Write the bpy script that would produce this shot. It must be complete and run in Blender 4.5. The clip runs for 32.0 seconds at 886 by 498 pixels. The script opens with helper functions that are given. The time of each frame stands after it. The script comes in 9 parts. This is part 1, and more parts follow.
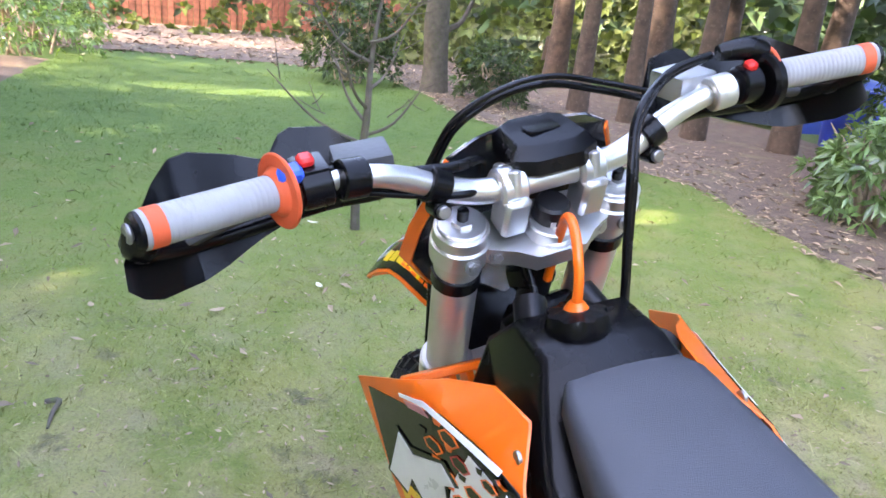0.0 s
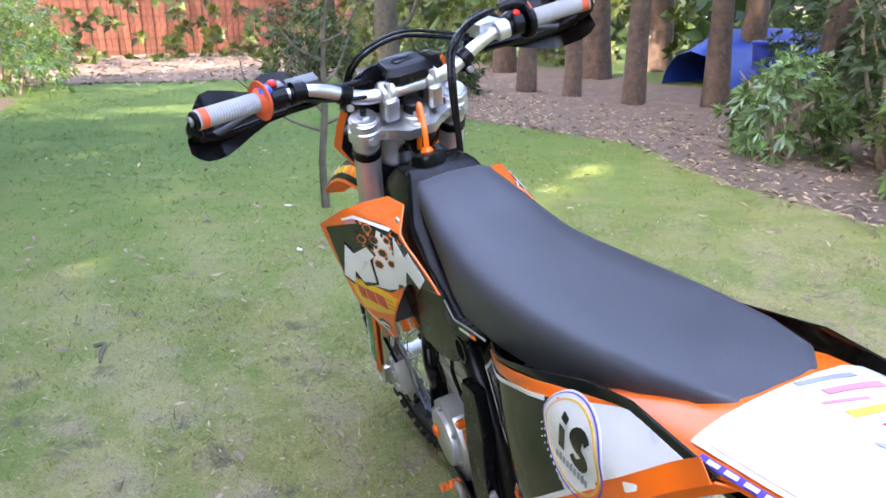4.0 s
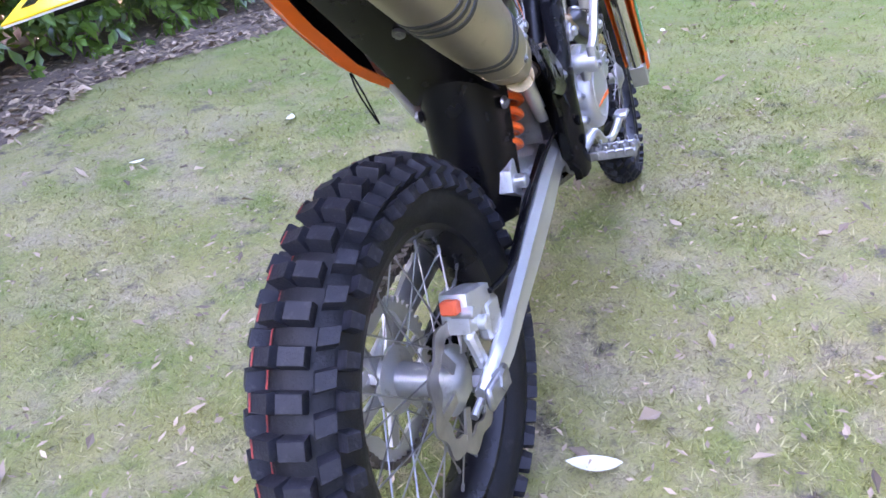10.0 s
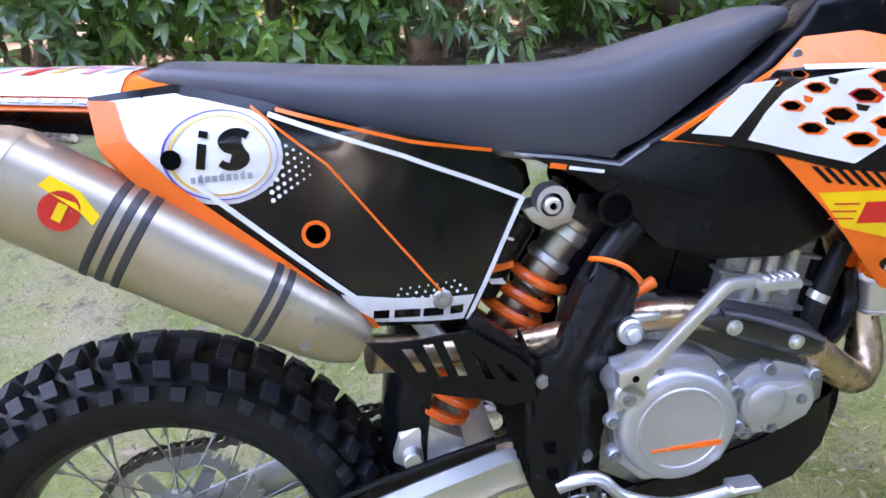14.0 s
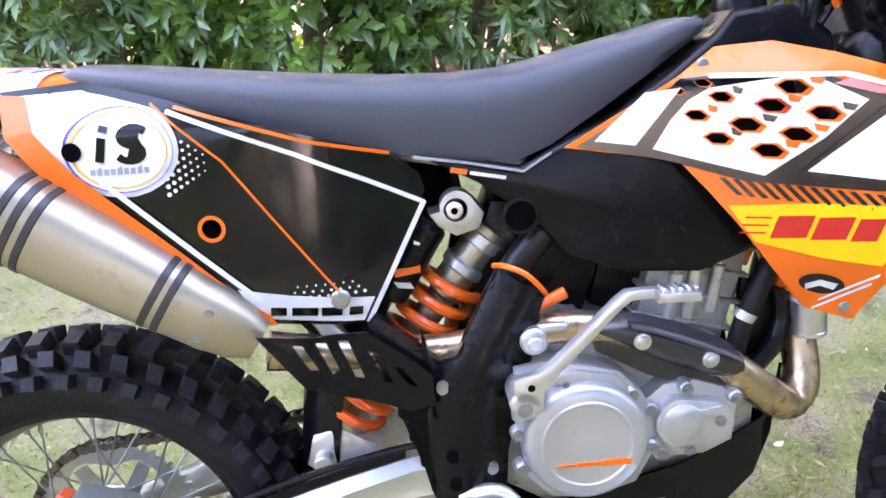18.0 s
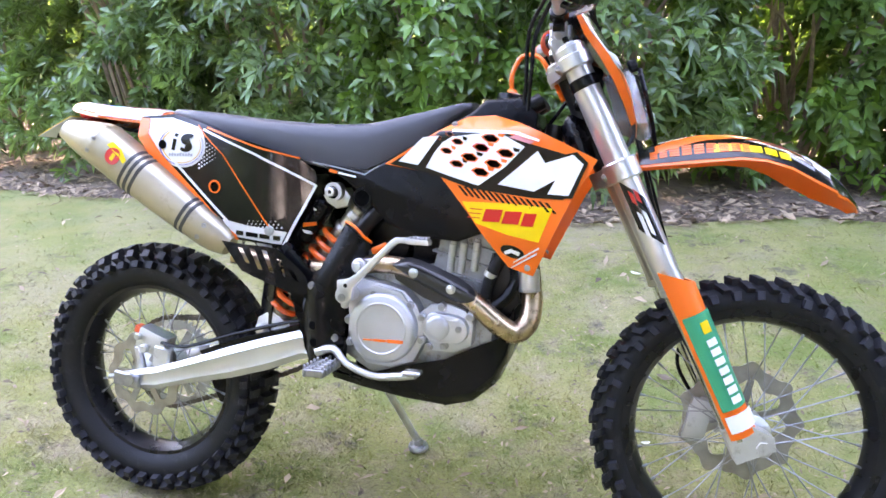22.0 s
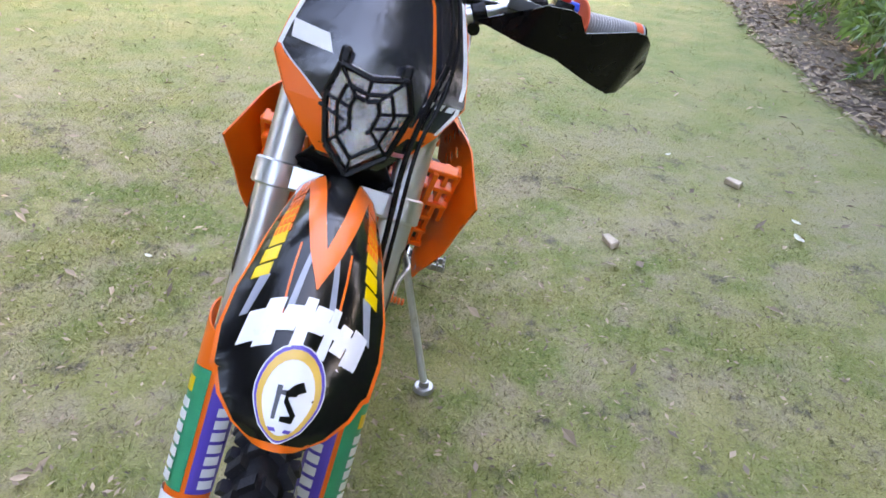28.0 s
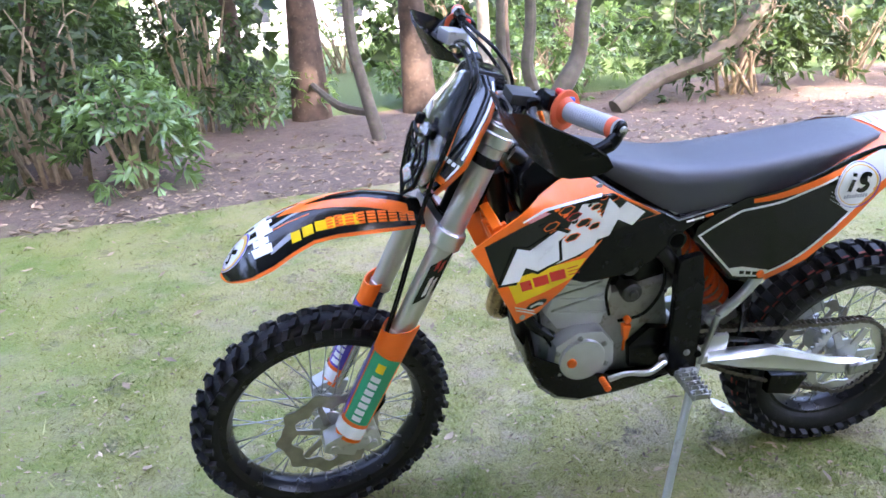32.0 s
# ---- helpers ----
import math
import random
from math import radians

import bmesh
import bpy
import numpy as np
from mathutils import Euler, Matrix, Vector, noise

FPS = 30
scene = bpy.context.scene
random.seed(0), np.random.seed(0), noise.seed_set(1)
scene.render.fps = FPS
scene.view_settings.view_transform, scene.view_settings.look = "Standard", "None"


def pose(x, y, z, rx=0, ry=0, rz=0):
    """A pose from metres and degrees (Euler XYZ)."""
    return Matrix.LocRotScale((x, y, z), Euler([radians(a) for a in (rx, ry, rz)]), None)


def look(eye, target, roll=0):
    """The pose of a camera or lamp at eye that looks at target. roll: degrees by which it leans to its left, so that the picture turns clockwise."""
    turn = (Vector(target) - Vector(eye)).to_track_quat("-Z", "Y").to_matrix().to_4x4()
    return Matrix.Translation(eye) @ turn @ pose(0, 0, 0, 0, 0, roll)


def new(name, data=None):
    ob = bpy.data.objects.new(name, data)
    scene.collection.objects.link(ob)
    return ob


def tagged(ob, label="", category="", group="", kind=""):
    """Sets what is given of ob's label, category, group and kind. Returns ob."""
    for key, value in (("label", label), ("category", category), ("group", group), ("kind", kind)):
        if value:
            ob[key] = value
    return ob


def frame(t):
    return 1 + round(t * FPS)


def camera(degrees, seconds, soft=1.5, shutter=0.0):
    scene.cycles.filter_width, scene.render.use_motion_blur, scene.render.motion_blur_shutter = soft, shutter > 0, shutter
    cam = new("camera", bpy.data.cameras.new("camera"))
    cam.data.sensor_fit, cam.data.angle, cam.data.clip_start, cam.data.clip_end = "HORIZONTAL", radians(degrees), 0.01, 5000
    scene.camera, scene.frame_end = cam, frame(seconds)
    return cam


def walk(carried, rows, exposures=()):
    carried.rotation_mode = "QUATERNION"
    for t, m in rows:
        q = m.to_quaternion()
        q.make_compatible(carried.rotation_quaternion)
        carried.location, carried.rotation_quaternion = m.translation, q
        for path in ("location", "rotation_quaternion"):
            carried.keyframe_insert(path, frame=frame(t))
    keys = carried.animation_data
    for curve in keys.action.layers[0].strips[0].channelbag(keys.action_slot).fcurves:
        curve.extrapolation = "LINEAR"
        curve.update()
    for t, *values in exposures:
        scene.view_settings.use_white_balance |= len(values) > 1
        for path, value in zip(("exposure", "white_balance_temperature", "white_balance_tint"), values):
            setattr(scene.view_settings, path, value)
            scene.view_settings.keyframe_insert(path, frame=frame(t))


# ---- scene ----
# camera and its walk round the motorcycle
cam = camera(64.1, 32.0, soft=1.6)
PATH = [
    (0, (0.335, 0.538, 1.294), (2.123, -0.09, 0.655), 5.9),
    (0.5, (0.364, 0.493, 1.339), (2.123, -0.206, 0.692), 7.3),
    (1, (0.323, 0.471, 1.341), (2.106, -0.2, 0.734), 7.0),
    (1.5, (0.211, 0.443, 1.342), (2.041, -0.066, 0.717), 8.5),
    (2, (0.09, 0.444, 1.349), (1.938, -0.028, 0.75), 8.0),
    (2.5, (-0.061, 0.488, 1.335), (1.816, 0.052, 0.801), 6.8),
    (4.5, (-0.389, 0.694, 1.223), (1.313, -0.077, 0.508), -2.7),
    (5, (-0.446, 0.767, 1.155), (1.176, -0.099, 0.368), -3.6),
    (5.5, (-0.479, 0.784, 1.102), (1.059, -0.183, 0.266), -4.3),
    (6, (-0.548, 0.777, 1.045), (0.965, -0.185, 0.158), -6.5),
    (6.5, (-0.666, 0.731, 0.982), (0.891, -0.126, 0.065), -8.1),
    (7, (-0.757, 0.656, 0.953), (0.784, -0.158, -0.029), -10.0),
    (7.5, (-0.82, 0.515, 0.909), (0.722, -0.217, -0.134), -11.3),
    (8, (-0.835, 0.313, 0.922), (0.796, -0.147, -0.141), -11.6),
    (8.5, (-0.839, 0.138, 0.947), (0.847, -0.082, -0.106), -11.4),
    (9, (-0.873, -0.099, 0.947), (0.858, 0.091, -0.036), -9.4),
    (9.5, (-0.847, -0.247, 0.959), (0.86, 0.192, 0.014), -9.4),
    (10, (-0.737, -0.346, 0.959), (0.864, 0.395, 0.017), -7.1),
    (10.5, (-0.665, -0.472, 0.986), (0.799, 0.502, 0.034), -7.0),
    (11, (-0.549, -0.638, 1.003), (0.639, 0.649, 0.038), -7.8),
    (11.5, (-0.446, -0.704, 1.014), (0.558, 0.807, 0.171), -8.4),
    (12, (-0.279, -0.739, 1.043), (0.447, 0.945, 0.245), -7.4),
    (12.5, (-0.111, -0.769, 1.072), (0.271, 1.007, 0.235), -8.3),
    (13, (0.059, -0.817, 1.098), (0.26, 0.987, 0.257), -6.4),
    (13.5, (0.181, -0.781, 1.097), (0.366, 1.032, 0.275), -3.5),
    (14, (0.303, -0.708, 1.168), (0.53, 1.036, 0.215), -1.9),
    (14.5, (0.429, -0.671, 1.168), (0.498, 1.076, 0.197), -1.1),
    (16.5, (0.441, -0.692, 1.161), (0.417, 1.08, 0.234), -3.2),
    (17, (0.448, -0.698, 1.159), (0.425, 1.062, 0.209), -3.5),
    (17.5, (0.458, -0.717, 1.149), (0.475, 1.051, 0.214), -2.5),
    (18, (0.482, -0.747, 1.134), (0.559, 1.054, 0.266), -2.2),
    (18.5, (0.535, -0.839, 1.132), (0.651, 0.979, 0.307), -2.7),
    (19, (0.601, -0.967, 1.096), (0.69, 0.923, 0.447), -2.9),
    (19.5, (0.724, -1.091, 1.131), (0.654, 0.8, 0.484), -2.1),
    (20, (0.822, -1.198, 1.138), (0.674, 0.701, 0.529), -2.3),
    (20.5, (0.861, -1.296, 1.124), (0.675, 0.604, 0.526), -2.1),
    (21, (0.911, -1.423, 1.122), (0.711, 0.487, 0.561), -1.8),
    (21.5, (1.017, -1.45, 1.133), (0.716, 0.45, 0.588), -3.1),
    (22, (1.196, -1.419, 1.144), (0.681, 0.427, 0.57), -0.7),
    (22.5, (1.334, -1.325, 1.135), (0.783, 0.481, 0.475), -0.9),
    (23, (1.424, -1.145, 1.164), (0.838, 0.642, 0.483), 1.8),
    (23.5, (1.52, -0.962, 1.236), (0.806, 0.756, 0.504), 1.2),
    (24, (1.659, -0.867, 1.251), (0.699, 0.73, 0.525), 5.0),
    (24.5, (1.773, -0.752, 1.297), (0.748, 0.738, 0.442), 6.2),
    (26.5, (2.095, -0.21, 1.304), (0.495, 0.543, 0.369), 8.7),
    (27, (2.124, -0.057, 1.358), (0.479, 0.525, 0.38), 9.2),
    (27.5, (2.124, 0.122, 1.36), (0.418, 0.437, 0.366), 6.6),
    (28, (2.154, 0.334, 1.369), (0.434, 0.293, 0.35), 6.6),
    (28.5, (2.147, 0.523, 1.359), (0.449, 0.219, 0.347), 4.3),
    (29, (2.073, 0.713, 1.37), (0.417, 0.142, 0.404), 3.1),
    (29.5, (2.001, 0.898, 1.366), (0.455, 0.021, 0.448), 1.4),
    (30, (1.941, 1.097, 1.364), (0.61, -0.08, 0.446), 1.1),
    (30.5, (1.827, 1.238, 1.353), (0.671, -0.139, 0.476), -0.7),
    (31, (1.692, 1.367, 1.343), (0.822, -0.225, 0.501), -3.7),
    (31.5, (1.546, 1.546, 1.335), (0.989, -0.215, 0.566), -3.0),
    (32, (1.415, 1.661, 1.32), (1.081, -0.196, 0.656), -3.8),
]
EXPO = [(0, 4.47, 7300, 24), (1, 4.29, 7300, 23), (2, 4.39, 7350, 22), (5, 4.45, 7000, 26), (6, 4.82, 6730, 27), (7, 4.83, 6650, 33),
        (9, 4.65, 6600, 41), (12, 4.93, 6850, 35), (14, 4.6, 7100, 30), (17, 4.66, 7400, 29), (18, 5.0, 7550, 31), (19, 5.06, 7550, 30),
        (21, 4.94, 7700, 29), (24, 4.82, 7300, 29), (27, 4.22, 7950, 23), (28, 4.22, 7950, 23), (30, 4.44, 7050, 27), (32, 4.58, 6550, 28)]
walk(cam, [(t, look(eye, target, roll)) for t, eye, target, roll in PATH], EXPO)

# sky and sun
SUN_AZ, SUN_EL = radians(100), radians(38)
world = bpy.data.worlds.new("sky")
scene.world = world
world.use_nodes = True
wn, wl_ = world.node_tree.nodes, world.node_tree.links
sky = wn.new("ShaderNodeTexSky")
sky.sky_type = "NISHITA"
sky.sun_disc = False
sky.sun_elevation, sky.sun_rotation = SUN_EL, radians(90) - SUN_AZ
sky.air_density, sky.dust_density = 1.0, 2.0
wl_.new(sky.outputs[0], wn["Background"].inputs[0])
wn["Background"].inputs[1].default_value = 0.15
sun = new("sun", bpy.data.lights.new("sun", "SUN"))
sun.data.energy, sun.data.angle, sun.data.color = 1.15, radians(0.6), (1.0, 0.93, 0.82)
sun.matrix_world = look((20 * math.cos(SUN_AZ) * math.cos(SUN_EL), 20 * math.sin(SUN_AZ) * math.cos(SUN_EL), 20 * math.sin(SUN_EL)), (0, 0, 0))


# materials
def socket(node, name, value):
    node.inputs[name].default_value = value


def pm(name, col, rough=0.5, metal=0.0, var=0.18, scale=25.0, bump=0.15, bscale=180.0, coat=0.0, spec=0.5, worn=None, wear=0.0, rnd=0.0, island=0.0, thin=0.0):
    """A surface with a base colour, two scales of variation, fine relief and optional wear towards a second colour."""
    m = bpy.data.materials.new(name)
    m.use_nodes = True
    nt = m.node_tree
    b = nt.nodes["Principled BSDF"]
    L = nt.links.new
    tc = nt.nodes.new("ShaderNodeTexCoord")
    n1 = nt.nodes.new("ShaderNodeTexNoise")
    socket(n1, "Scale", scale), socket(n1, "Detail", 6.0)
    L(tc.outputs["Object"], n1.inputs["Vector"])
    n2 = nt.nodes.new("ShaderNodeTexNoise")
    socket(n2, "Scale", bscale), socket(n2, "Detail", 4.0)
    L(tc.outputs["Object"], n2.inputs["Vector"])
    ramp = nt.nodes.new("ShaderNodeMapRange")
    socket(ramp, "From Min", 0.3), socket(ramp, "From Max", 0.7), socket(ramp, "To Min", 1 - var), socket(ramp, "To Max", 1 + var)
    L(n1.outputs[0], ramp.inputs[0])
    mul = nt.nodes.new("ShaderNodeVectorMath")
    mul.operation = "SCALE"
    mul.inputs[0].default_value = col
    L(ramp.outputs[0], mul.inputs["Scale"])
    out = mul.outputs[0]
    if worn:
        mx = nt.nodes.new("ShaderNodeMix")
        mx.data_type = "RGBA"
        mr = nt.nodes.new("ShaderNodeMapRange")
        socket(mr, "From Min", 0.62 - wear), socket(mr, "From Max", 0.72 - wear * 0.6)
        n3 = nt.nodes.new("ShaderNodeTexNoise")
        socket(n3, "Scale", scale * 2.3), socket(n3, "Detail", 8.0), socket(n3, "Roughness", 0.7)
        L(tc.outputs["Object"], n3.inputs["Vector"])
        L(n3.outputs[0], mr.inputs[0])
        L(mr.outputs[0], mx.inputs[0])
        L(out, mx.inputs[6])
        mx.inputs[7].default_value = (*worn, 1)
        out = mx.outputs[2]
    for amount, src in ((rnd, "ShaderNodeObjectInfo"), (island, "ShaderNodeNewGeometry")):
        if amount:
            info = nt.nodes.new(src)
            mr = nt.nodes.new("ShaderNodeMapRange")
            socket(mr, "To Min", 1 - amount), socket(mr, "To Max", 1 + amount)
            L(info.outputs["Random" if rnd and src == "ShaderNodeObjectInfo" else "Random Per Island"], mr.inputs[0])
            sc = nt.nodes.new("ShaderNodeVectorMath")
            sc.operation = "SCALE"
            L(out, sc.inputs[0])
            L(mr.outputs[0], sc.inputs["Scale"])
            out = sc.outputs[0]
    L(out, b.inputs["Base Color"])
    rr = nt.nodes.new("ShaderNodeMapRange")
    socket(rr, "To Min", max(rough - 0.1, 0.02)), socket(rr, "To Max", min(rough + 0.12, 1.0))
    L(n1.outputs[0], rr.inputs[0])
    L(rr.outputs[0], b.inputs["Roughness"])
    socket(b, "Metallic", metal), socket(b, "Coat Weight", coat), socket(b, "Coat Roughness", 0.08), socket(b, "Specular IOR Level", spec)
    if bump:
        bn = nt.nodes.new("ShaderNodeBump")
        socket(bn, "Strength", bump), socket(bn, "Distance", 0.002)
        L(n2.outputs[0], bn.inputs["Height"])
        L(bn.outputs[0], b.inputs["Normal"])
    if thin:
        # thin leaves let light through
        tr, ms = nt.nodes.new("ShaderNodeBsdfTranslucent"), nt.nodes.new("ShaderNodeMixShader")
        tint = nt.nodes.new("ShaderNodeVectorMath")
        tint.operation = "MULTIPLY"
        tint.inputs[1].default_value = (1.9, 1.7, 0.7)
        L(out, tint.inputs[0])
        L(tint.outputs[0], tr.inputs[0])
        ms.inputs[0].default_value = thin
        L(b.outputs[0], ms.inputs[1])
        L(tr.outputs[0], ms.inputs[2])
        L(ms.outputs[0], nt.nodes["Material Output"].inputs[0])
    return m


ORANGE = pm("orange_plastic", (0.95, 0.15, 0.006), 0.35, var=0.05, scale=8, bump=0.04, bscale=400, coat=0.25)
BLACKP = pm("black_plastic", (0.004, 0.004, 0.005), 0.24, var=0.25, bump=0.1, bscale=600, spec=0.2, worn=(0.02, 0.02, 0.022), wear=-0.02)
GLOSSB = pm("gloss_black_decal", (0.0055, 0.0055, 0.006), 0.12, var=0.2, bump=0.03, bscale=60, spec=0.45, worn=(0.016, 0.016, 0.016), wear=0.0)
WHITE = pm("white_decal", (0.78, 0.77, 0.76), 0.3, var=0.04, bump=0.02, coat=0.4)
YELLOW = pm("yellow_decal", (0.85, 0.55, 0.0), 0.3, var=0.05, bump=0.02, coat=0.4)
RED = pm("red_decal", (0.6, 0.015, 0.01), 0.3, var=0.06, bump=0.02, coat=0.4)
GREEN = pm("green_decal", (0.0, 0.3, 0.14), 0.35, var=0.06, bump=0.03, coat=0.3)
SALMON = pm("pale_orange_decal", (0.8, 0.47, 0.38), 0.3, var=0.1, scale=20, bump=0.02, coat=0.3)
PURPLE = pm("purple_decal", (0.1, 0.06, 0.42), 0.3, var=0.06, bump=0.02, coat=0.3)
GOLD = pm("gold_decal", (0.75, 0.45, 0.08), 0.3, var=0.06, bump=0.02, coat=0.3)
GREYD = pm("grey_decal", (0.3, 0.31, 0.34), 0.3, var=0.1, bump=0.02, coat=0.3)
TEAL = pm("teal_decal", (0.05, 0.5, 0.4), 0.3, var=0.06, bump=0.02, coat=0.3)
PINK = pm("pink_decal", (0.7, 0.25, 0.28), 0.3, var=0.06, bump=0.02, coat=0.3)
SEATM = pm("seat_vinyl", (0.046, 0.049, 0.06), 0.44, var=0.15, scale=6, bump=0.35, bscale=900, spec=0.55)
# blocks paler than the casing, so shade in the tread gaps is in the colour
TREAD = pm("tread_rubber", (0.012, 0.0125, 0.017), 0.6, var=0.4, scale=30, bump=0.4, bscale=300, worn=(0.035, 0.035, 0.038), wear=0.06, spec=0.35)
RUBBER = pm("tyre_rubber", (0.006, 0.0063, 0.008), 0.55, var=0.35, scale=14, bump=0.4, bscale=300, worn=(0.022, 0.022, 0.024), wear=0.06, spec=0.3)
ALU = pm("cast_aluminium", (0.62, 0.62, 0.61), 0.42, 0.85, var=0.12, scale=12, bump=0.1, bscale=500, worn=(0.4, 0.39, 0.37), wear=0.05)
ALUB = pm("brushed_aluminium", (0.64, 0.64, 0.64), 0.34, 0.9, var=0.08, scale=9, bump=0.06, bscale=700)
ENGINE = pm("engine_casting", (0.36, 0.36, 0.35), 0.45, 0.6, var=0.2, scale=22, bump=0.4, bscale=500, worn=(0.2, 0.18, 0.15), wear=0.08)
COVER = pm("engine_cover", (0.52, 0.52, 0.53), 0.36, 0.7, var=0.08, scale=16, bump=0.15, bscale=700)
TITAN = pm("titanium", (0.44, 0.385, 0.29), 0.42, 0.9, var=0.12, scale=7, bump=0.12, bscale=900, worn=(0.36, 0.31, 0.22), wear=0.06)
HEADER = pm("heat_tinted_steel", (0.52, 0.38, 0.24), 0.27, 0.9, var=0.3, scale=16, bump=0.08, bscale=500, worn=(0.2, 0.12, 0.07), wear=0.1)
FORK = pm("fork_anodised", (0.62, 0.6, 0.58), 0.32, 0.75, var=0.06, scale=6, bump=0.03, bscale=700)
CHROME = pm("chrome", (0.75, 0.75, 0.76), 0.15, 1.0, var=0.06, bump=0.03)
STEEL = pm("zinc_steel", (0.36, 0.36, 0.36), 0.36, 0.9, var=0.2, scale=40, bump=0.15)
DISC = pm("brake_disc_steel", (0.4, 0.38, 0.35), 0.35, 0.9, var=0.2, scale=30, bump=0.1)
CHAIN = pm("chain_steel", (0.16, 0.14, 0.12), 0.45, 0.8, var=0.3, scale=60, bump=0.2)
FRAMEB = pm("frame_black", (0.006, 0.006, 0.007), 0.35, spec=0.3, var=0.2, bump=0.08, worn=(0.06, 0.06, 0.06), wear=0.02)
RIMB = pm("black_rim", (0.012, 0.012, 0.014), 0.28, 0.4, var=0.2, bump=0.05, worn=(0.3, 0.3, 0.3), wear=-0.02)
SPRING = pm("orange_spring", (0.85, 0.12, 0.01), 0.3, var=0.08, bump=0.05, coat=0.4)
GRIP = pm("grey_grip", (0.34, 0.34, 0.34), 0.7, var=0.08, bump=0.5, bscale=900)
REDG = pm("orange_grip", (0.75, 0.11, 0.035), 0.6, var=0.08, bump=0.3, bscale=700)
CARBON = pm("dark_heat_shield", (0.022, 0.021, 0.021), 0.32, var=0.35, scale=60, bump=0.2, bscale=500, coat=0.2)
BLUEP = pm("blue_plastic", (0.02, 0.1, 0.62), 0.4, var=0.05)
REDP = pm("red_plastic", (0.75, 0.02, 0.015), 0.4, var=0.05)
DARKM = pm("dark_metal", (0.06, 0.06, 0.06), 0.45, 0.6, var=0.2)
REDLINE = pm("red_tyre_paint", (0.28, 0.04, 0.03), 0.7, var=0.5, scale=60, worn=(0.02, 0.02, 0.024), wear=0.14)
# flat black that stands in for the shade inside holes and recesses
PIT = pm("recess_black", (0.002, 0.002, 0.002), 0.9, var=0.2, spec=0.05)
MASKB = pm("mask_glossy_black", (0.02, 0.021, 0.026), 0.1, var=0.15, scale=5, bump=0.02, bscale=30, coat=0.8)

BARK = pm("bark", (0.085, 0.058, 0.042), 0.9, var=0.4, scale=9, bump=1.0, bscale=45, worn=(0.16, 0.125, 0.09), wear=0.06)
BARKG = pm("grey_bark", (0.11, 0.092, 0.072), 0.9, var=0.3, scale=14, bump=0.8, bscale=60, worn=(0.09, 0.105, 0.045), wear=0.1)
MOSS = pm("moss", (0.1, 0.12, 0.03), 0.95, var=0.5, scale=30, bump=1.0, bscale=160, worn=(0.06, 0.055, 0.035), wear=0.06)
# pale birch-like bark, with the sun on it put into the colour
PALEB = pm("sunlit_pale_bark", (0.36, 0.32, 0.25), 0.85, var=0.3, scale=12, bump=0.6, bscale=50, worn=(0.2, 0.16, 0.11), wear=0.08)
TWIG = pm("twig_bark", (0.3, 0.23, 0.15), 0.9, var=0.3, scale=20, bump=0.5, bscale=90)
LEAFR = pm("rhododendron_leaf", (0.14, 0.24, 0.1), 0.26, spec=0.9, thin=0.35, var=0.35, scale=2.5, bump=0.1, bscale=60, island=0.45)
LEAFL = pm("laurel_leaf", (0.13, 0.25, 0.065), 0.22, spec=0.9, thin=0.35, var=0.3, scale=2.5, bump=0.1, bscale=60, island=0.4)
# LEAFF is darkened for woodland shade, LEAFS brightened for sun on the undergrowth
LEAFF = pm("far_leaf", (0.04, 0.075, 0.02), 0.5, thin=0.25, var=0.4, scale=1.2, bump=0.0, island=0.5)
LEAFS = pm("sunlit_undergrowth_leaf", (0.085, 0.115, 0.03), 0.5, thin=0.3, var=0.45, scale=1.5, bump=0.0, island=0.55)
LEAFC = pm("conifer_leaf", (0.03, 0.06, 0.028), 0.6, var=0.4, scale=1.5, bump=0.0, island=0.5)
DRYLEAF = pm("dry_leaf", (0.3, 0.22, 0.145), 0.8, var=0.3, scale=8, bump=0.3, island=0.55)
PALELEAF = pm("pale_leaf", (0.62, 0.6, 0.47), 0.6, var=0.15, scale=40, bump=0.2)
WOODCHIP = pm("cut_wood", (0.5, 0.4, 0.3), 0.8, var=0.2, scale=30, bump=0.5)
FENCEW = pm("fence_wood", (0.28, 0.1, 0.06), 0.85, var=0.3, scale=6, bump=0.6, bscale=40, rnd=0.25)
HOUSEW = pm("white_render", (0.75, 0.75, 0.74), 0.8, var=0.05, scale=3)
ROOFM = pm("roof_tile", (0.12, 0.09, 0.08), 0.8, var=0.2, scale=5)
GLASSM = pm("dark_window", (0.03, 0.035, 0.04), 0.1, var=0.1, scale=3, bump=0.0)
TARP = pm("blue_tarpaulin", (0.012, 0.05, 0.3), 0.4, var=0.2, scale=3, bump=0.6, bscale=14)
TUBP = pm("blue_tub_plastic", (0.015, 0.04, 0.3), 0.4, var=0.08, scale=5)


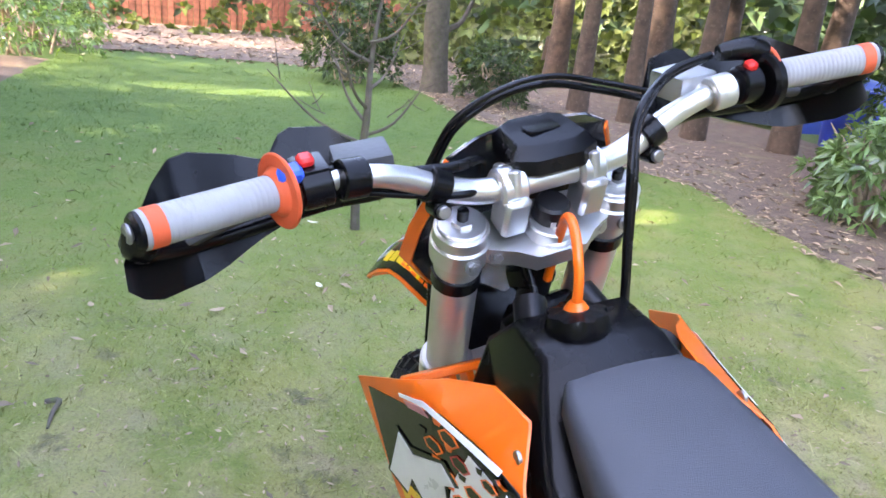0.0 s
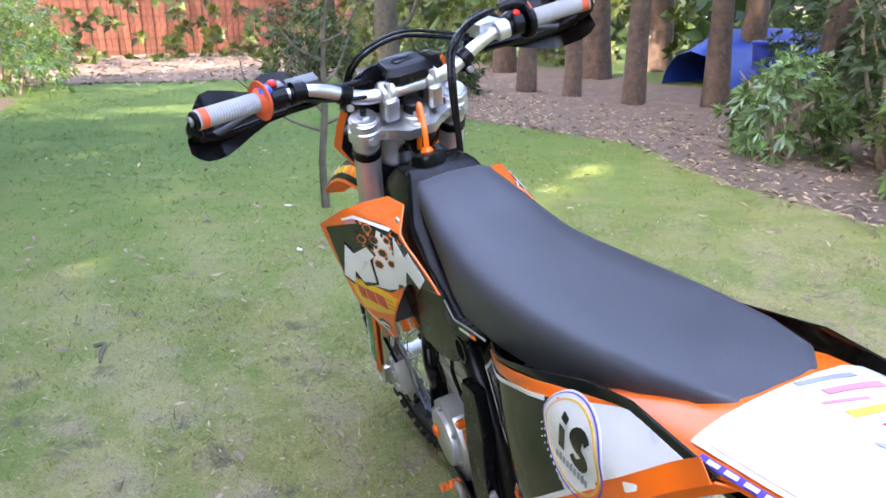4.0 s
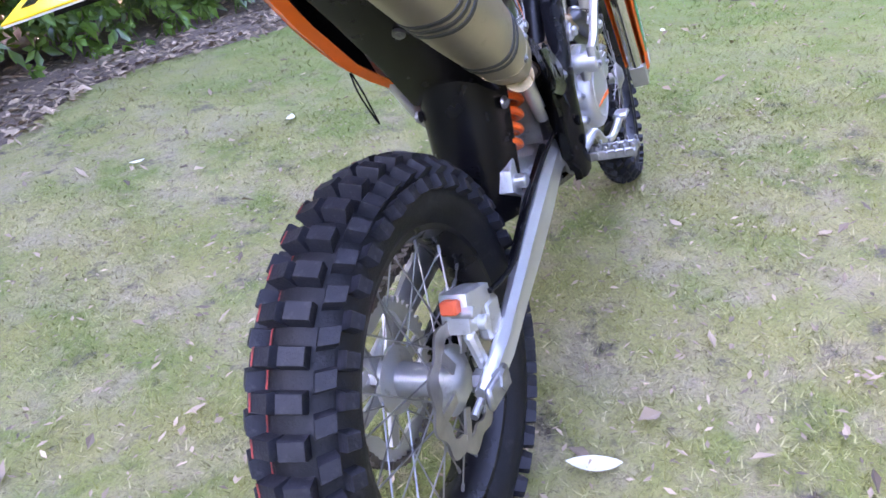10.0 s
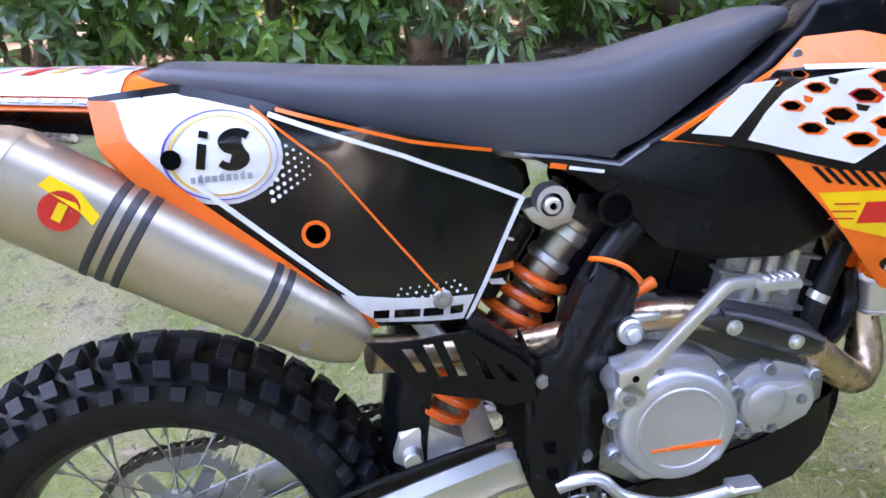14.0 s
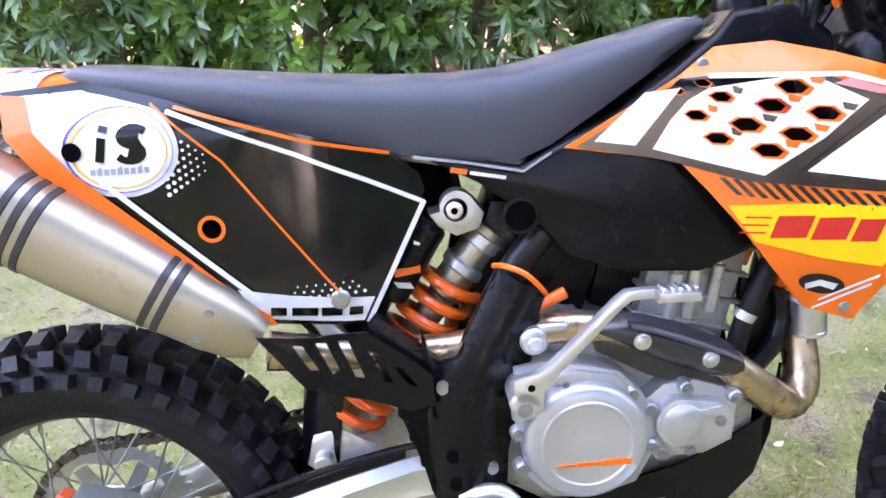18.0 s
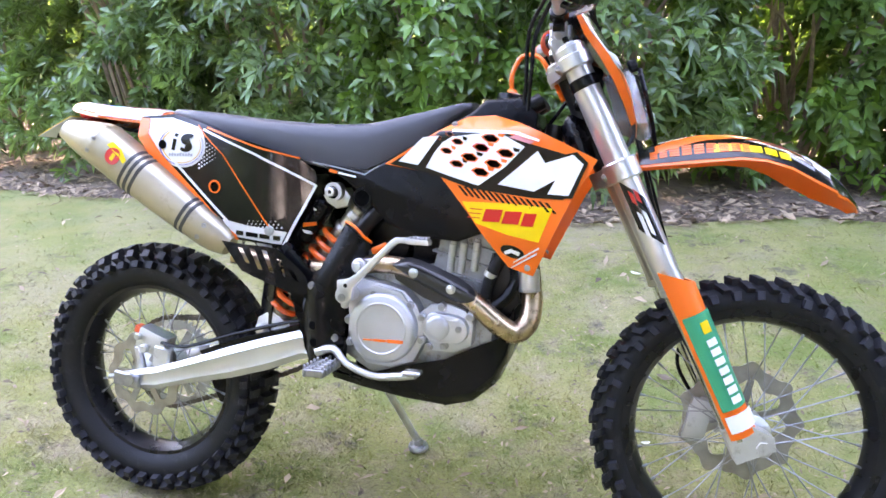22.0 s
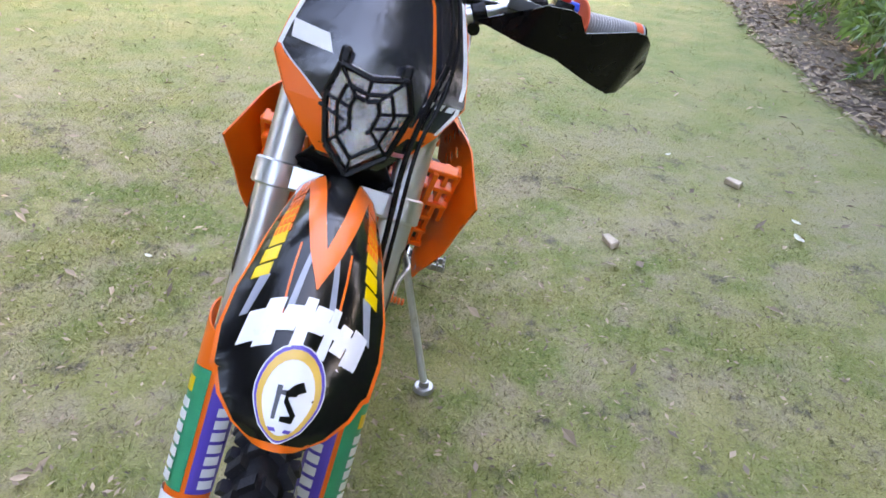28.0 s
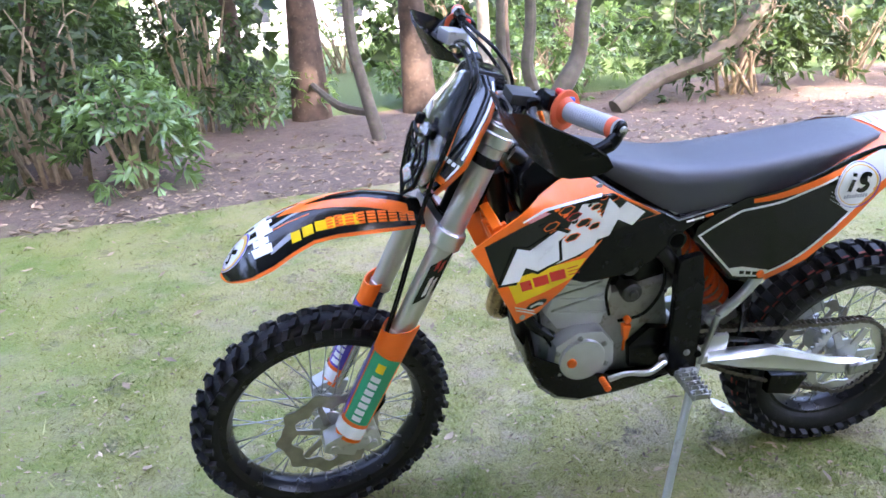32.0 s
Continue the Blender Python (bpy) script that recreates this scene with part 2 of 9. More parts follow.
def ground_mat(name, kind):
    m = bpy.data.materials.new(name)
    m.use_nodes = True
    nt = m.node_tree
    b = nt.nodes["Principled BSDF"]
    L = nt.links.new
    tc = nt.nodes.new("ShaderNodeTexCoord")

    def nz(scale, detail=6.0, rough=0.6):
        n = nt.nodes.new("ShaderNodeTexNoise")
        socket(n, "Scale", scale), socket(n, "Detail", detail), socket(n, "Roughness", rough)
        L(tc.outputs["Object"], n.inputs["Vector"])
        return n.outputs[0]

    def mix(fac, a, c, lo, hi):
        mr = nt.nodes.new("ShaderNodeMapRange")
        socket(mr, "From Min", lo), socket(mr, "From Max", hi)
        L(fac, mr.inputs[0])
        mx = nt.nodes.new("ShaderNodeMix")
        mx.data_type = "RGBA"
        L(mr.outputs[0], mx.inputs[0])
        for i, v in ((6, a), (7, c)):
            if isinstance(v, tuple):
                mx.inputs[i].default_value = (*v, 1)
            else:
                L(v, mx.inputs[i])
        return mx.outputs[2]

    if kind in ("lawn", "blade"):
        green, olive, straw, pink, moss, dark = ((0.165, 0.205, 0.045), (0.275, 0.255, 0.08), (0.385, 0.33, 0.15), (0.325, 0.258, 0.155), (0.125, 0.2, 0.022), (0.07, 0.056, 0.042))
        c = mix(nz(2.1), green, olive, 0.4, 0.6)
        c = mix(nz(2.9, 7.0, 0.65), c, straw, 0.47, 0.68)
        c = mix(nz(6.1, 7.0, 0.65), c, pink, 0.51, 0.68)
        sep = nt.nodes.new("ShaderNodeSeparateXYZ")
        L(tc.outputs["Object"], sep.inputs[0])
        # barer, greyer turf behind the motorcycle
        mr = nt.nodes.new("ShaderNodeMapRange")
        socket(mr, "From Min", 0.9), socket(mr, "From Max", -1.2), socket(mr, "To Max", 0.1)
        L(sep.outputs[0], mr.inputs[0])
        ad = nt.nodes.new("ShaderNodeMath")
        L(nz(3.1, 7.0, 0.7), ad.inputs[0])
        L(mr.outputs[0], ad.inputs[1])
        c = mix(ad.outputs[0], c, (0.345, 0.29, 0.18), 0.53, 0.75)
        c = mix(nz(5.2, 8.0, 0.75), c, (0.11, 0.085, 0.062), 0.56, 0.66)
        c = mix(nz(24, 8.0, 0.8), c, (0.15, 0.125, 0.085), 0.58, 0.74)
        if kind == "blade":
            # single blades run from dark green to bleached straw
            gi = nt.nodes.new("ShaderNodeNewGeometry")
            c = mix(gi.outputs["Random Per Island"], c, (0.45, 0.38, 0.225), 0.64, 1.35)
            gj = nt.nodes.new("ShaderNodeMath")
            gj.operation = "FRACT"
            gk = nt.nodes.new("ShaderNodeMath")
            gk.operation = "MULTIPLY"
            gk.inputs[1].default_value = 37.0
            L(gi.outputs["Random Per Island"], gk.inputs[0])
            L(gk.outputs[0], gj.inputs[0])
            c = mix(gj.outputs[0], c, (0.14, 0.19, 0.045), 0.6, 1.5)
        else:
            c = mix(nz(31, 8.0, 0.75), c, straw, 0.54, 0.74)
            c = mix(nz(13, 8.0, 0.8), c, dark, 0.6, 0.82)
            c = mix(nz(110, 6.0, 0.7), c, dark, 0.48, 0.9)
        # greener again far behind it
        mr = nt.nodes.new("ShaderNodeMapRange")
        socket(mr, "From Min", -0.4), socket(mr, "From Max", -2.8), socket(mr, "To Max", 0.8)
        L(sep.outputs[0], mr.inputs[0])
        c = mix(mr.outputs[0], c, mix(nz(3.3, 7.0, 0.7), (0.15, 0.19, 0.042), (0.27, 0.245, 0.085), 0.4, 0.65), 0.0, 1.0)
        # greener, mossier lawn ahead of the motorcycle and beside the hedge
        mr = nt.nodes.new("ShaderNodeMapRange")
        socket(mr, "From Min", 1.3), socket(mr, "From Max", 4.4), socket(mr, "To Max", 0.88)
        L(sep.outputs[0], mr.inputs[0])
        mx = nt.nodes.new("ShaderNodeMix")
        mx.data_type = "RGBA"
        L(mr.outputs[0], mx.inputs[0])
        L(c, mx.inputs[6])
        g = mix(nz(2.6, 7.0, 0.7), moss, olive, 0.46, 0.74)
        g = mix(nz(46, 6.0, 0.7), g, (0.06, 0.075, 0.018), 0.52, 0.8)
        L(mix(nz(19, 6.0, 0.7), g, straw, 0.6, 0.82), mx.inputs[7])
        c = mx.outputs[2]
        # deeper green farther ahead, with the shade there put into the colour
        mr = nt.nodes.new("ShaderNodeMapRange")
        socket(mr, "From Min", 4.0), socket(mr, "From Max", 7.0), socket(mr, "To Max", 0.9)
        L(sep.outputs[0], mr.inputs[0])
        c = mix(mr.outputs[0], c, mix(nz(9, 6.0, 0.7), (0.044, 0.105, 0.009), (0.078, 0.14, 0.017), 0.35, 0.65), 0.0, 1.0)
        # mossy grass beyond the tree bed, its shade put into the colour
        mr = nt.nodes.new("ShaderNodeMapRange")
        socket(mr, "From Min", -6.2), socket(mr, "From Max", -7.4)
        L(sep.outputs[1], mr.inputs[0])
        c = mix(mr.outputs[0], c, (0.07, 0.115, 0.02), 0.0, 1.0)
    else:
        c = mix(nz(9, 8.0, 0.75), (0.1, 0.07, 0.052), (0.19, 0.135, 0.1), 0.35, 0.65)
        c = mix(nz(60, 5.0), c, (0.06, 0.042, 0.03), 0.5, 0.75)
        c = mix(nz(2.0), c, (0.2, 0.17, 0.09), 0.55, 0.75)
    if kind == "blade":
        info = nt.nodes.new("ShaderNodeNewGeometry")
        mr = nt.nodes.new("ShaderNodeMapRange")
        socket(mr, "To Min", 0.55), socket(mr, "To Max", 1.35)
        L(info.outputs["Random Per Island"], mr.inputs[0])
        sc = nt.nodes.new("ShaderNodeVectorMath")
        sc.operation = "SCALE"
        L(c, sc.inputs[0])
        L(mr.outputs[0], sc.inputs["Scale"])
        c = sc.outputs[0]
        socket(b, "Specular IOR Level", 0.25)
    else:
        bn = nt.nodes.new("ShaderNodeBump")
        socket(bn, "Strength", 0.7), socket(bn, "Distance", 0.02)
        L(nz(70, 8.0, 0.7), bn.inputs["Height"])
        L(bn.outputs[0], b.inputs["Normal"])
    L(c, b.inputs["Base Color"])
    socket(b, "Roughness", 0.85)
    return m


LAWN, BLADE, MULCH = ground_mat("lawn_soil", "lawn"), ground_mat("grass_blade", "blade"), ground_mat("bark_mulch", "mulch")


# mesh helpers
def mesh_ob(name, bm, mat, parent=None, label="", smooth=True, sharp=40):
    bmesh.ops.recalc_face_normals(bm, faces=bm.faces)
    me = bpy.data.meshes.new(name)
    if smooth:
        for f in bm.faces:
            f.smooth = True
        cut = math.cos(radians(sharp))
        for e in bm.edges:
            if len(e.link_faces) == 2 and e.link_faces[0].normal.dot(e.link_faces[1].normal) < cut:
                e.smooth = False
    bm.to_mesh(me)
    bm.free()
    me.materials.append(mat)
    ob = new(name, me)
    if parent:
        ob.parent = parent
    if label:
        ob["label"] = label
    return ob


def part(name, bm, mat, parent, label="", sharp=40):
    return mesh_ob(name, bm, mat, parent, label, True, sharp)


def array_ob(name, verts, faces, mat, parent=None, smooth=False):
    me = bpy.data.meshes.new(name)
    me.from_pydata(verts, [], faces)
    if smooth:
        me.polygons.foreach_set("use_smooth", [True] * len(me.polygons))
    me.materials.append(mat)
    ob = new(name, me)
    if parent:
        ob.parent = parent
    return ob


def frame_of(d):
    d = Vector(d).normalized()
    a = Vector((0, 0, 1)) if abs(d.z) < 0.9 else Vector((1, 0, 0))
    u = d.cross(a).normalized()
    return d, u, d.cross(u)


def ring(bm, c, u, v, r, n, r2=None, twist=0.0):
    r2 = r if r2 is None else r2
    return [bm.verts.new(Vector(c) + u * (r * math.cos(twist + 2 * math.pi * i / n)) + v * (r2 * math.sin(twist + 2 * math.pi * i / n))) for i in range(n)]


def bridge(bm, a, b):
    n = len(a)
    for i in range(n):
        bm.faces.new((a[i], a[(i + 1) % n], b[(i + 1) % n], b[i]))


def rod(bm, p0, p1, r0, r1=None, n=16, bev=0.0):
    """A round bar with chamfered ends."""
    p0, p1 = Vector(p0), Vector(p1)
    r1 = r0 if r1 is None else r1
    d, u, v = frame_of(p1 - p0)
    rs = []
    if bev:
        rs = [(p0, r0 - bev), (p0 + d * bev, r0), (p1 - d * bev, r1), (p1, r1 - bev)]
    else:
        rs = [(p0, r0), (p1, r1)]
    rings = [ring(bm, c, u, v, r, n) for c, r in rs]
    for a, b in zip(rings, rings[1:]):
        bridge(bm, a, b)
    bm.faces.new(rings[0][::-1])
    bm.faces.new(rings[-1])
    return bm


def tube(bm, pts, r, n=10, cap=True, smooth=4):
    """A bent tube through points, on a smooth curve; r is one radius or one for each point."""
    pts = [Vector(p) for p in pts]
    rad = list(r) if isinstance(r, (list, tuple)) else [r] * len(pts)
    q, rr = [], []
    for i in range(len(pts) - 1):
        a, b, c, d = pts[max(i - 1, 0)], pts[i], pts[i + 1], pts[min(i + 2, len(pts) - 1)]
        for k in range(smooth):
            t = k / smooth
            q.append(0.5 * ((2 * b) + (c - a) * t + (2 * a - 5 * b + 4 * c - d) * t * t + (3 * b - a - 3 * c + d) * t ** 3))
            rr.append(rad[i] * (1 - t) + rad[i + 1] * t)
    q.append(pts[-1])
    rr.append(rad[-1])
    prev, u = None, None
    for i, p in enumerate(q):
        d = (q[min(i + 1, len(q) - 1)] - q[max(i - 1, 0)]).normalized()
        if u is None:
            _, u, v = frame_of(d)
        else:
            u = (u - d * u.dot(d)).normalized()
            v = d.cross(u)
        cur = ring(bm, p, u, v, rr[i], n)
        if prev:
            bridge(bm, prev, cur)
        elif cap:
            bm.faces.new(cur[::-1])
        prev = cur
    if cap:
        bm.faces.new(prev)
    return bm


def box(bm, c, size, rot=(0, 0, 0), bev=0.0, segs=1):
    t = bmesh.new()
    bmesh.ops.create_cube(t, size=1)
    for v in t.verts:
        v.co = Vector((v.co.x * size[0], v.co.y * size[1], v.co.z * size[2]))
    if bev:
        bmesh.ops.bevel(t, geom=t.edges[:], offset=bev, segments=segs, affect="EDGES", profile=0.7)
    m = pose(*c, *rot)
    vs = [bm.verts.new(m @ v.co) for v in t.verts]
    t.verts.index_update()
    for f in t.faces:
        bm.faces.new([vs[v.index] for v in f.verts])
    t.free()
    return bm


def loft(bm, sections, closed=True, caps=True):
    """Joins rows of points into one skin."""
    rows = [[bm.verts.new(p) for p in s] for s in sections]
    n = len(rows[0])
    for a, b in zip(rows, rows[1:]):
        for i in range(n if closed else n - 1):
            bm.faces.new((a[i], a[(i + 1) % n], b[(i + 1) % n], b[i]))
    if caps and closed:
        bm.faces.new(rows[0][::-1])
        bm.faces.new(rows[-1])
    return bm


def thicken(bm, t):
    bmesh.ops.recalc_face_normals(bm, faces=bm.faces)
    bmesh.ops.solidify(bm, geom=bm.faces[:], thickness=t)
    return bm


def slab(bm, poly, y0, y1, bev=0.002, axis=1):
    """An outline in x and z, drawn out from y0 to y1, with chamfered rims."""
    t = bmesh.new()
    a = [t.verts.new((p[0], y0, p[1])) for p in poly]
    f = t.faces.new(a)
    ex = bmesh.ops.extrude_face_region(t, geom=[f])
    bmesh.ops.translate(t, verts=[g for g in ex["geom"] if isinstance(g, bmesh.types.BMVert)], vec=(0, y1 - y0, 0))
    if bev:
        rim = [e for e in t.edges if abs(e.verts[0].co.y - e.verts[1].co.y) < 1e-6]
        bmesh.ops.bevel(t, geom=rim, offset=bev, segments=2, affect="EDGES", profile=0.6)
    t.verts.index_update()
    vs = [bm.verts.new(v.co) for v in t.verts]
    for f in t.faces:
        bm.faces.new([vs[v.index] for v in f.verts])
    t.free()
    return bm


def sheet(poly, yf, thick, step=0.03, holes=()):
    """A curved plate: an outline in x and z laid on the surface y = yf(x, z), cut into a grid so that it bends, with openings, and thickened outwards from it."""
    bm = bmesh.new()
    edges = []
    for loop in (poly, *holes):
        vs = [bm.verts.new((p[0], 0, p[1])) for p in loop]
        edges += [bm.edges.new((vs[i], vs[(i + 1) % len(vs)])) for i in range(len(vs))]
    if holes:
        bmesh.ops.triangle_fill(bm, use_beauty=True, use_dissolve=False, edges=edges, normal=(0, -1, 0))
    else:
        bm.faces.new(bm.verts[:])
        bmesh.ops.triangulate(bm, faces=bm.faces[:])
    xs, zs = [p[0] for p in poly], [p[1] for p in poly]
    for lo, hi, no in ((min(xs), max(xs), (1, 0, 0)), (min(zs), max(zs), (0, 0, 1))):
        k = lo + step
        while k < hi:
            bmesh.ops.bisect_plane(bm, geom=bm.verts[:] + bm.edges[:] + bm.faces[:], plane_co=Vector(no) * k, plane_no=no)
            k += step
    for v in bm.verts:
        v.co.y = yf(v.co.x, v.co.z)
    out = bmesh.ops.extrude_face_region(bm, geom=bm.faces[:])
    side = 1 if yf(sum(xs) / len(xs), sum(zs) / len(zs)) > 0 else -1
    for g in out["geom"]:
        if isinstance(g, bmesh.types.BMVert):
            g.co.y += thick * side
    return bm


def disc_poly(cx, cz, r, n=28, rz=None, turn=0.0):
    rz = rz or r
    c, s = math.cos(turn), math.sin(turn)
    return [(cx + r * math.cos(a) * c - rz * math.sin(a) * s, cz + r * math.cos(a) * s + rz * math.sin(a) * c) for a in (2 * math.pi * i / n for i in range(n))]


BOLTS = {}


def bolts(parent, places, d, mat=None, r=0.006, h=0.005, put=Matrix()):
    """Bolts of one kind, each an object of its own on one mesh."""
    for p in places:
        key = (r, h)
        if key not in BOLTS:
            bm = bmesh.new()
            bolt(bm, (0, 0, 0), (0, 0, 1), r, h)
            ob = mesh_ob("bolt", bm, mat or STEEL, parent)
            BOLTS[key] = ob.data
        else:
            ob = new("bolt", BOLTS[key])
            ob.parent = parent
        ob.matrix_local = put @ Matrix.Translation(p) @ Vector(d).to_track_quat("Z", "Y").to_matrix().to_4x4()


def bolt(bm, p, d, r=0.007, h=0.006):
    p, d = Vector(p), Vector(d).normalized()
    rod(bm, p - d * 0.004, p + d * h, r, n=6)
    rod(bm, p - d * 0.004, p + d * 0.0015, r * 1.5, n=14)
    rod(bm, p + d * h, p + d * (h + 0.0015), r * 0.55, n=8)
    return bm


# the ground
def smooth01(a, b, x):
    t = min(max((x - a) / (b - a), 0.0), 1.0)
    return t * t * (3 - 2 * t)


def gh(x, y):
    """Height of the lawn."""
    r = math.hypot(x - 0.7, y)
    h = -0.026 * (1 - smooth01(0.1, 0.6, math.hypot(x, y))) + 0.012 * (1 - smooth01(0.2, 0.7, math.hypot(x - 1.46, y))) + 0.045 * smooth01(0.9, 2.2, r)
    h += 0.05 * smooth01(1.3, 2.8, y) * (1 - smooth01(8, 14, r))
    return h + 0.012 * noise.noise((x * 1.1, y * 1.1, 0.0)) * smooth01(0.5, 1.5, r) + 0.05 * noise.noise((x * 0.2, y * 0.2, 4.0)) * smooth01(4, 9, r)


def grid_mesh(name, xs, ys, zf, mat):
    verts = [(x, y, zf(x, y)) for y in ys for x in xs]
    nx = len(xs)
    faces = [(j * nx + i, j * nx + i + 1, (j + 1) * nx + i + 1, (j + 1) * nx + i) for j in range(len(ys) - 1) for i in range(nx - 1)]
    return array_ob(name, verts, faces, mat, smooth=True)


def spread(lo, hi, near, fine, grow):
    """Grid lines, close together near a stretch and wider away from it."""
    out, k = [near[0]], fine
    while out[-1] < near[1]:
        out.append(out[-1] + fine)
    while out[-1] < hi:
        k *= grow
        out.append(out[-1] + k)
    k, left = fine, [near[0]]
    while left[-1] > lo:
        k *= grow
        left.append(left[-1] - k)
    return left[:0:-1] + out


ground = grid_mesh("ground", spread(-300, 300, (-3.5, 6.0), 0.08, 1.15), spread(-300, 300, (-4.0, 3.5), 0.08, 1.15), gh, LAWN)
tagged(ground, "patchy mossy lawn with straw-coloured and bare spots", "lawn", kind="structure")


def edge_near(x):
    """Front edge of the bed below the hedge."""
    return 2.62 + 0.12 * noise.noise((x * 0.9, 2.0, 0)) + 0.05 * noise.noise((x * 4, 7.0, 0)) + 0.7 * smooth01(1.2, 2.4, x) * (1 - smooth01(2.5, 3.6, x)) * 0.6 + 0.5 * smooth01(4, 8, -x)


def edge_far(x):
    """Edge of the bed below the trees, on the other side of the lawn."""
    k = -3.45 - 0.35 * math.exp(-((x + 0.9) / 1.1) ** 2) + 0.35 * math.exp(-((x - 3.2) / 1.2) ** 2) + 0.9 * smooth01(5.0, 8.0, x) + 0.5 * smooth01(3, 6, -x)
    return k + 0.15 * noise.noise((x * 0.8, 11.0, 0)) + 0.06 * noise.noise((x * 4, 9.0, 0))


def bed(name, x0, x1, step, inner, outer, label):
    n, rows = int((x1 - x0) / step) + 1, 34
    verts, faces = [], []
    for i in range(n):
        x = x0 + step * i
        a, b = inner(x), outer(x)
        for j in range(rows):
            f = (j / (rows - 1)) ** 1.3
            y = a + (b - a) * f
            lift = min(j, 3) / 3 * 0.022 - 0.006 if j < 3 else 0.016 + 0.018 * noise.noise((x * 3, y * 3, 1))
            verts.append((x, y, gh(x, y) + lift))
    for i in range(n - 1):
        for j in range(rows - 1):
            k = i * rows + j
            faces.append((k, k + rows, k + rows + 1, k + 1))
    return tagged(array_ob(name, verts, faces, MULCH, smooth=True), label, "planting bed", kind="structure")


bed("bed_hedge", -12, 12, 0.12, edge_near, lambda x: 9.0, "brown bark mulch bed below the evergreen hedge")
bed("bed_trees", -12, 16, 0.12, edge_far, lambda x: -7.4 + 0.4 * noise.noise((x * 0.6, 3, 0)), "bare brown earth and mulch below the trees")
bed("bed_back", 14.2, 24, 0.4, lambda x: -6.0, lambda x: 5.0 + 0.5 * noise.noise((x, 0, 0)), "leaf-littered earth in front of the back fence")


def blades(name, count, sampler, hmin, hmax, width, seed):
    rng = np.random.default_rng(seed)
    pts = sampler(rng, count)
    n = len(pts)
    z = np.array([gh(float(x), float(y)) for x, y in pts])
    az, h = rng.uniform(0, 2 * np.pi, n), rng.uniform(hmin, hmax, n)
    lean, la = h * rng.uniform(0.4, 2.4, n), rng.uniform(0, 2 * np.pi, n)
    w = width * rng.uniform(0.6, 1.4, n)
    base = np.c_[pts, z - 0.003]
    side = np.c_[np.cos(az) * w, np.sin(az) * w, np.zeros(n)]
    tip = base + np.c_[np.cos(la) * lean, np.sin(la) * lean, h]
    verts = np.stack([base - side, base + side, tip], 1).reshape(-1, 3)
    me = bpy.data.meshes.new(name)
    me.vertices.add(3 * n)
    me.vertices.foreach_set("co", verts.ravel())
    me.loops.add(3 * n)
    me.loops.foreach_set("vertex_index", np.arange(3 * n, dtype=np.int32))
    me.polygons.add(n)
    me.polygons.foreach_set("loop_start", np.arange(0, 3 * n, 3, dtype=np.int32))
    me.polygons.foreach_set("loop_total", np.full(n, 3, dtype=np.int32))
    me.update()
    me.validate()
    me.materials.append(BLADE)
    return tagged(new(name, me), "short worn lawn grass, part green and part straw", "grass", kind="stuff")


def keep_lawn(p):
    k = [edge_far(float(x)) < y < edge_near(float(x)) and not (14.2 < x < 24 and -6 < y < 5) for x, y in p]
    return p[np.array(k)]


def patchy(p, rng, lo=0.25):
    k = np.array([0.55 + 0.9 * noise.noise((float(x) * 1.7, float(y) * 1.7, 3.0)) + 0.5 * noise.noise((float(x) * 6, float(y) * 6, 5.0)) for x, y in p])
    return p[rng.uniform(0, 1, len(p)) < np.clip(k, lo, 1)]


blades("grass", 330000, lambda r, n: patchy(keep_lawn(np.c_[r.normal(0.7, 1.5, n), r.normal(-0.2, 1.35, n)]), r), 0.005, 0.02, 0.0019, 1)
blades("grass", 60000, lambda r, n: patchy(keep_lawn(np.c_[r.uniform(1.5, 13, n), r.uniform(-4, 3, n)]), r), 0.012, 0.04, 0.0028, 2)
blades("grass", 16000, lambda r, n: patchy(keep_lawn(np.c_[r.uniform(-9, -1.5, n), r.uniform(-4, 3, n)]), r), 0.012, 0.035, 0.0026, 3)


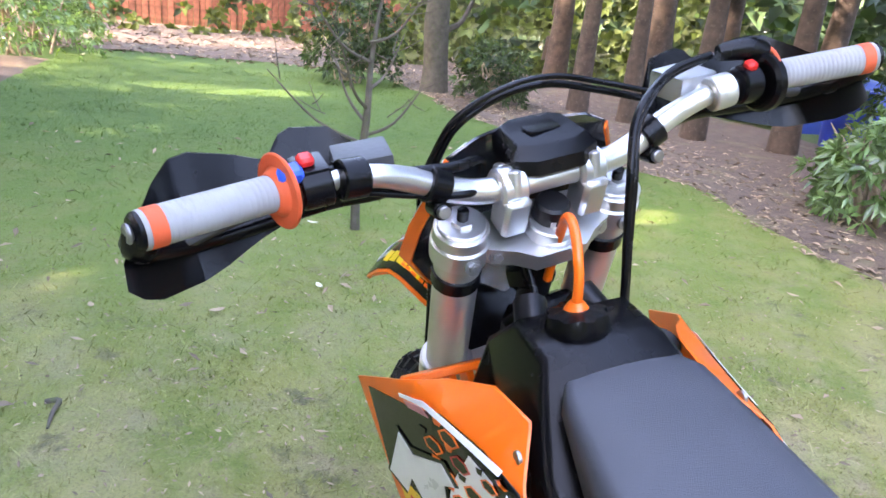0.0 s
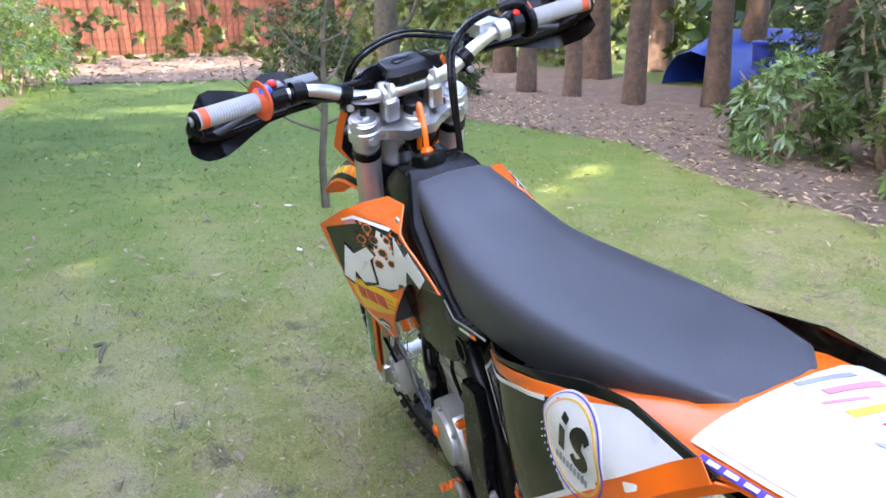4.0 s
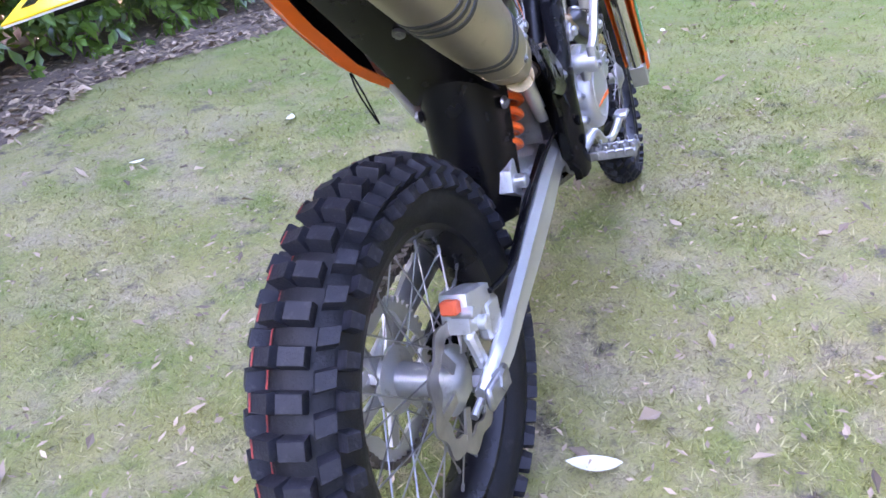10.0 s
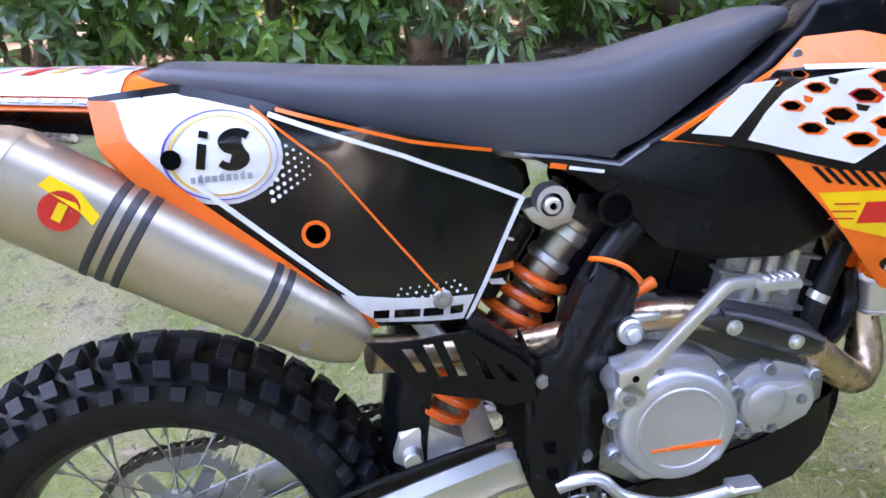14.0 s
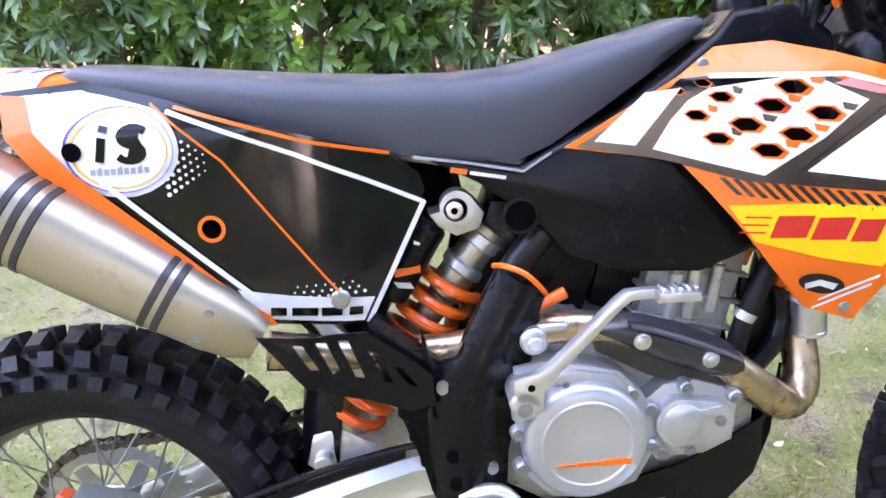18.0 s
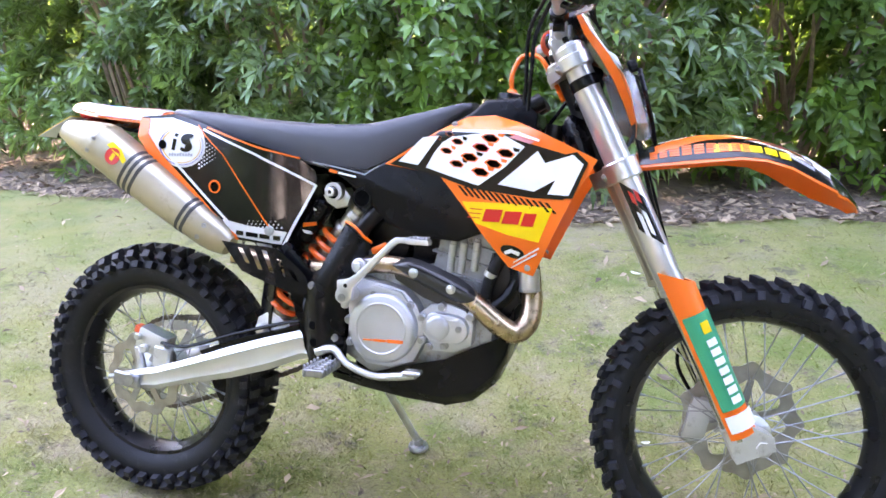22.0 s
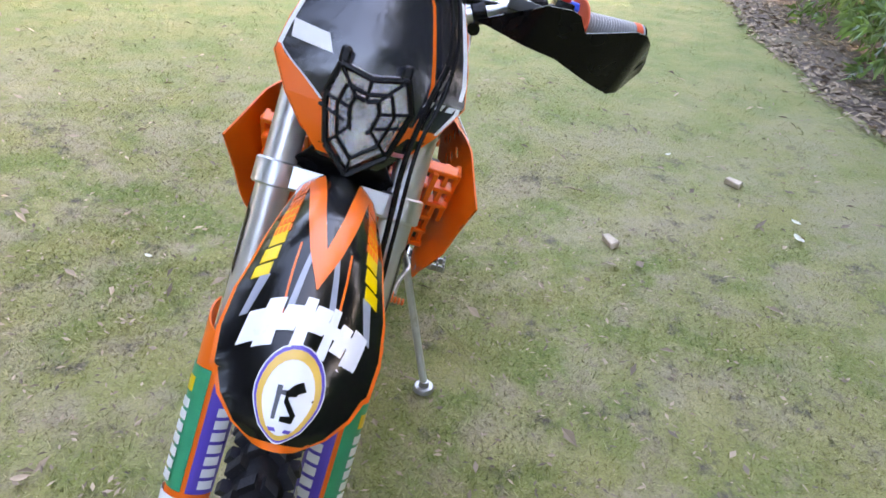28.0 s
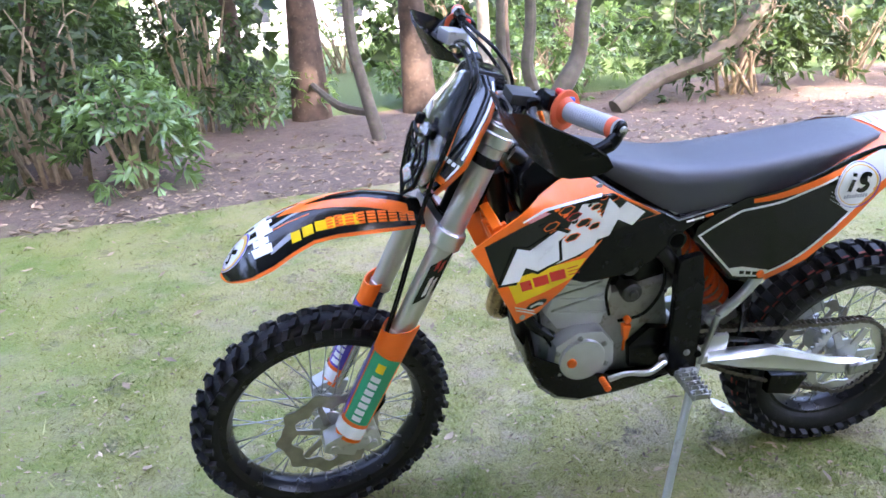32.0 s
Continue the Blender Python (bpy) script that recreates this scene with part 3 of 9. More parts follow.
# leaves, bushes and trees
def leaf_cloud(name, mat, centres, normals, size, parent=None, whorl=9, seed=0, slim=0.3, spread_=0.9, droop=0.25, segs=2):
    """Whorls of real leaf blades, each one folded along its midrib and drooping at the tip."""
    rng = np.random.default_rng(seed)
    c, d = np.asarray(centres, float), np.asarray(normals, float)
    d /= np.linalg.norm(d, axis=1)[:, None] + 1e-9
    n = len(c)
    a = np.where(np.abs(d[:, 2:3]) < 0.9, np.array([[0, 0, 1.0]]), np.array([[1.0, 0, 0]]))
    u = np.cross(d, a)
    u /= np.linalg.norm(u, axis=1)[:, None]
    v = np.cross(d, u)
    ang = (np.arange(whorl) * 2 * np.pi / whorl)[None] + rng.uniform(0, 6.3, (n, 1)) + rng.normal(0, 0.25, (n, whorl))
    out = np.cos(ang)[..., None] * u[:, None] + np.sin(ang)[..., None] * v[:, None]
    open_ = rng.normal(spread_, 0.3, (n, whorl))[..., None]
    way = out * np.sin(open_) + d[:, None] * np.cos(open_)
    across = np.cross(way, d[:, None] + 1e-3)
    across /= np.linalg.norm(across, axis=2)[..., None] + 1e-9
    up = np.cross(across, way)
    ln = (size * rng.uniform(0.65, 1.25, (n, whorl)))[..., None]
    w = ln * slim
    p0 = c[:, None] + way * ln * 0.12
    dz = np.array([0, 0, -1.0]) * ln * droop
    pm_ = c[:, None] + way * ln * 0.55 + dz * 0.3
    pt = c[:, None] + way * ln + dz
    fold = up * w * 0.28
    verts = np.stack([p0, pm_ - across * w * 0.5 + fold, pm_, pm_ + across * w * 0.5 + fold, pt], 2).reshape(-1, 3)
    m = n * whorl
    base = (np.arange(m) * 5)[:, None]
    tris = np.concatenate([base + np.array([[0, 2, 1]]), base + np.array([[0, 3, 2]]), base + np.array([[1, 2, 4]]), base + np.array([[2, 3, 4]])], 1).reshape(-1, 3)
    me = bpy.data.meshes.new(name)
    me.vertices.add(len(verts))
    me.vertices.foreach_set("co", verts.ravel())
    me.loops.add(tris.size)
    me.loops.foreach_set("vertex_index", tris.ravel().astype(np.int32))
    me.polygons.add(len(tris))
    me.polygons.foreach_set("loop_start", np.arange(0, tris.size, 3, dtype=np.int32))
    me.polygons.foreach_set("loop_total", np.full(len(tris), 3, dtype=np.int32))
    me.update()
    me.validate()
    me.materials.append(mat)
    ob = new(name, me)
    if parent:
        ob.parent = parent
    return ob


def limb_tree(rng, base, height, r, limbs, bend=0.12, split=0.35):
    """Trunk and limbs as one skin; returns the mesh and the outer ends of the limbs."""
    bm = bmesh.new()
    x, y, z = base
    pts, k = [], 6
    dx, dy = rng.normal(0, bend, 2)
    for i in range(k + 1):
        f = i / k
        pts.append((x + dx * f * f * height * 0.3 + rng.normal(0, 0.015 * height * f), y + dy * f * f * height * 0.3 + rng.normal(0, 0.015 * height * f), z - 0.08 + height * f))
    tube(bm, pts, [r * 1.35] + [r * (1 - 0.75 * i / k) for i in range(1, k + 1)], n=10, smooth=3)
    ends = [Vector(pts[-1])]
    for _ in range(limbs):
        f = rng.uniform(split, 0.98)
        i = min(int(f * k), k - 1)
        p = Vector(pts[i]).lerp(Vector(pts[i + 1]), f * k - i)
        a, ln = rng.uniform(0, 6.28), height * rng.uniform(0.18, 0.42) * (1.25 - f * 0.5)
        d = Vector((math.cos(a), math.sin(a), rng.uniform(0.1, 0.9)))
        q = p + d * ln * 0.5 + Vector((0, 0, rng.uniform(-0.05, 0.1) * ln))
        e = p + d * ln + Vector((rng.normal(0, 0.1), rng.normal(0, 0.1), rng.uniform(-0.1, 0.25))) * ln
        rr = r * (1 - 0.75 * f) * 0.55
        tube(bm, [p, q, e], [rr, rr * 0.6, rr * 0.18], n=6, smooth=3)
        ends += [e, q]
    return bm, ends


def bush(name, label, category, centre, size, leaf, mat, whorls, seed, whorl=9, slim=0.3, group="", hollow=0.4):
    """An evergreen shrub: stems from the ground and leaf whorls facing out over an uneven crown."""
    rng = np.random.default_rng(seed)
    x, y = centre
    top = tagged(new(name), label, category, group)
    top.location = (x, y, gh(x, y))
    for _ in range(13):
        bm = bmesh.new()
        a, f = rng.uniform(0, 6.28), rng.uniform(0.3, 0.85)
        p = [(rng.normal(0, 0.12) * size[0], rng.normal(0, 0.12) * size[1], -0.05)]
        for t in (0.4, 0.75, 1.0):
            p.append((p[0][0] + math.cos(a) * size[0] * f * t + rng.normal(0, 0.05), p[0][1] + math.sin(a) * size[1] * f * t + rng.normal(0, 0.05), size[2] * (0.15 + 0.75 * t) * rng.uniform(0.7, 1.0)))
        tube(bm, p, [0.022, 0.016, 0.01, 0.004], n=6, smooth=3)
        part("stem", bm, TWIG, top)
    g = rng.normal(0, 1, (whorls * 2, 3))
    g /= np.linalg.norm(g, axis=1)[:, None]
    g = g[g[:, 2] > -0.93][:whorls]
    lump = np.array([1 + 0.28 * noise.noise((float(q[0]) * 2.4 + seed, float(q[1]) * 2.4, float(q[2]) * 2.4)) + 0.16 * noise.noise((float(q[0]) * 6, float(q[1]) * 6 + seed, float(q[2]) * 6)) for q in g])
    rad = lump * rng.uniform(hollow, 1.0, len(g)) ** 0.5
    # open, dark places between the boughs
    thick = np.array([noise.noise((x * 1.7 + float(q[0]) * size[0] * 1.7, float(q[2]) * size[2] * 0.95, y + float(q[1]) * size[1] * 1.7 + seed)) < 0.2 for q in g])
    g, rad = g[thick], rad[thick]
    flat = np.linalg.norm(g[:, :2], axis=1)[:, None] + 1e-6
    full = np.where(g[:, 2:3] < 0.2, 0.8 + 0.2 * flat, flat)
    pts = np.c_[g[:, :2] / flat * full, g[:, 2]] * rad[:, None] * np.array(size) * np.array([1, 1, 0.52]) + np.array([0, 0, size[2] * 0.5])
    pts[:, 2] = np.maximum(pts[:, 2], 0.06)
    nrm = g * np.array([1, 1, 0.8]) + np.array([0, 0, 0.5]) + rng.normal(0, 0.3, g.shape)
    leaf_cloud("leaves", mat, pts, nrm, leaf, top, whorl, seed + 1, slim)
    return top


for i, (x, y, sx, sy, sz, kind) in enumerate((
        (-8.6, 4.6, 1.5, 1.2, 2.6, 0), (-6.4, 4.4, 1.4, 1.1, 2.5, 0), (-4.5, 4.15, 1.3, 1.0, 2.4, 0), (-2.9, 3.85, 1.1, 0.95, 2.3, 0),
        (-1.5, 3.75, 1.1, 0.9, 2.5, 0), (-0.2, 3.8, 1.0, 0.95, 2.4, 1), (1.0, 3.9, 1.05, 0.9, 2.6, 0), (2.3, 4.55, 1.1, 0.9, 2.3, 1),
        (3.5, 4.5, 1.1, 1.0, 2.5, 1), (4.9, 4.3, 1.3, 1.1, 2.5, 0), (6.6, 4.3, 1.3, 1.1, 2.6, 0), (8.6, 4.0, 1.4, 1.2, 2.3, 0))):
    near = -4 < x < 5
    bush("rhododendron_bush" if kind == 0 else "laurel_bush", "dense dark green rhododendron shrub of the hedge" if kind == 0 else "glossy green laurel shrub with broad leaves", "shrub",
         (x, y), (sx, sy, sz), 0.125 if kind == 0 else 0.12, LEAFR if kind == 0 else LEAFL, 2300 if near else 1300, 40 + i, 9 if kind == 0 else 7, 0.27 if kind == 0 else 0.42, "garden hedge")
# second row, behind
for i, (x, y, s) in enumerate(((-7.5, 6.6, 2.0), (-4.2, 6.3, 1.9), (-1.2, 6.2, 2.0), (1.6, 6.4, 2.0), (4.2, 6.4, 1.9), (7.2, 6.4, 2.0))):
    bush("rhododendron_bush", "dense dark green rhododendron shrub behind the hedge", "shrub", (x, y), (s, 1.3, 3.6), 0.17, LEAFR, 1200, 80 + i, 8, 0.3, "garden hedge", 0.6)

# shrubs under the trees and at the far end; LEAFF ones carry shade in their colour
for i, (x, y, sx, sy, sz, n, mat) in enumerate(((2.75, -4.2, 0.5, 0.45, 1.0, 230, LEAFR), (3.5, -4.8, 0.8, 0.7, 1.9, 420, LEAFF), (4.3, -4.3, 0.5, 0.45, 0.9, 260, LEAFR), (4.2, -6.0, 1.2, 0.9, 2.6, 620, LEAFF), (5.8, -7.0, 1.2, 0.9, 2.2, 520, LEAFF), (2.6, -6.9, 0.9, 0.8, 2.4, 480, LEAFF),
                                                (-3.6, -6.0, 1.2, 0.8, 1.4, 420, LEAFF), (-5.4, -6.3, 1.3, 0.9, 1.6, 420, LEAFF), (-2.2, -8.0, 1.3, 0.9, 1.3, 360, LEAFR),
                                                (0.6, -13.2, 1.6, 0.9, 2.2, 420, LEAFR), (-1.4, -12.4, 1.5, 0.9, 2.4, 420, LEAFR), (3.6, -13.6, 1.4, 0.9, 2.4, 380, LEAFR), (-0.05, -7.9, 0.45, 0.4, 0.7, 160, LEAFR), (-1.3, -6.9, 0.8, 0.6, 0.8, 240, LEAFR), (1.9, -7.2, 0.8, 0.6, 0.7, 220, LEAFR),
                                                (12.5, 3.2, 1.9, 1.3, 1.6, 800, LEAFR), (15.0, 3.6, 1.8, 1.3, 1.7, 700, LEAFR), (12.2, -1.7, 1.0, 0.8, 1.5, 520, LEAFF), (10.2, -3.4, 0.7, 0.6, 0.9, 300, LEAFF))):
    bush("shrub", "loose green evergreen shrub growing in the earth", "shrub", (x, y), (sx, sy, sz), 0.13, mat, n, 120 + i, 8, 0.3, "", 0.3)


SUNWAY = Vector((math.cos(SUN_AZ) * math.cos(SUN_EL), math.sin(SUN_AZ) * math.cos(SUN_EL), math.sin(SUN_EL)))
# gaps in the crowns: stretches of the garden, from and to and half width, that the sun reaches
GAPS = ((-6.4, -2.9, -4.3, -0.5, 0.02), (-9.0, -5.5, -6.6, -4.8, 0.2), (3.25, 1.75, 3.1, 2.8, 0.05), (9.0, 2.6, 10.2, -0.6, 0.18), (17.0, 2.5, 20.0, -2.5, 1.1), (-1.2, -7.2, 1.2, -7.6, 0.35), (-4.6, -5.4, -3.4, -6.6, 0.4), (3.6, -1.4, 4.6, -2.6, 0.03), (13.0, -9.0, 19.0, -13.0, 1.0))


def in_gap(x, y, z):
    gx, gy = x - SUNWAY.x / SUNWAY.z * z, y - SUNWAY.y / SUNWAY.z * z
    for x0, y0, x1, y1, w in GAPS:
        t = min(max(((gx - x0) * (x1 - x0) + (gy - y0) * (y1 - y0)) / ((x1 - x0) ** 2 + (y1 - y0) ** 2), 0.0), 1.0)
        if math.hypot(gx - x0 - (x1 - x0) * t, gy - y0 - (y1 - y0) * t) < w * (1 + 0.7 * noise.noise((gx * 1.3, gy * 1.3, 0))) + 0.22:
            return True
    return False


def tree(name, label, base, height, r, limbs, mat, leaves=0, leaf=0.2, leafmat=LEAFF, crown=1.0, low=0.4, seed=0, spread_r=0.9, bend=0.06, group=""):
    rng = np.random.default_rng(seed)
    top = tagged(new(name), label, "tree", group)
    x, y = base
    top.location = (x, y, gh(x, y))
    bm, ends = limb_tree(rng, (0, 0, 0), height, r, limbs, bend, low)
    part("trunk", bm, mat, top)
    if leaves:
        e = np.array([tuple(v) for v in ends])
        pick = e[rng.integers(0, len(e), leaves)]
        g = rng.normal(0, 1, (leaves, 3))
        pts = pick + g * crown * np.array([spread_r, spread_r, 0.55])
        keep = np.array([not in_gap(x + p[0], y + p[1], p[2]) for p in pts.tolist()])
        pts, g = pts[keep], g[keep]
        leaf_cloud("crown", leafmat, pts, g + np.array([0, 0, 0.6]), leaf, top, 6, seed + 5, 0.34, 1.1, 0.3)
    return top


# unseen tall trees added behind the hedge, which keep the sun off the motorcycle
for i, (x, y, h) in enumerate(((-3.2, 6.9, 8.5), (-1.0, 7.6, 9.0), (1.4, 7.0, 8.8), (3.4, 7.8, 9.2), (5.4, 7.0, 8.6), (0.2, 9.4, 10.5), (2.8, 10.0, 11.0), (-2.4, 9.8, 10.6), (-5.6, 7.6, 9.0), (7.4, 7.6, 9.0), (9.6, 7.4, 9.4), (12.4, 7.8, 9.6), (15.0, 7.4, 9.2), (18.0, 8.0, 9.6))):
    tree("shade_tree", "unseen tall leafy tree added behind the hedge to block the sun", (x, y), h + 3.5, 0.18, 22, BARK, 1700, 0.32, LEAFF, 0.8, 0.33, 300 + i, 1.0, 0.05, "trees behind the hedge")

# trees across the lawn
for i, (x, y, h, r, m, lv) in enumerate(((1.33, -7.3, 9, 0.2, BARK, 1500), (0.02, -7.0, 9, 0.17, BARK, 1500), (2.3, -8.9, 8, 0.13, BARK, 350), (-2.9, -9.6, 9, 0.26, BARK, 420), (4.0, -6.6, 8, 0.14, BARK, 900), (-0.51, -5.78, 7, 0.07, PALEB, 120), (-0.74, -5.78, 7, 0.055, BARK, 100),
                                         (9.9, -4.7, 10, 0.13, BARK, 500), (9.0, -5.0, 10, 0.11, BARK, 500), (7.9, -5.3, 10, 0.13, BARK, 500), (7.1, -6.0, 9, 0.14, BARK, 500), (5.1, -5.6, 9, 0.13, BARK, 450), (12.6, -9.2, 10, 0.26, BARK, 500),
                                         (16.0, -7.2, 10, 0.24, BARK, 500), (13.2, -5.9, 10, 0.2, BARK, 500), (11.4, -6.9, 10, 0.26, BARK, 500), (9.3, -8.6, 9, 0.2, BARK, 500), (19.0, -3.5, 10, 0.25, BARK, 500), (21.0, 4.5, 10, 0.28, BARK, 600), (-5.5, -8.5, 9, 0.24, BARK, 450), (-7.5, -7.0, 9, 0.22, BARK, 450))):
    tree("woodland_tree", "straight brown woodland tree trunk rising out of the bare earth", (x, y), h, r, 16, m, lv, 0.3, LEAFC, 0.8, 0.45, 340 + i, 1.0, 0.04, "trees across the lawn")

# broken trunk, leaning thin trunk, forked trunk, fallen log and bare sapling
b = new("broken_trunk")
b.location = (11.2, -2.85, gh(11.2, -2.85))
bm = bmesh.new()
tube(bm, [(0, 0, -0.1), (0.02, 0, 0.4), (0.0, 0.05, 1.1), (-0.03, 0.02, 1.95)], [0.26, 0.2, 0.2, 0.13], n=10)
tube(bm, [(0, 0, 0.7), (0.1, -0.16, 0.95), (0.15, -0.4, 1.1), (0.15, -0.62, 1.6)], [0.07, 0.05, 0.04, 0.03], n=7)
part("trunk", bm, BARKG, b)
tagged(b, "short broken grey trunk with one curved branch", "tree stump")
b = new("leaning_tree")
b.location = (0.7, -5.3, gh(0.7, -5.3))
bm = bmesh.new()
tube(bm, [(0, 0, -0.1), (0.12, -0.1, 0.5), (0.2, -0.15, 1.1), (0.16, -0.1, 2.2), (0.3, 0, 4.0)], [0.075, 0.06, 0.055, 0.05, 0.02], n=9)
tube(bm, [(0.05, -0.2, 0.25), (0.35, -0.5, 0.3), (0.6, -0.9, 0.5)], [0.04, 0.045, 0.03], n=7)
part("trunk", bm, BARKG, b)
tagged(b, "thin pale leaning tree trunk on the bare earth", "tree")
b = new("forked_tree")
b.location = (-0.38, -3.95, gh(-0.38, -3.95))
bm = bmesh.new()
tube(bm, [(0.02, 0, -0.1), (0.02, 0, 0.06), (0.0, 0.02, 0.16), (-0.06, 0.03, 0.27), (-0.2, 0.05, 0.42), (-0.31, 0.07, 0.6), (-0.42, 0.05, 0.8), (-0.46, 0.1, 1.3), (-0.7, 0.1, 2.4)], [0.15, 0.125, 0.115, 0.105, 0.085, 0.08, 0.065, 0.055, 0.03], n=11)
part("trunk", bm, BARKG, b, "dark twisted trunk, mossy at its foot")
bm = bmesh.new()
tube(bm, [(0.0, 0, 0.18), (0.01, 0.03, 0.34), (-0.04, 0.04, 0.5), (0.02, 0.06, 0.75), (-0.02, 0.05, 1.2), (0.1, 0.1, 2.3)], [0.08, 0.065, 0.055, 0.05, 0.045, 0.025], n=9)
part("bough", bm, BARKG, b)
bm = bmesh.new()
tube(bm, [(0.05, 0.02, 0.16), (0.13, 0.05, 0.36), (0.16, 0.03, 0.55), (0.22, 0.02, 0.9), (0.2, 0.05, 1.6)], [0.065, 0.05, 0.045, 0.04, 0.025], n=9)
part("bough", bm, BARKG, b)
bm = bmesh.new()
tube(bm, [(0.02, 0, -0.08), (0.02, 0, 0.06), (0.0, 0.02, 0.15), (-0.01, 0.02, 0.19)], [0.156, 0.134, 0.122, 0.108], n=14)
for v in bm.verts:
    v.co += Vector((v.co.x, v.co.y, 0)) * 0.12 * noise.noise(v.co * 14)
part("moss", bm, MOSS, b, "green moss round the foot")
tagged(b, "twisted forked dark tree trunk with a mossy foot", "tree")
b = new("fallen_log")
b.location = (-2.6, -5.6, gh(-2.6, -5.6))
bm = bmesh.new()
tube(bm, [(0.75, 0.1, 0.05), (0.2, 0, 0.33), (-0.5, 0, 0.55), (-1.0, 0.1, 1.2), (-1.1, 0.1, 2.2)], [0.1, 0.1, 0.11, 0.08, 0.05], n=9)
part("trunk", bm, BARKG, b)
tagged(b, "leaning grey bough resting on the ground", "log")


def sapling(x, y):
    rng = np.random.default_rng(8)
    top = tagged(new("sapling"), "bare leafless grey sapling growing in the lawn", "tree")
    top.location = (x, y, gh(x, y))
    bm = bmesh.new()
    stem = [(0, 0, -0.05), (0.0, 0.01, 0.3), (-0.02, -0.02, 0.62), (0.02, -0.04, 1.0), (0.0, -0.1, 1.5)]
    tube(bm, stem, [0.03, 0.024, 0.022, 0.014, 0.005], n=8)
    for (z, a, ln, up) in ((0.5, 1.3, 0.62, 0.55), (0.55, -1.5, 0.4, 0.7), (0.62, 0.4, 0.5, 0.8), (0.7, 2.6, 0.55, 0.7), (0.8, -0.8, 0.42, 0.7), (0.95, 1.9, 0.45, 0.7), (1.05, -2.2, 0.35, 0.7)):
        d = Vector((math.cos(a), math.sin(a), up)).normalized()
        p = Vector((-0.01, -0.02, z))
        q = p + d * ln * 0.5 + Vector((0, 0, -0.04))
        e = p + d * ln + Vector((0, 0, 0.06))
        tube(bm, [p, q, e], [0.011, 0.008, 0.003], n=6)
        for _ in range(4):
            f = rng.uniform(0.35, 0.95)
            s = p.lerp(e, f)
            g = (d + Vector(rng.normal(0, 0.7, 3))).normalized()
            tube(bm, [s, s + g * 0.09, s + g * 0.2 + Vector((0, 0, 0.02))], [0.004, 0.003, 0.0015], n=5)
    part("trunk", bm, BARKG, top)


sapling(4.2, -0.27)

# back fence
fence = tagged(new("fence"), "weathered red-brown timber board fence at the garden's end", "fence")
fence.location = (24.2, 0, 0)
bm = bmesh.new()
box(bm, (0, 0, 0), (0.025, 0.17, 1.9), bev=0.004)
first = part("board", bm, FENCEW, fence)
first.location = (0, -6, 0.95)
for i in range(1, 90):
    c = first.copy()
    scene.collection.objects.link(c)
    c.location = (0.012 * (i % 2), -6 + 0.18 * i, 0.95 + 0.01 * math.sin(i * 1.7))
for i in range(7):
    bm = bmesh.new()
    box(bm, (0.08, -6 + i * 2.7, 0.95), (0.1, 0.1, 2.0), bev=0.006)
    part("post", bm, FENCEW, fence)

# white house beyond the trees
house = tagged(new("house"), "white rendered house wall glimpsed between the trees", "house")
house.location = (2.0, -24, 0)
bm = bmesh.new()
box(bm, (0, -3, 2.3), (9, 6, 4.8), bev=0.02)
part("wall", bm, HOUSEW, house)
bm = bmesh.new()
slab(bm, [(-5, 4.7), (5, 4.7), (0, 7.4)], -6.3, 0.3, 0.02)
part("roof", bm, ROOFM, house)
for x in (-2.5, 0.6, 2.9):
    bm = bmesh.new()
    box(bm, (x, 0.02, 1.5), (1.1, 0.12, 1.3), bev=0.02)
    w = part("window", bm, HOUSEW, house)
    bm = bmesh.new()
    box(bm, (x, 0.09, 1.5), (0.9, 0.02, 1.1), bev=0.004)
    part("pane", bm, GLASSM, w)

# blue covered pile and blue tub among the trees
b = tagged(new("covered_pile"), "pile under a bright blue tarpaulin among the trees", "tarpaulin")
b.location = (9.6, -9.2, 0)
secs = []
for i in range(13):
    f = i / 12
    secs.append([(math.cos(a) * (0.7 + 0.08 * noise.noise((f * 7, a, 2))), -1.6 + 3.2 * f, max(0.0, math.sin(a)) * (0.95 - 0.35 * abs(2 * f - 1) ** 3 + 0.14 * noise.noise((f * 6, a * 2, 0)))) for a in (math.pi * k / 12 for k in range(13))])
bm = loft(bmesh.new(), secs, closed=False)
part("tarpaulin", bm, TARP, b)
b = tagged(new("storage_tub"), "blue plastic storage tub standing below the trees", "tub")
b.location = (7.6, -7.4, gh(7.6, -7.4))
bm = bmesh.new()
rod(bm, (0, 0, 0), (0, 0, 0.75), 0.26, 0.31, n=20, bev=0.02)
part("body", bm, TUBP, b)
bm = bmesh.new()
rod(bm, (0, 0, 0.74), (0, 0, 0.79), 0.335, n=20, bev=0.012)
part("lid", bm, TUBP, b)

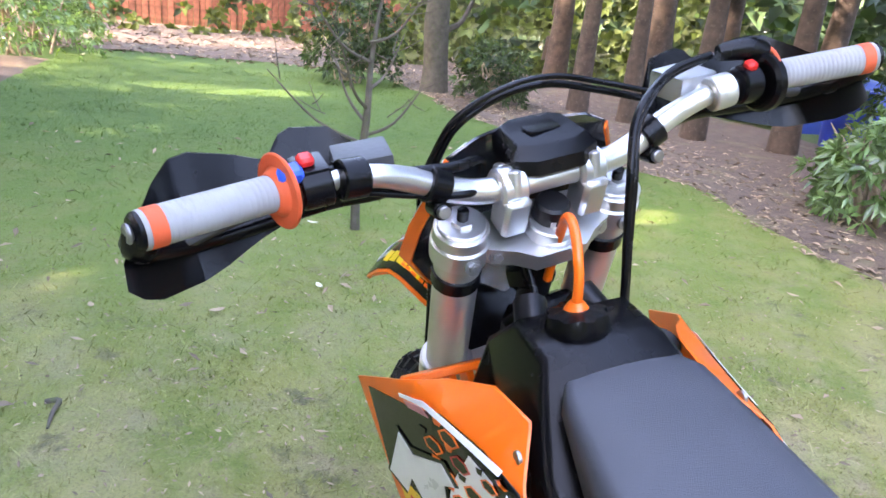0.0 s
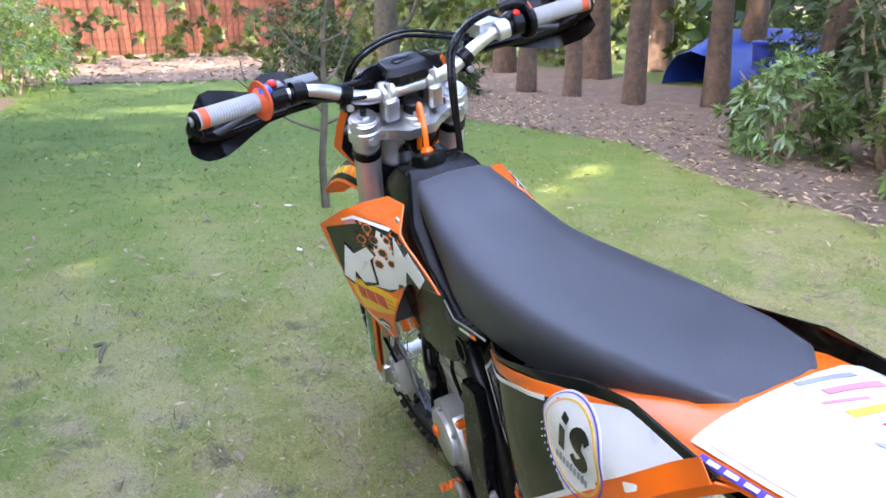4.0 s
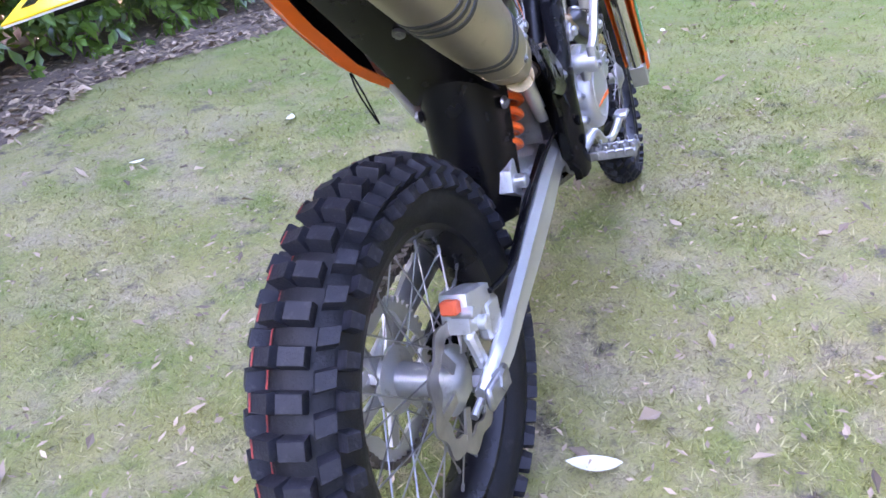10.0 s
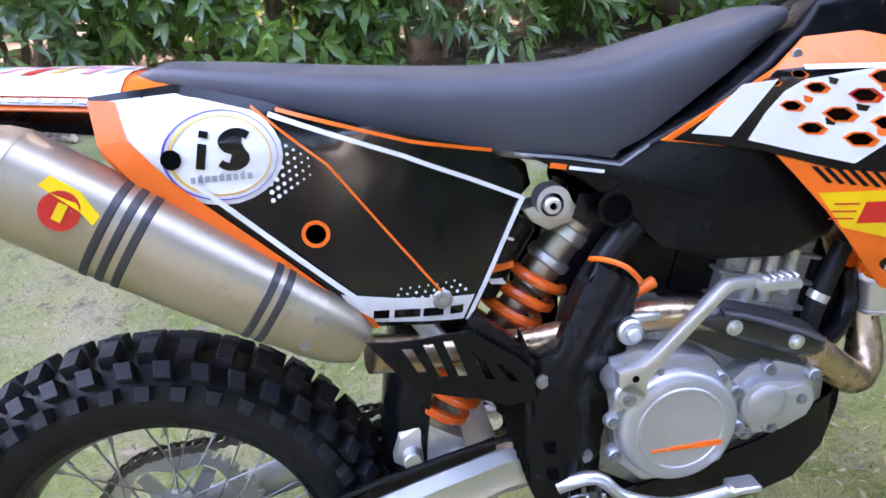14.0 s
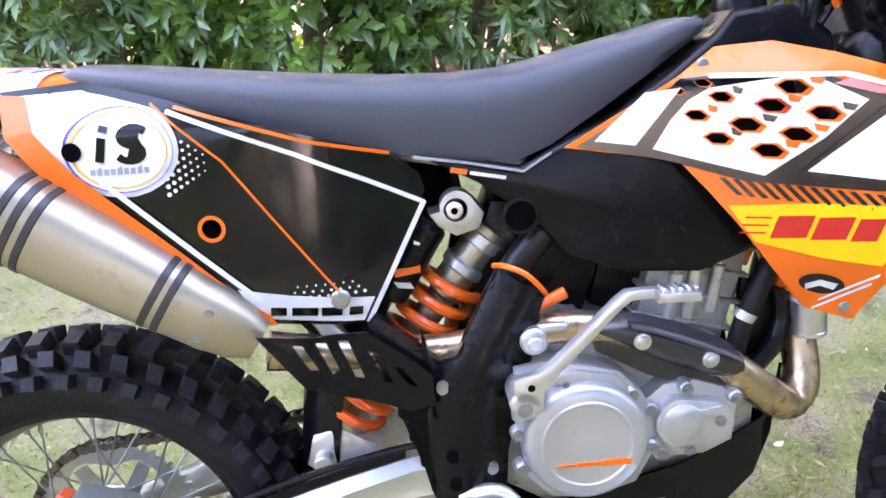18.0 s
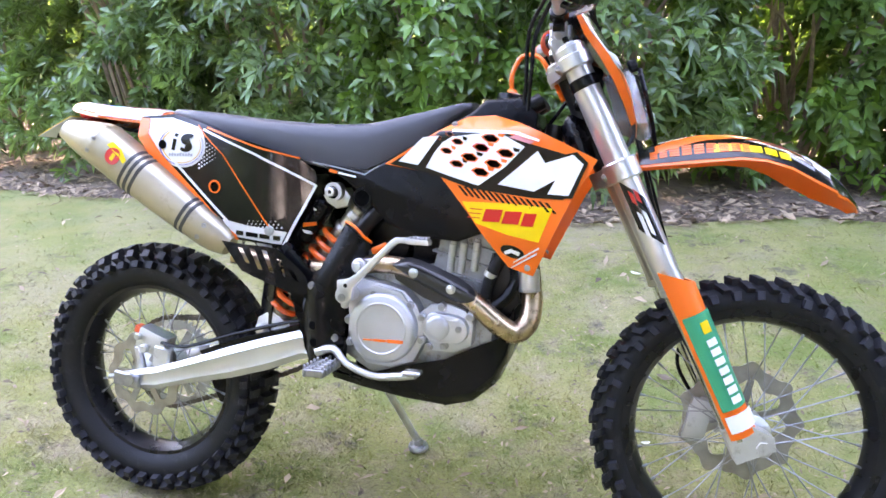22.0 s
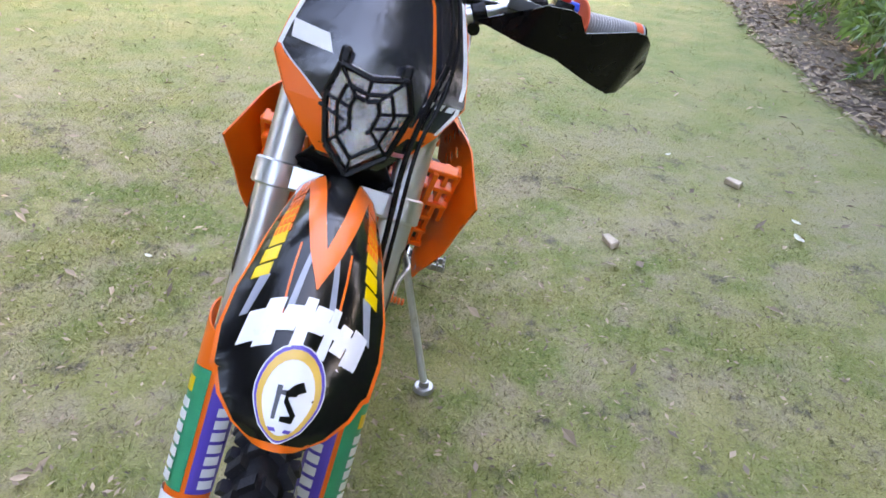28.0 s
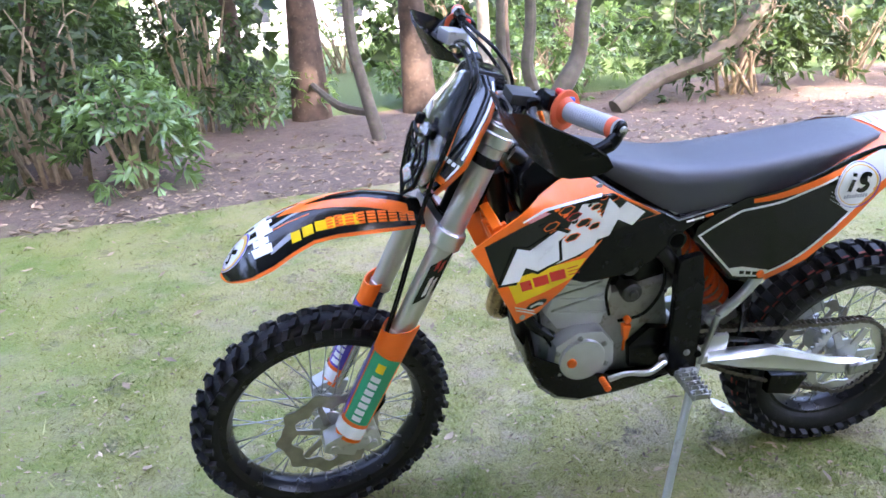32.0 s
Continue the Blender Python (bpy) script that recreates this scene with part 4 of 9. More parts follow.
# far woods that close the view all round
rngw = np.random.default_rng(77)
pts, nr = [], []
for _ in range(5200):
    a, r = rngw.uniform(0, 2 * np.pi), rngw.uniform(27, 40)
    if abs(math.degrees(a) - 278) < 9 and r < 34:
        continue
    z = rngw.uniform(0, 1) ** 1.3 * 11
    pts.append((r * math.cos(a), r * math.sin(a), z))
    nr.append((-math.cos(a), -math.sin(a), 0.5))
tagged(leaf_cloud("far_woods", LEAFF, pts, nr, 1.5, None, 6, 78, 0.5, 1.0, 0.2), "dense green woodland in the distance", "woods", kind="stuff")
pts, nr = [], []
for _ in range(2600):
    a, r = rngw.uniform(-2.9, 0.5), rngw.uniform(14, 19)
    if -1.56 < a < -1.46 or (-0.2 < a < 0.5 and r < 17):
        continue
    z = rngw.uniform(0, 1) ** 1.5 * 6
    pts.append((r * math.cos(a) * 1.2, r * math.sin(a) * 0.85, z))
    nr.append((-math.cos(a), -math.sin(a), 0.5))
# sunlit and shaded undergrowth differ by leaf colour, not by the sun alone
for mat, label, end in ((LEAFS, "undergrowth between the trees, with sunlight put into its leaf colour", True), (LEAFF, "green undergrowth between the trees, with shade put into its leaf colour", False)):
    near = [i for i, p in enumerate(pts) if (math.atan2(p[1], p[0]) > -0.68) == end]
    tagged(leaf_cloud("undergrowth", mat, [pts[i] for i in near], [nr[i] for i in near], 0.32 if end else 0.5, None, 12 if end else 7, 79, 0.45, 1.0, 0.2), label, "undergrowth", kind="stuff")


# litter on the ground
def litter(name, label, count, sampler, size, mat, seed):
    rng = np.random.default_rng(seed)
    p = sampler(rng, count)
    n = len(p)
    z = np.array([gh(float(x), float(y)) for x, y in p])
    a, s = rng.uniform(0, 6.28, n), size * rng.uniform(0.5, 1.3, n)
    u = np.c_[np.cos(a), np.sin(a), rng.normal(0, 0.25, n)] * s[:, None]
    v = np.c_[-np.sin(a), np.cos(a), rng.normal(0, 0.3, n)] * (s * rng.uniform(0.25, 0.5, n))[:, None]
    c = np.c_[p, z + 0.02]
    lift = np.c_[np.zeros((n, 2)), s * rng.uniform(-0.1, 0.3, n)]
    verts = np.stack([c - u, c - v * 0.9 + lift, c, c + v + lift, c + u], 1).reshape(-1, 3)
    k = (np.arange(n) * 5)[:, None]
    tris = np.concatenate([k + np.array([[0, 2, 1]]), k + np.array([[0, 3, 2]]), k + np.array([[1, 2, 4]]), k + np.array([[2, 3, 4]])], 1).reshape(-1, 3)
    return tagged(array_ob(name, verts.tolist(), tris.tolist(), mat), label, "leaf litter", kind="stuff")


litter("leaf_litter", "dry brown leaves and bark chips on the earth", 9000, lambda r, n: np.array([(x, edge_near(x) + abs(r.normal(0, 0.7)) - 0.05) for x in r.uniform(-8, 8, n)]), 0.035, DRYLEAF, 21)
litter("leaf_litter", "dry brown leaves and chips below the trees", 9000, lambda r, n: np.array([(x, edge_far(x) - abs(r.normal(0, 1.3)) + 0.1) for x in r.uniform(-7, 14, n)]), 0.035, DRYLEAF, 22)
litter("leaf_litter", "dry leaves lying on the earth by the fence", 2500, lambda r, n: np.c_[r.uniform(13.5, 23, n), r.uniform(-6, 5, n)], 0.07, DRYLEAF, 23)
litter("fallen_leaves", "scattered dry brown leaves on the lawn", 900, lambda r, n: keep_lawn(np.c_[r.uniform(-3, 7, n), r.uniform(-3.4, 2.6, n)]), 0.027, DRYLEAF, 24)


litter("lawn_debris", "bits of dead grass, moss and twig on the lawn", 9000, lambda r, n: keep_lawn(np.c_[r.normal(0.7, 1.8, n), r.normal(-0.2, 1.4, n)]), 0.0105, DRYLEAF, 25)


def lawn_leaf(x, y, ln, w, turn, mat, label, curl=0.25):
    top = new("fallen_leaf")
    top.location, top.rotation_euler = (x, y, gh(x, y) + 0.018), (0, 0, turn)
    secs = []
    for i in range(9):
        f = i / 8
        h = w * math.sin(math.pi * min(f * 1.02, 1)) ** 0.7 * 0.5 + 0.0008
        secs.append([((f - 0.5) * ln, h * (k - 2) / 2, curl * ln * (0.25 * (2 * f - 1) ** 2 + 0.3 * abs((k - 2) / 2) * h / ln * 2)) for k in range(5)])
    bm = loft(bmesh.new(), secs, closed=False)
    thicken(bm, 0.0008)
    me = mesh_ob("blade", bm, mat, top)
    return tagged(top, label, "leaf")


def chip(x, y, size, turn):
    top = tagged(new("wood_chip"), "small pale split piece of firewood lying on the lawn", "wood chip")
    top.location, top.rotation_euler = (x, y, gh(x, y) + size[2] * 0.45 + 0.004), (0.1, 0.05, turn)
    bm = bmesh.new()
    box(bm, (0, 0, 0), size, bev=0.004)
    for v in bm.verts:
        v.co += Vector((noise.noise(v.co * 30), noise.noise(v.co * 30 + Vector((5, 0, 0))), noise.noise(v.co * 30 + Vector((0, 7, 0))))) * 0.006
    part("body", bm, WOODCHIP, top)


lawn_leaf(0.19, -0.16, 0.1, 0.036, 1.8, PALELEAF, "large pale yellow-green leaf on the grass")
for i, (x, y, ln, t, m) in enumerate(((1.27, 0.45, 0.03, 0.4, PALELEAF), (0.17, -0.71, 0.03, 1.2, PALELEAF), (1.12, -0.58, 0.04, 2.0, DRYLEAF), (1.1, -0.21, 0.05, 0.8, DRYLEAF), (3.16, 0.98, 0.05, 0.3, DRYLEAF),
                                      (3.07, 0.51, 0.07, 1.9, DRYLEAF), (3.29, 0.07, 0.06, 0.2, PALELEAF), (4.26, -0.03, 0.07, 1.0, PALELEAF), (-0.62, 1.75, 0.05, 0.6, PALELEAF), (-1.27, 1.33, 0.04, 2.2, PALELEAF),
                                      (3.01, -2.35, 0.07, 0.5, DRYLEAF), (-0.47, 1.71, 0.07, 0.2, PALELEAF), (1.52, 1.6, 0.05, 1.0, DRYLEAF), (1.82, 1.5, 0.08, 0.4, PALELEAF), (1.22, 1.83, 0.06, 2.5, PALELEAF))):
    lawn_leaf(x, y, ln, ln * 0.45, t, m, "pale dry leaf lying on the grass" if m is PALELEAF else "curled brown leaf lying on the grass", 0.5)
chip(-0.33, 0.93, (0.075, 0.034, 0.028), 0.5)
chip(-1.0, 1.59, (0.08, 0.035, 0.03), 0.9)
st = tagged(new("stick"), "short crooked grey stick lying on the lawn", "stick")
st.location = (2.385, 0.98, gh(2.385, 0.98) + 0.012)
bm = bmesh.new()
tube(bm, [(0.06, 0.03, 0.006), (0.05, -0.01, 0.012), (0.0, 0.0, 0.004), (-0.08, 0.0, 0.0)], [0.008, 0.009, 0.007, 0.004], n=7)
part("stem", bm, BARKG, st)


# the motorcycle, in its own axes: x ahead, y to its left, z up, the ground below the rear axle at 0
bike = tagged(new("motorcycle"), "orange, black and white enduro motorcycle leaning on its side stand", "motorcycle")
bike.matrix_world = Matrix(((0.9999, 0.0026, -0.0140, 0.0011), (0.0, 0.9835, 0.1809, -0.0145), (0.0143, -0.1809, 0.9834, -0.0237), (0, 0, 0, 1)))
STEM = Vector((1.025, 0, 1.122))
FDIR = Vector((0.43, 0, -0.903)).normalized()
STEER = Matrix.Translation(STEM + Vector((0, -0.012, 0))) @ Matrix.Rotation(radians(6.5), 4, -FDIR) @ Matrix.Translation(-STEM)


def spart(name, bm, mat, parent, label="", sharp=40):
    """A part that turns with the handlebar."""
    bmesh.ops.transform(bm, matrix=STEER, verts=bm.verts)
    return part(name, bm, mat, parent, label, sharp)


def fork_pt(s, y=0.0, ahead=0.0):
    """A point s metres down the fork from its cap."""
    p = Vector((1.046, 0, 1.135)) + FDIR * s
    return p + Vector((0.903, 0, 0.43)) * ahead + Vector((0, y, 0))


def lathe(bm, c, prof, n=64, closed=False):
    """Turns a profile of (radius, y) about the axle through c."""
    rows = []
    for i in range(n):
        a = 2 * math.pi * i / n
        rows.append([bm.verts.new((c[0] + r * math.cos(a), c[1] + y, c[2] + r * math.sin(a))) for r, y in prof])
    m = len(prof)
    for i in range(n):
        p, q = rows[i], rows[(i + 1) % n]
        for j in range(m if closed else m - 1):
            bm.faces.new((p[j], p[(j + 1) % m], q[(j + 1) % m], q[j]))
    return bm


def annulus(bm, c, fo, fi, y0, y1, n=96):
    rows = []
    for i in range(n):
        a = 2 * math.pi * i / n
        rows.append([bm.verts.new((c[0] + r * math.cos(a), c[1] + y, c[2] + r * math.sin(a))) for r, y in ((fo(a), y0), (fo(a), y1), (fi(a), y1), (fi(a), y0))])
    for i in range(n):
        p, q = rows[i], rows[(i + 1) % n]
        for j in range(4):
            bm.faces.new((p[j], p[(j + 1) % 4], q[(j + 1) % 4], q[j]))
    return bm


def tyre_surface(c, rs, half_w, half_h, th, ph, lift=0.0):
    r = rs + (half_h + lift) * math.cos(ph)
    return Vector((c[0] + r * math.cos(th), c[1] + (half_w + lift) * math.sin(ph), c[2] + r * math.sin(th)))


def knob(bm, rs, hw, hh, ph, lt, lp, h, skew=0.0):
    """One tread block, tapered towards its top, at the front of the wheel."""
    c = (0, 0, 0)
    dt, dp = lt / (rs + hh) / 2, lp / max(hw, hh) / 2
    rows = []
    for lift, kt, kp in ((-0.003, 1.14, 1.1), (h * 0.88, 0.93, 0.94), (h, 0.82, 0.85)):
        rows.append([bm.verts.new(tyre_surface(c, rs, hw, hh, sx * dt * kt + skew * sy * dp, ph + sy * dp * kp, lift)) for sx, sy in ((-1, -1), (1, -1), (1, 1), (-1, 1))])
    bm.faces.new(rows[-1])
    for a, b_ in zip(rows, rows[1:]):
        bridge(bm, a, b_)


def wheel(name, c, R, width, rim_r, pitches, rows, kh, put, nspoke, hub_r, hub_w, flange, turn):
    """Knobbly tyre, black rim, crossed wire spokes and hub, about an axle along y."""
    hw, hh = width / 2, (R - kh - rim_r + 0.012) / 2
    rs = rim_r - 0.006 + hh
    bm = bmesh.new()
    lathe(bm, c, [(rim_r + 0.012, -0.024 - width * 0.12), (rim_r + 0.017, -0.026 - width * 0.12), (rim_r - 0.002, -0.026 - width * 0.1), (rim_r - 0.014, -0.016), (rim_r - 0.019, 0), (rim_r - 0.014, 0.016), (rim_r - 0.002, 0.026 + width * 0.1), (rim_r + 0.017, 0.026 + width * 0.12), (rim_r + 0.012, 0.024 + width * 0.12)], 72, True)
    rim = put(name, bm, RIMB, bike, "black alloy spoked rim with a silver hub")
    bm = bmesh.new()
    prof = [(rs + hh * math.cos(a), hw * math.sin(a)) for a in (radians(-142 + 284 * i / 22) for i in range(23))]
    lathe(bm, c, prof, 80)
    tyre = put(name.split("_")[0] + "_tyre", bm, RUBBER, bike, "black knobbly off-road tyre", 60)
    for off, ph, lt, lp, skew in rows:
        bm = bmesh.new()
        knob(bm, rs, hw, hh, radians(ph), lt, lp, kh if abs(ph) < 50 else kh * 0.85, skew)
        first = part("tread_block", bm, TREAD, tyre, "", 30)
        for i in range(pitches):
            ob = first if i == 0 else first.copy()
            if i:
                scene.collection.objects.link(ob)
            ob.matrix_local = turn @ Matrix.Translation(c) @ Matrix.Rotation(-2 * math.pi * (i + off) / pitches, 4, "Y")
    bm = bmesh.new()
    lathe(bm, c, [(0.0, -hub_w), (hub_r * 0.8, -hub_w), (flange, -hub_w * 0.72), (flange, -hub_w * 0.62), (hub_r, -hub_w * 0.5), (hub_r * 0.86, 0), (hub_r, hub_w * 0.5), (flange, hub_w * 0.62), (flange, hub_w * 0.72), (hub_r * 0.8, hub_w), (0.0, hub_w)], 36)
    put("hub", bm, ALU, rim, "silver cast wheel hub")
    for i in range(nspoke):
        side = 1 if i % 2 else -1
        a = 2 * math.pi * (i + 0.5) / nspoke
        lean = radians(38) * (1 if (i // 2) % 2 else -1)
        p = Vector((c[0] + flange * 0.93 * math.cos(a + lean), c[1] + side * hub_w * 0.67, c[2] + flange * 0.93 * math.sin(a + lean)))
        q = Vector((c[0] + (rim_r - 0.012) * math.cos(a), c[1] + side * 0.008, c[2] + (rim_r - 0.012) * math.sin(a)))
        bm = bmesh.new()
        rod(bm, p, q, 0.0015, n=5)
        rod(bm, q + (p - q).normalized() * 0.016, q, 0.003, n=6)
        put("spoke", bm, STEEL, rim)
    return rim, tyre, (rs, hw, hh)


RC, FC = Vector((0.0, 0, 0.332)), Vector((1.462, 0, 0.341))
rear_rows = [(0.0, -15.5, 0.0235, 0.027, 0.0), (0.0, 15.5, 0.0235, 0.027, 0.0), (0.5, -45, 0.024, 0.021, 0.05), (0.5, 45, 0.024, 0.021, -0.05), (0.0, -70, 0.023, 0.018, 0.0), (0.0, 70, 0.023, 0.018, 0.0)]
rear_wheel, rear_tyre, (rs, hw, hh) = wheel("rear_wheel", RC + Vector((0, 0.005, 0)), 0.331, 0.118, 0.222, 42, rear_rows, 0.021, part, 36, 0.028, 0.07, 0.052, Matrix())
for off, ph in ((0.0, 27),):
    bm = bmesh.new()
    for i in range(180):
        a, b_ = 2 * math.pi * i / 180, 2 * math.pi * (i + 1) / 180
        w = 1.0 + 0.5 * noise.noise((i * 0.3, 0, 0))
        bm.faces.new([bm.verts.new(tyre_surface(RC + Vector((0, 0.005, 0)), rs, hw, hh, t, radians(ph + e * 2.2 * w), 0.0011)) for t, e in ((a, -1), (b_, -1), (b_, 1), (a, 1))])
    part("painted_line", bm, REDLINE, rear_tyre, "worn red paint line round the tyre")
# the same red line where it crosses the tread blocks
bm = bmesh.new()
bm.faces.new([bm.verts.new(tyre_surface((0, 0, 0), rs, hw, hh, a / 0.331, radians(p), 0.0216)) for a, p in ((-0.0105, 23), (0.0105, 23.5), (0.0105, 27), (-0.0105, 27.4))])
first = part("paint_mark", bm, REDLINE, rear_tyre)
for i in range(42):
    ob = first if i == 0 else first.copy()
    if i:
        scene.collection.objects.link(ob)
    ob.matrix_local = Matrix.Translation(RC + Vector((0, 0.005, 0))) @ Matrix.Rotation(-2 * math.pi * i / 42, 4, "Y")
front_rows = [(0.0, -17, 0.0155, 0.016, 0.08), (0.0, 17, 0.0155, 0.016, -0.08), (0.5, -46, 0.017, 0.019, 0.08), (0.5, 46, 0.017, 0.019, -0.08), (0.0, -74, 0.018, 0.017, 0.0), (0.0, 74, 0.018, 0.017, 0.0)]
front_wheel, front_tyre, _ = wheel("front_wheel", FC, 0.326, 0.078, 0.25, 40, front_rows, 0.0155, spart, 36, 0.022, 0.05, 0.04, STEER)

# brake discs, sprocket and chain
bm = bmesh.new()
annulus(bm, (RC.x, -0.062, RC.z), lambda a: 0.106 + 0.006 * math.cos(10 * a), lambda a: 0.08 + 0.005 * math.cos(10 * a + 1), -0.002, 0.002)
disc_r = part("brake_disc", bm, DISC, rear_wheel, "wavy steel rear brake disc")
for i in range(6):
    a = math.pi * i / 3
    bm = bmesh.new()
    slab(bm, [(RC.x + r * math.cos(a + d), RC.z + r * math.sin(a + d)) for r, d in ((0.04, -0.2), (0.084, -0.1), (0.084, 0.1), (0.04, 0.2))], -0.0645, -0.0605, 0)
    part("disc_arm", bm, DISC, disc_r)
bm = bmesh.new()
annulus(bm, (RC.x, 0.062, RC.z), lambda a: 0.122 + 0.0045 * max(-1, min(1, 2.5 * math.cos(50 * a))), lambda a: 0.097 + 0.008 * math.cos(6 * a), -0.003, 0.003, 300)
spr = part("sprocket", bm, ALU, rear_wheel, "silver rear chain sprocket")
for i in range(6):
    a = math.pi * i / 3
    bm = bmesh.new()
    slab(bm, [(RC.x + r * math.cos(a + d), RC.z + r * math.sin(a + d)) for r, d in ((0.04, -0.3), (0.1, -0.1), (0.1, 0.1), (0.04, 0.3))], 0.059, 0.065, 0)
    part("sprocket_arm", bm, ALU, spr)
bm = bmesh.new()
annulus(bm, (FC.x, 0.066, FC.z), lambda a: 0.126 + 0.007 * math.cos(9 * a) + 0.003 * math.cos(18 * a), lambda a: 0.09 + 0.008 * math.cos(9 * a + 0.8), -0.002, 0.002)
disc_f = spart("brake_disc", bm, DISC, front_wheel, "large wavy steel front brake disc")
for i in range(6):
    a = math.pi * i / 3 + 0.3
    bm = bmesh.new()
    slab(bm, [(FC.x + r * math.cos(a + d), FC.z + r * math.sin(a + d)) for r, d in ((0.03, -0.25), (0.095, -0.06), (0.095, 0.08), (0.03, 0.35))], 0.0635, 0.0685, 0)
    spart("disc_arm", bm, DISC, disc_f)

chain = part("chain", rod(bmesh.new(), (0.545, 0.045, 0.47), (0.545, 0.079, 0.47), 0.034, n=14, bev=0.003), CHAIN, bike, "dark oily drive chain on its front sprocket")
path, (fx, fz, fr), (sx, sz, sr) = [], (0.545, 0.47, 0.04), (RC.x, RC.z, 0.125)
for i in range(40):
    f = i / 39
    path.append((fx + (sx - fx) * f, fz + fr + (sz + sr - fz - fr) * f - 0.006 * math.sin(math.pi * f)))
for i in range(1, 40):
    a = math.pi / 2 + math.pi * i / 40
    path.append((sx + sr * math.cos(a), sz + sr * math.sin(a)))
for i in range(40):
    f = i / 39
    path.append((sx + (fx - sx) * f, sz - sr + (fz - fr - sz + sr) * f - 0.014 * math.sin(math.pi * f)))
for i in range(1, 16):
    a = -math.pi / 2 + math.pi * i / 16
    path.append((fx + fr * math.cos(a), fz + fr * math.sin(a)))
links = []
for wide in (0.0105, 0.0075):
    bm = bmesh.new()
    for s in (1, -1):
        slab(bm, [(x, z) for x, z in ((-0.0115, -0.004), (-0.007, -0.0065), (0, -0.0045), (0.007, -0.0065), (0.0115, -0.004), (0.0115, 0.004), (0.007, 0.0065), (0, 0.0045), (-0.007, 0.0065), (-0.0115, 0.004))], s * wide, s * (wide + 0.0018), 0)
    rod(bm, (-0.0079, -wide - 0.0025, 0), (-0.0079, wide + 0.0025, 0), 0.004, n=8)
    ob = part("chain_link", bm, CHAIN, chain)
    links.append(ob)
step, acc, count = 0.01588, 0.0, 0
for p, q in zip(path, path[1:] + path[:1]):
    d = math.hypot(q[0] - p[0], q[1] - p[1])
    while acc < d:
        f = acc / d
        src = links[count % 2]
        ob = src if count < 2 else src.copy()
        if count >= 2:
            scene.collection.objects.link(ob)
        ob.location = (p[0] + (q[0] - p[0]) * f, 0.062, p[1] + (q[1] - p[1]) * f)
        ob.rotation_euler = (0, -math.atan2(q[1] - p[1], q[0] - p[0]), 0)
        count += 1
        acc += step
    acc -= d

# swingarm
bm = bmesh.new()
box(bm, (0.435, 0, 0.46), (0.07, 0.17, 0.055), bev=0.012, segs=2)
rod(bm, (0.52, -0.115, 0.462), (0.52, 0.115, 0.462), 0.026, n=20, bev=0.004)
swing = part("swingarm", bm, ALU, bike, "silver cast aluminium swingarm")
for s in (1, -1):
    bm = bmesh.new()
    secs = []
    low = 0.034 if s > 0 else 0.0
    for x, zt, zb, yi, yo in ((0.535, 0.492 - low, 0.432, 0.078, 0.112), (0.47, 0.497 - low * 1.7, 0.428, 0.07, 0.118), (0.38, 0.472 - low, 0.392, 0.07, 0.117), (0.28, 0.44, 0.362, 0.08, 0.116), (0.17, 0.401, 0.338, 0.088, 0.115), (0.07, 0.368, 0.313, 0.09, 0.115), (0.0, 0.354, 0.308, 0.09, 0.114), (-0.034, 0.346, 0.316, 0.092, 0.112)):
        k = (zt - zb) * 0.22
        zm = (zt + zb) / 2
        secs.append([(x, s * y, z) for y, z in ((yi, zb + k), (yi + 0.008, zb), (yo - 0.01, zb), (yo, zb + k), (yo - 0.004, zm), (yo, zt - k), (yo - 0.01, zt), (yi + 0.008, zt), (yi, zt - k))])
    loft(bm, secs)
    arm = part("arm", bm, ALUB, swing)
    bm = bmesh.new()
    box(bm, (-0.012, s * 0.117, 0.331), (0.075, 0.012, 0.036), (0, 7, 0), 0.004)
    rod(bm, (0, s * 0.08, 0.333), (0, s * 0.126, 0.333), 0.016, n=6)
    rod(bm, (-0.044, s * 0.103, 0.333), (-0.075, s * 0.103, 0.33), 0.006, n=8)
    part("chain_adjuster", bm, STEEL, arm, "steel axle nut and chain adjuster")
bm = bmesh.new()
slab(bm, [(0.46, 0.508), (0.3, 0.462), (0.19, 0.42), (0.2, 0.408), (0.32, 0.445), (0.46, 0.488)], -0.104, -0.092, 0.002)
part("guard", bm, BLACKP, swing, "black plastic swingarm edge guard")
bm = bmesh.new()
slab(bm, [(0.53, 0.5), (0.45, 0.49), (0.3, 0.452), (0.3, 0.438), (0.46, 0.47), (0.53, 0.47)], 0.048, 0.078, 0.003)
part("chain_slider", bm, BLACKP, swing, "black chain slider")
bm = bmesh.new()
slab(bm, [(0.12, 0.3), (0.24, 0.32), (0.24, 0.255), (0.15, 0.235)], 0.045, 0.085, 0.005)
part("chain_guide", bm, BLACKP, swing, "black plastic chain guide")
# rear brake caliper
bm = bmesh.new()
box(bm, (0.045, -0.075, 0.425), (0.085, 0.045, 0.06), (0, 20, 0), 0.01, 2)
box(bm, (0.075, -0.09, 0.39), (0.05, 0.022, 0.06), (0, 10, 0), 0.006)
rod(bm, (0.03, -0.11, 0.411), (0.03, -0.07, 0.411), 0.011, n=12, bev=0.002)
rod(bm, (0.01, -0.105, 0.44), (0.01, -0.07, 0.44), 0.009, n=12, bev=0.002)
box(bm, (0.012, -0.09, 0.37), (0.02, 0.016, 0.09), (0, -14, 0), 0.005)
cal = part("rear_caliper", bm, ALU, bike, "silver rear brake caliper")
bm = bmesh.new()
box(bm, (0.0, -0.076, 0.455), (0.02, 0.025, 0.02), (0, 20, 0), 0.003)
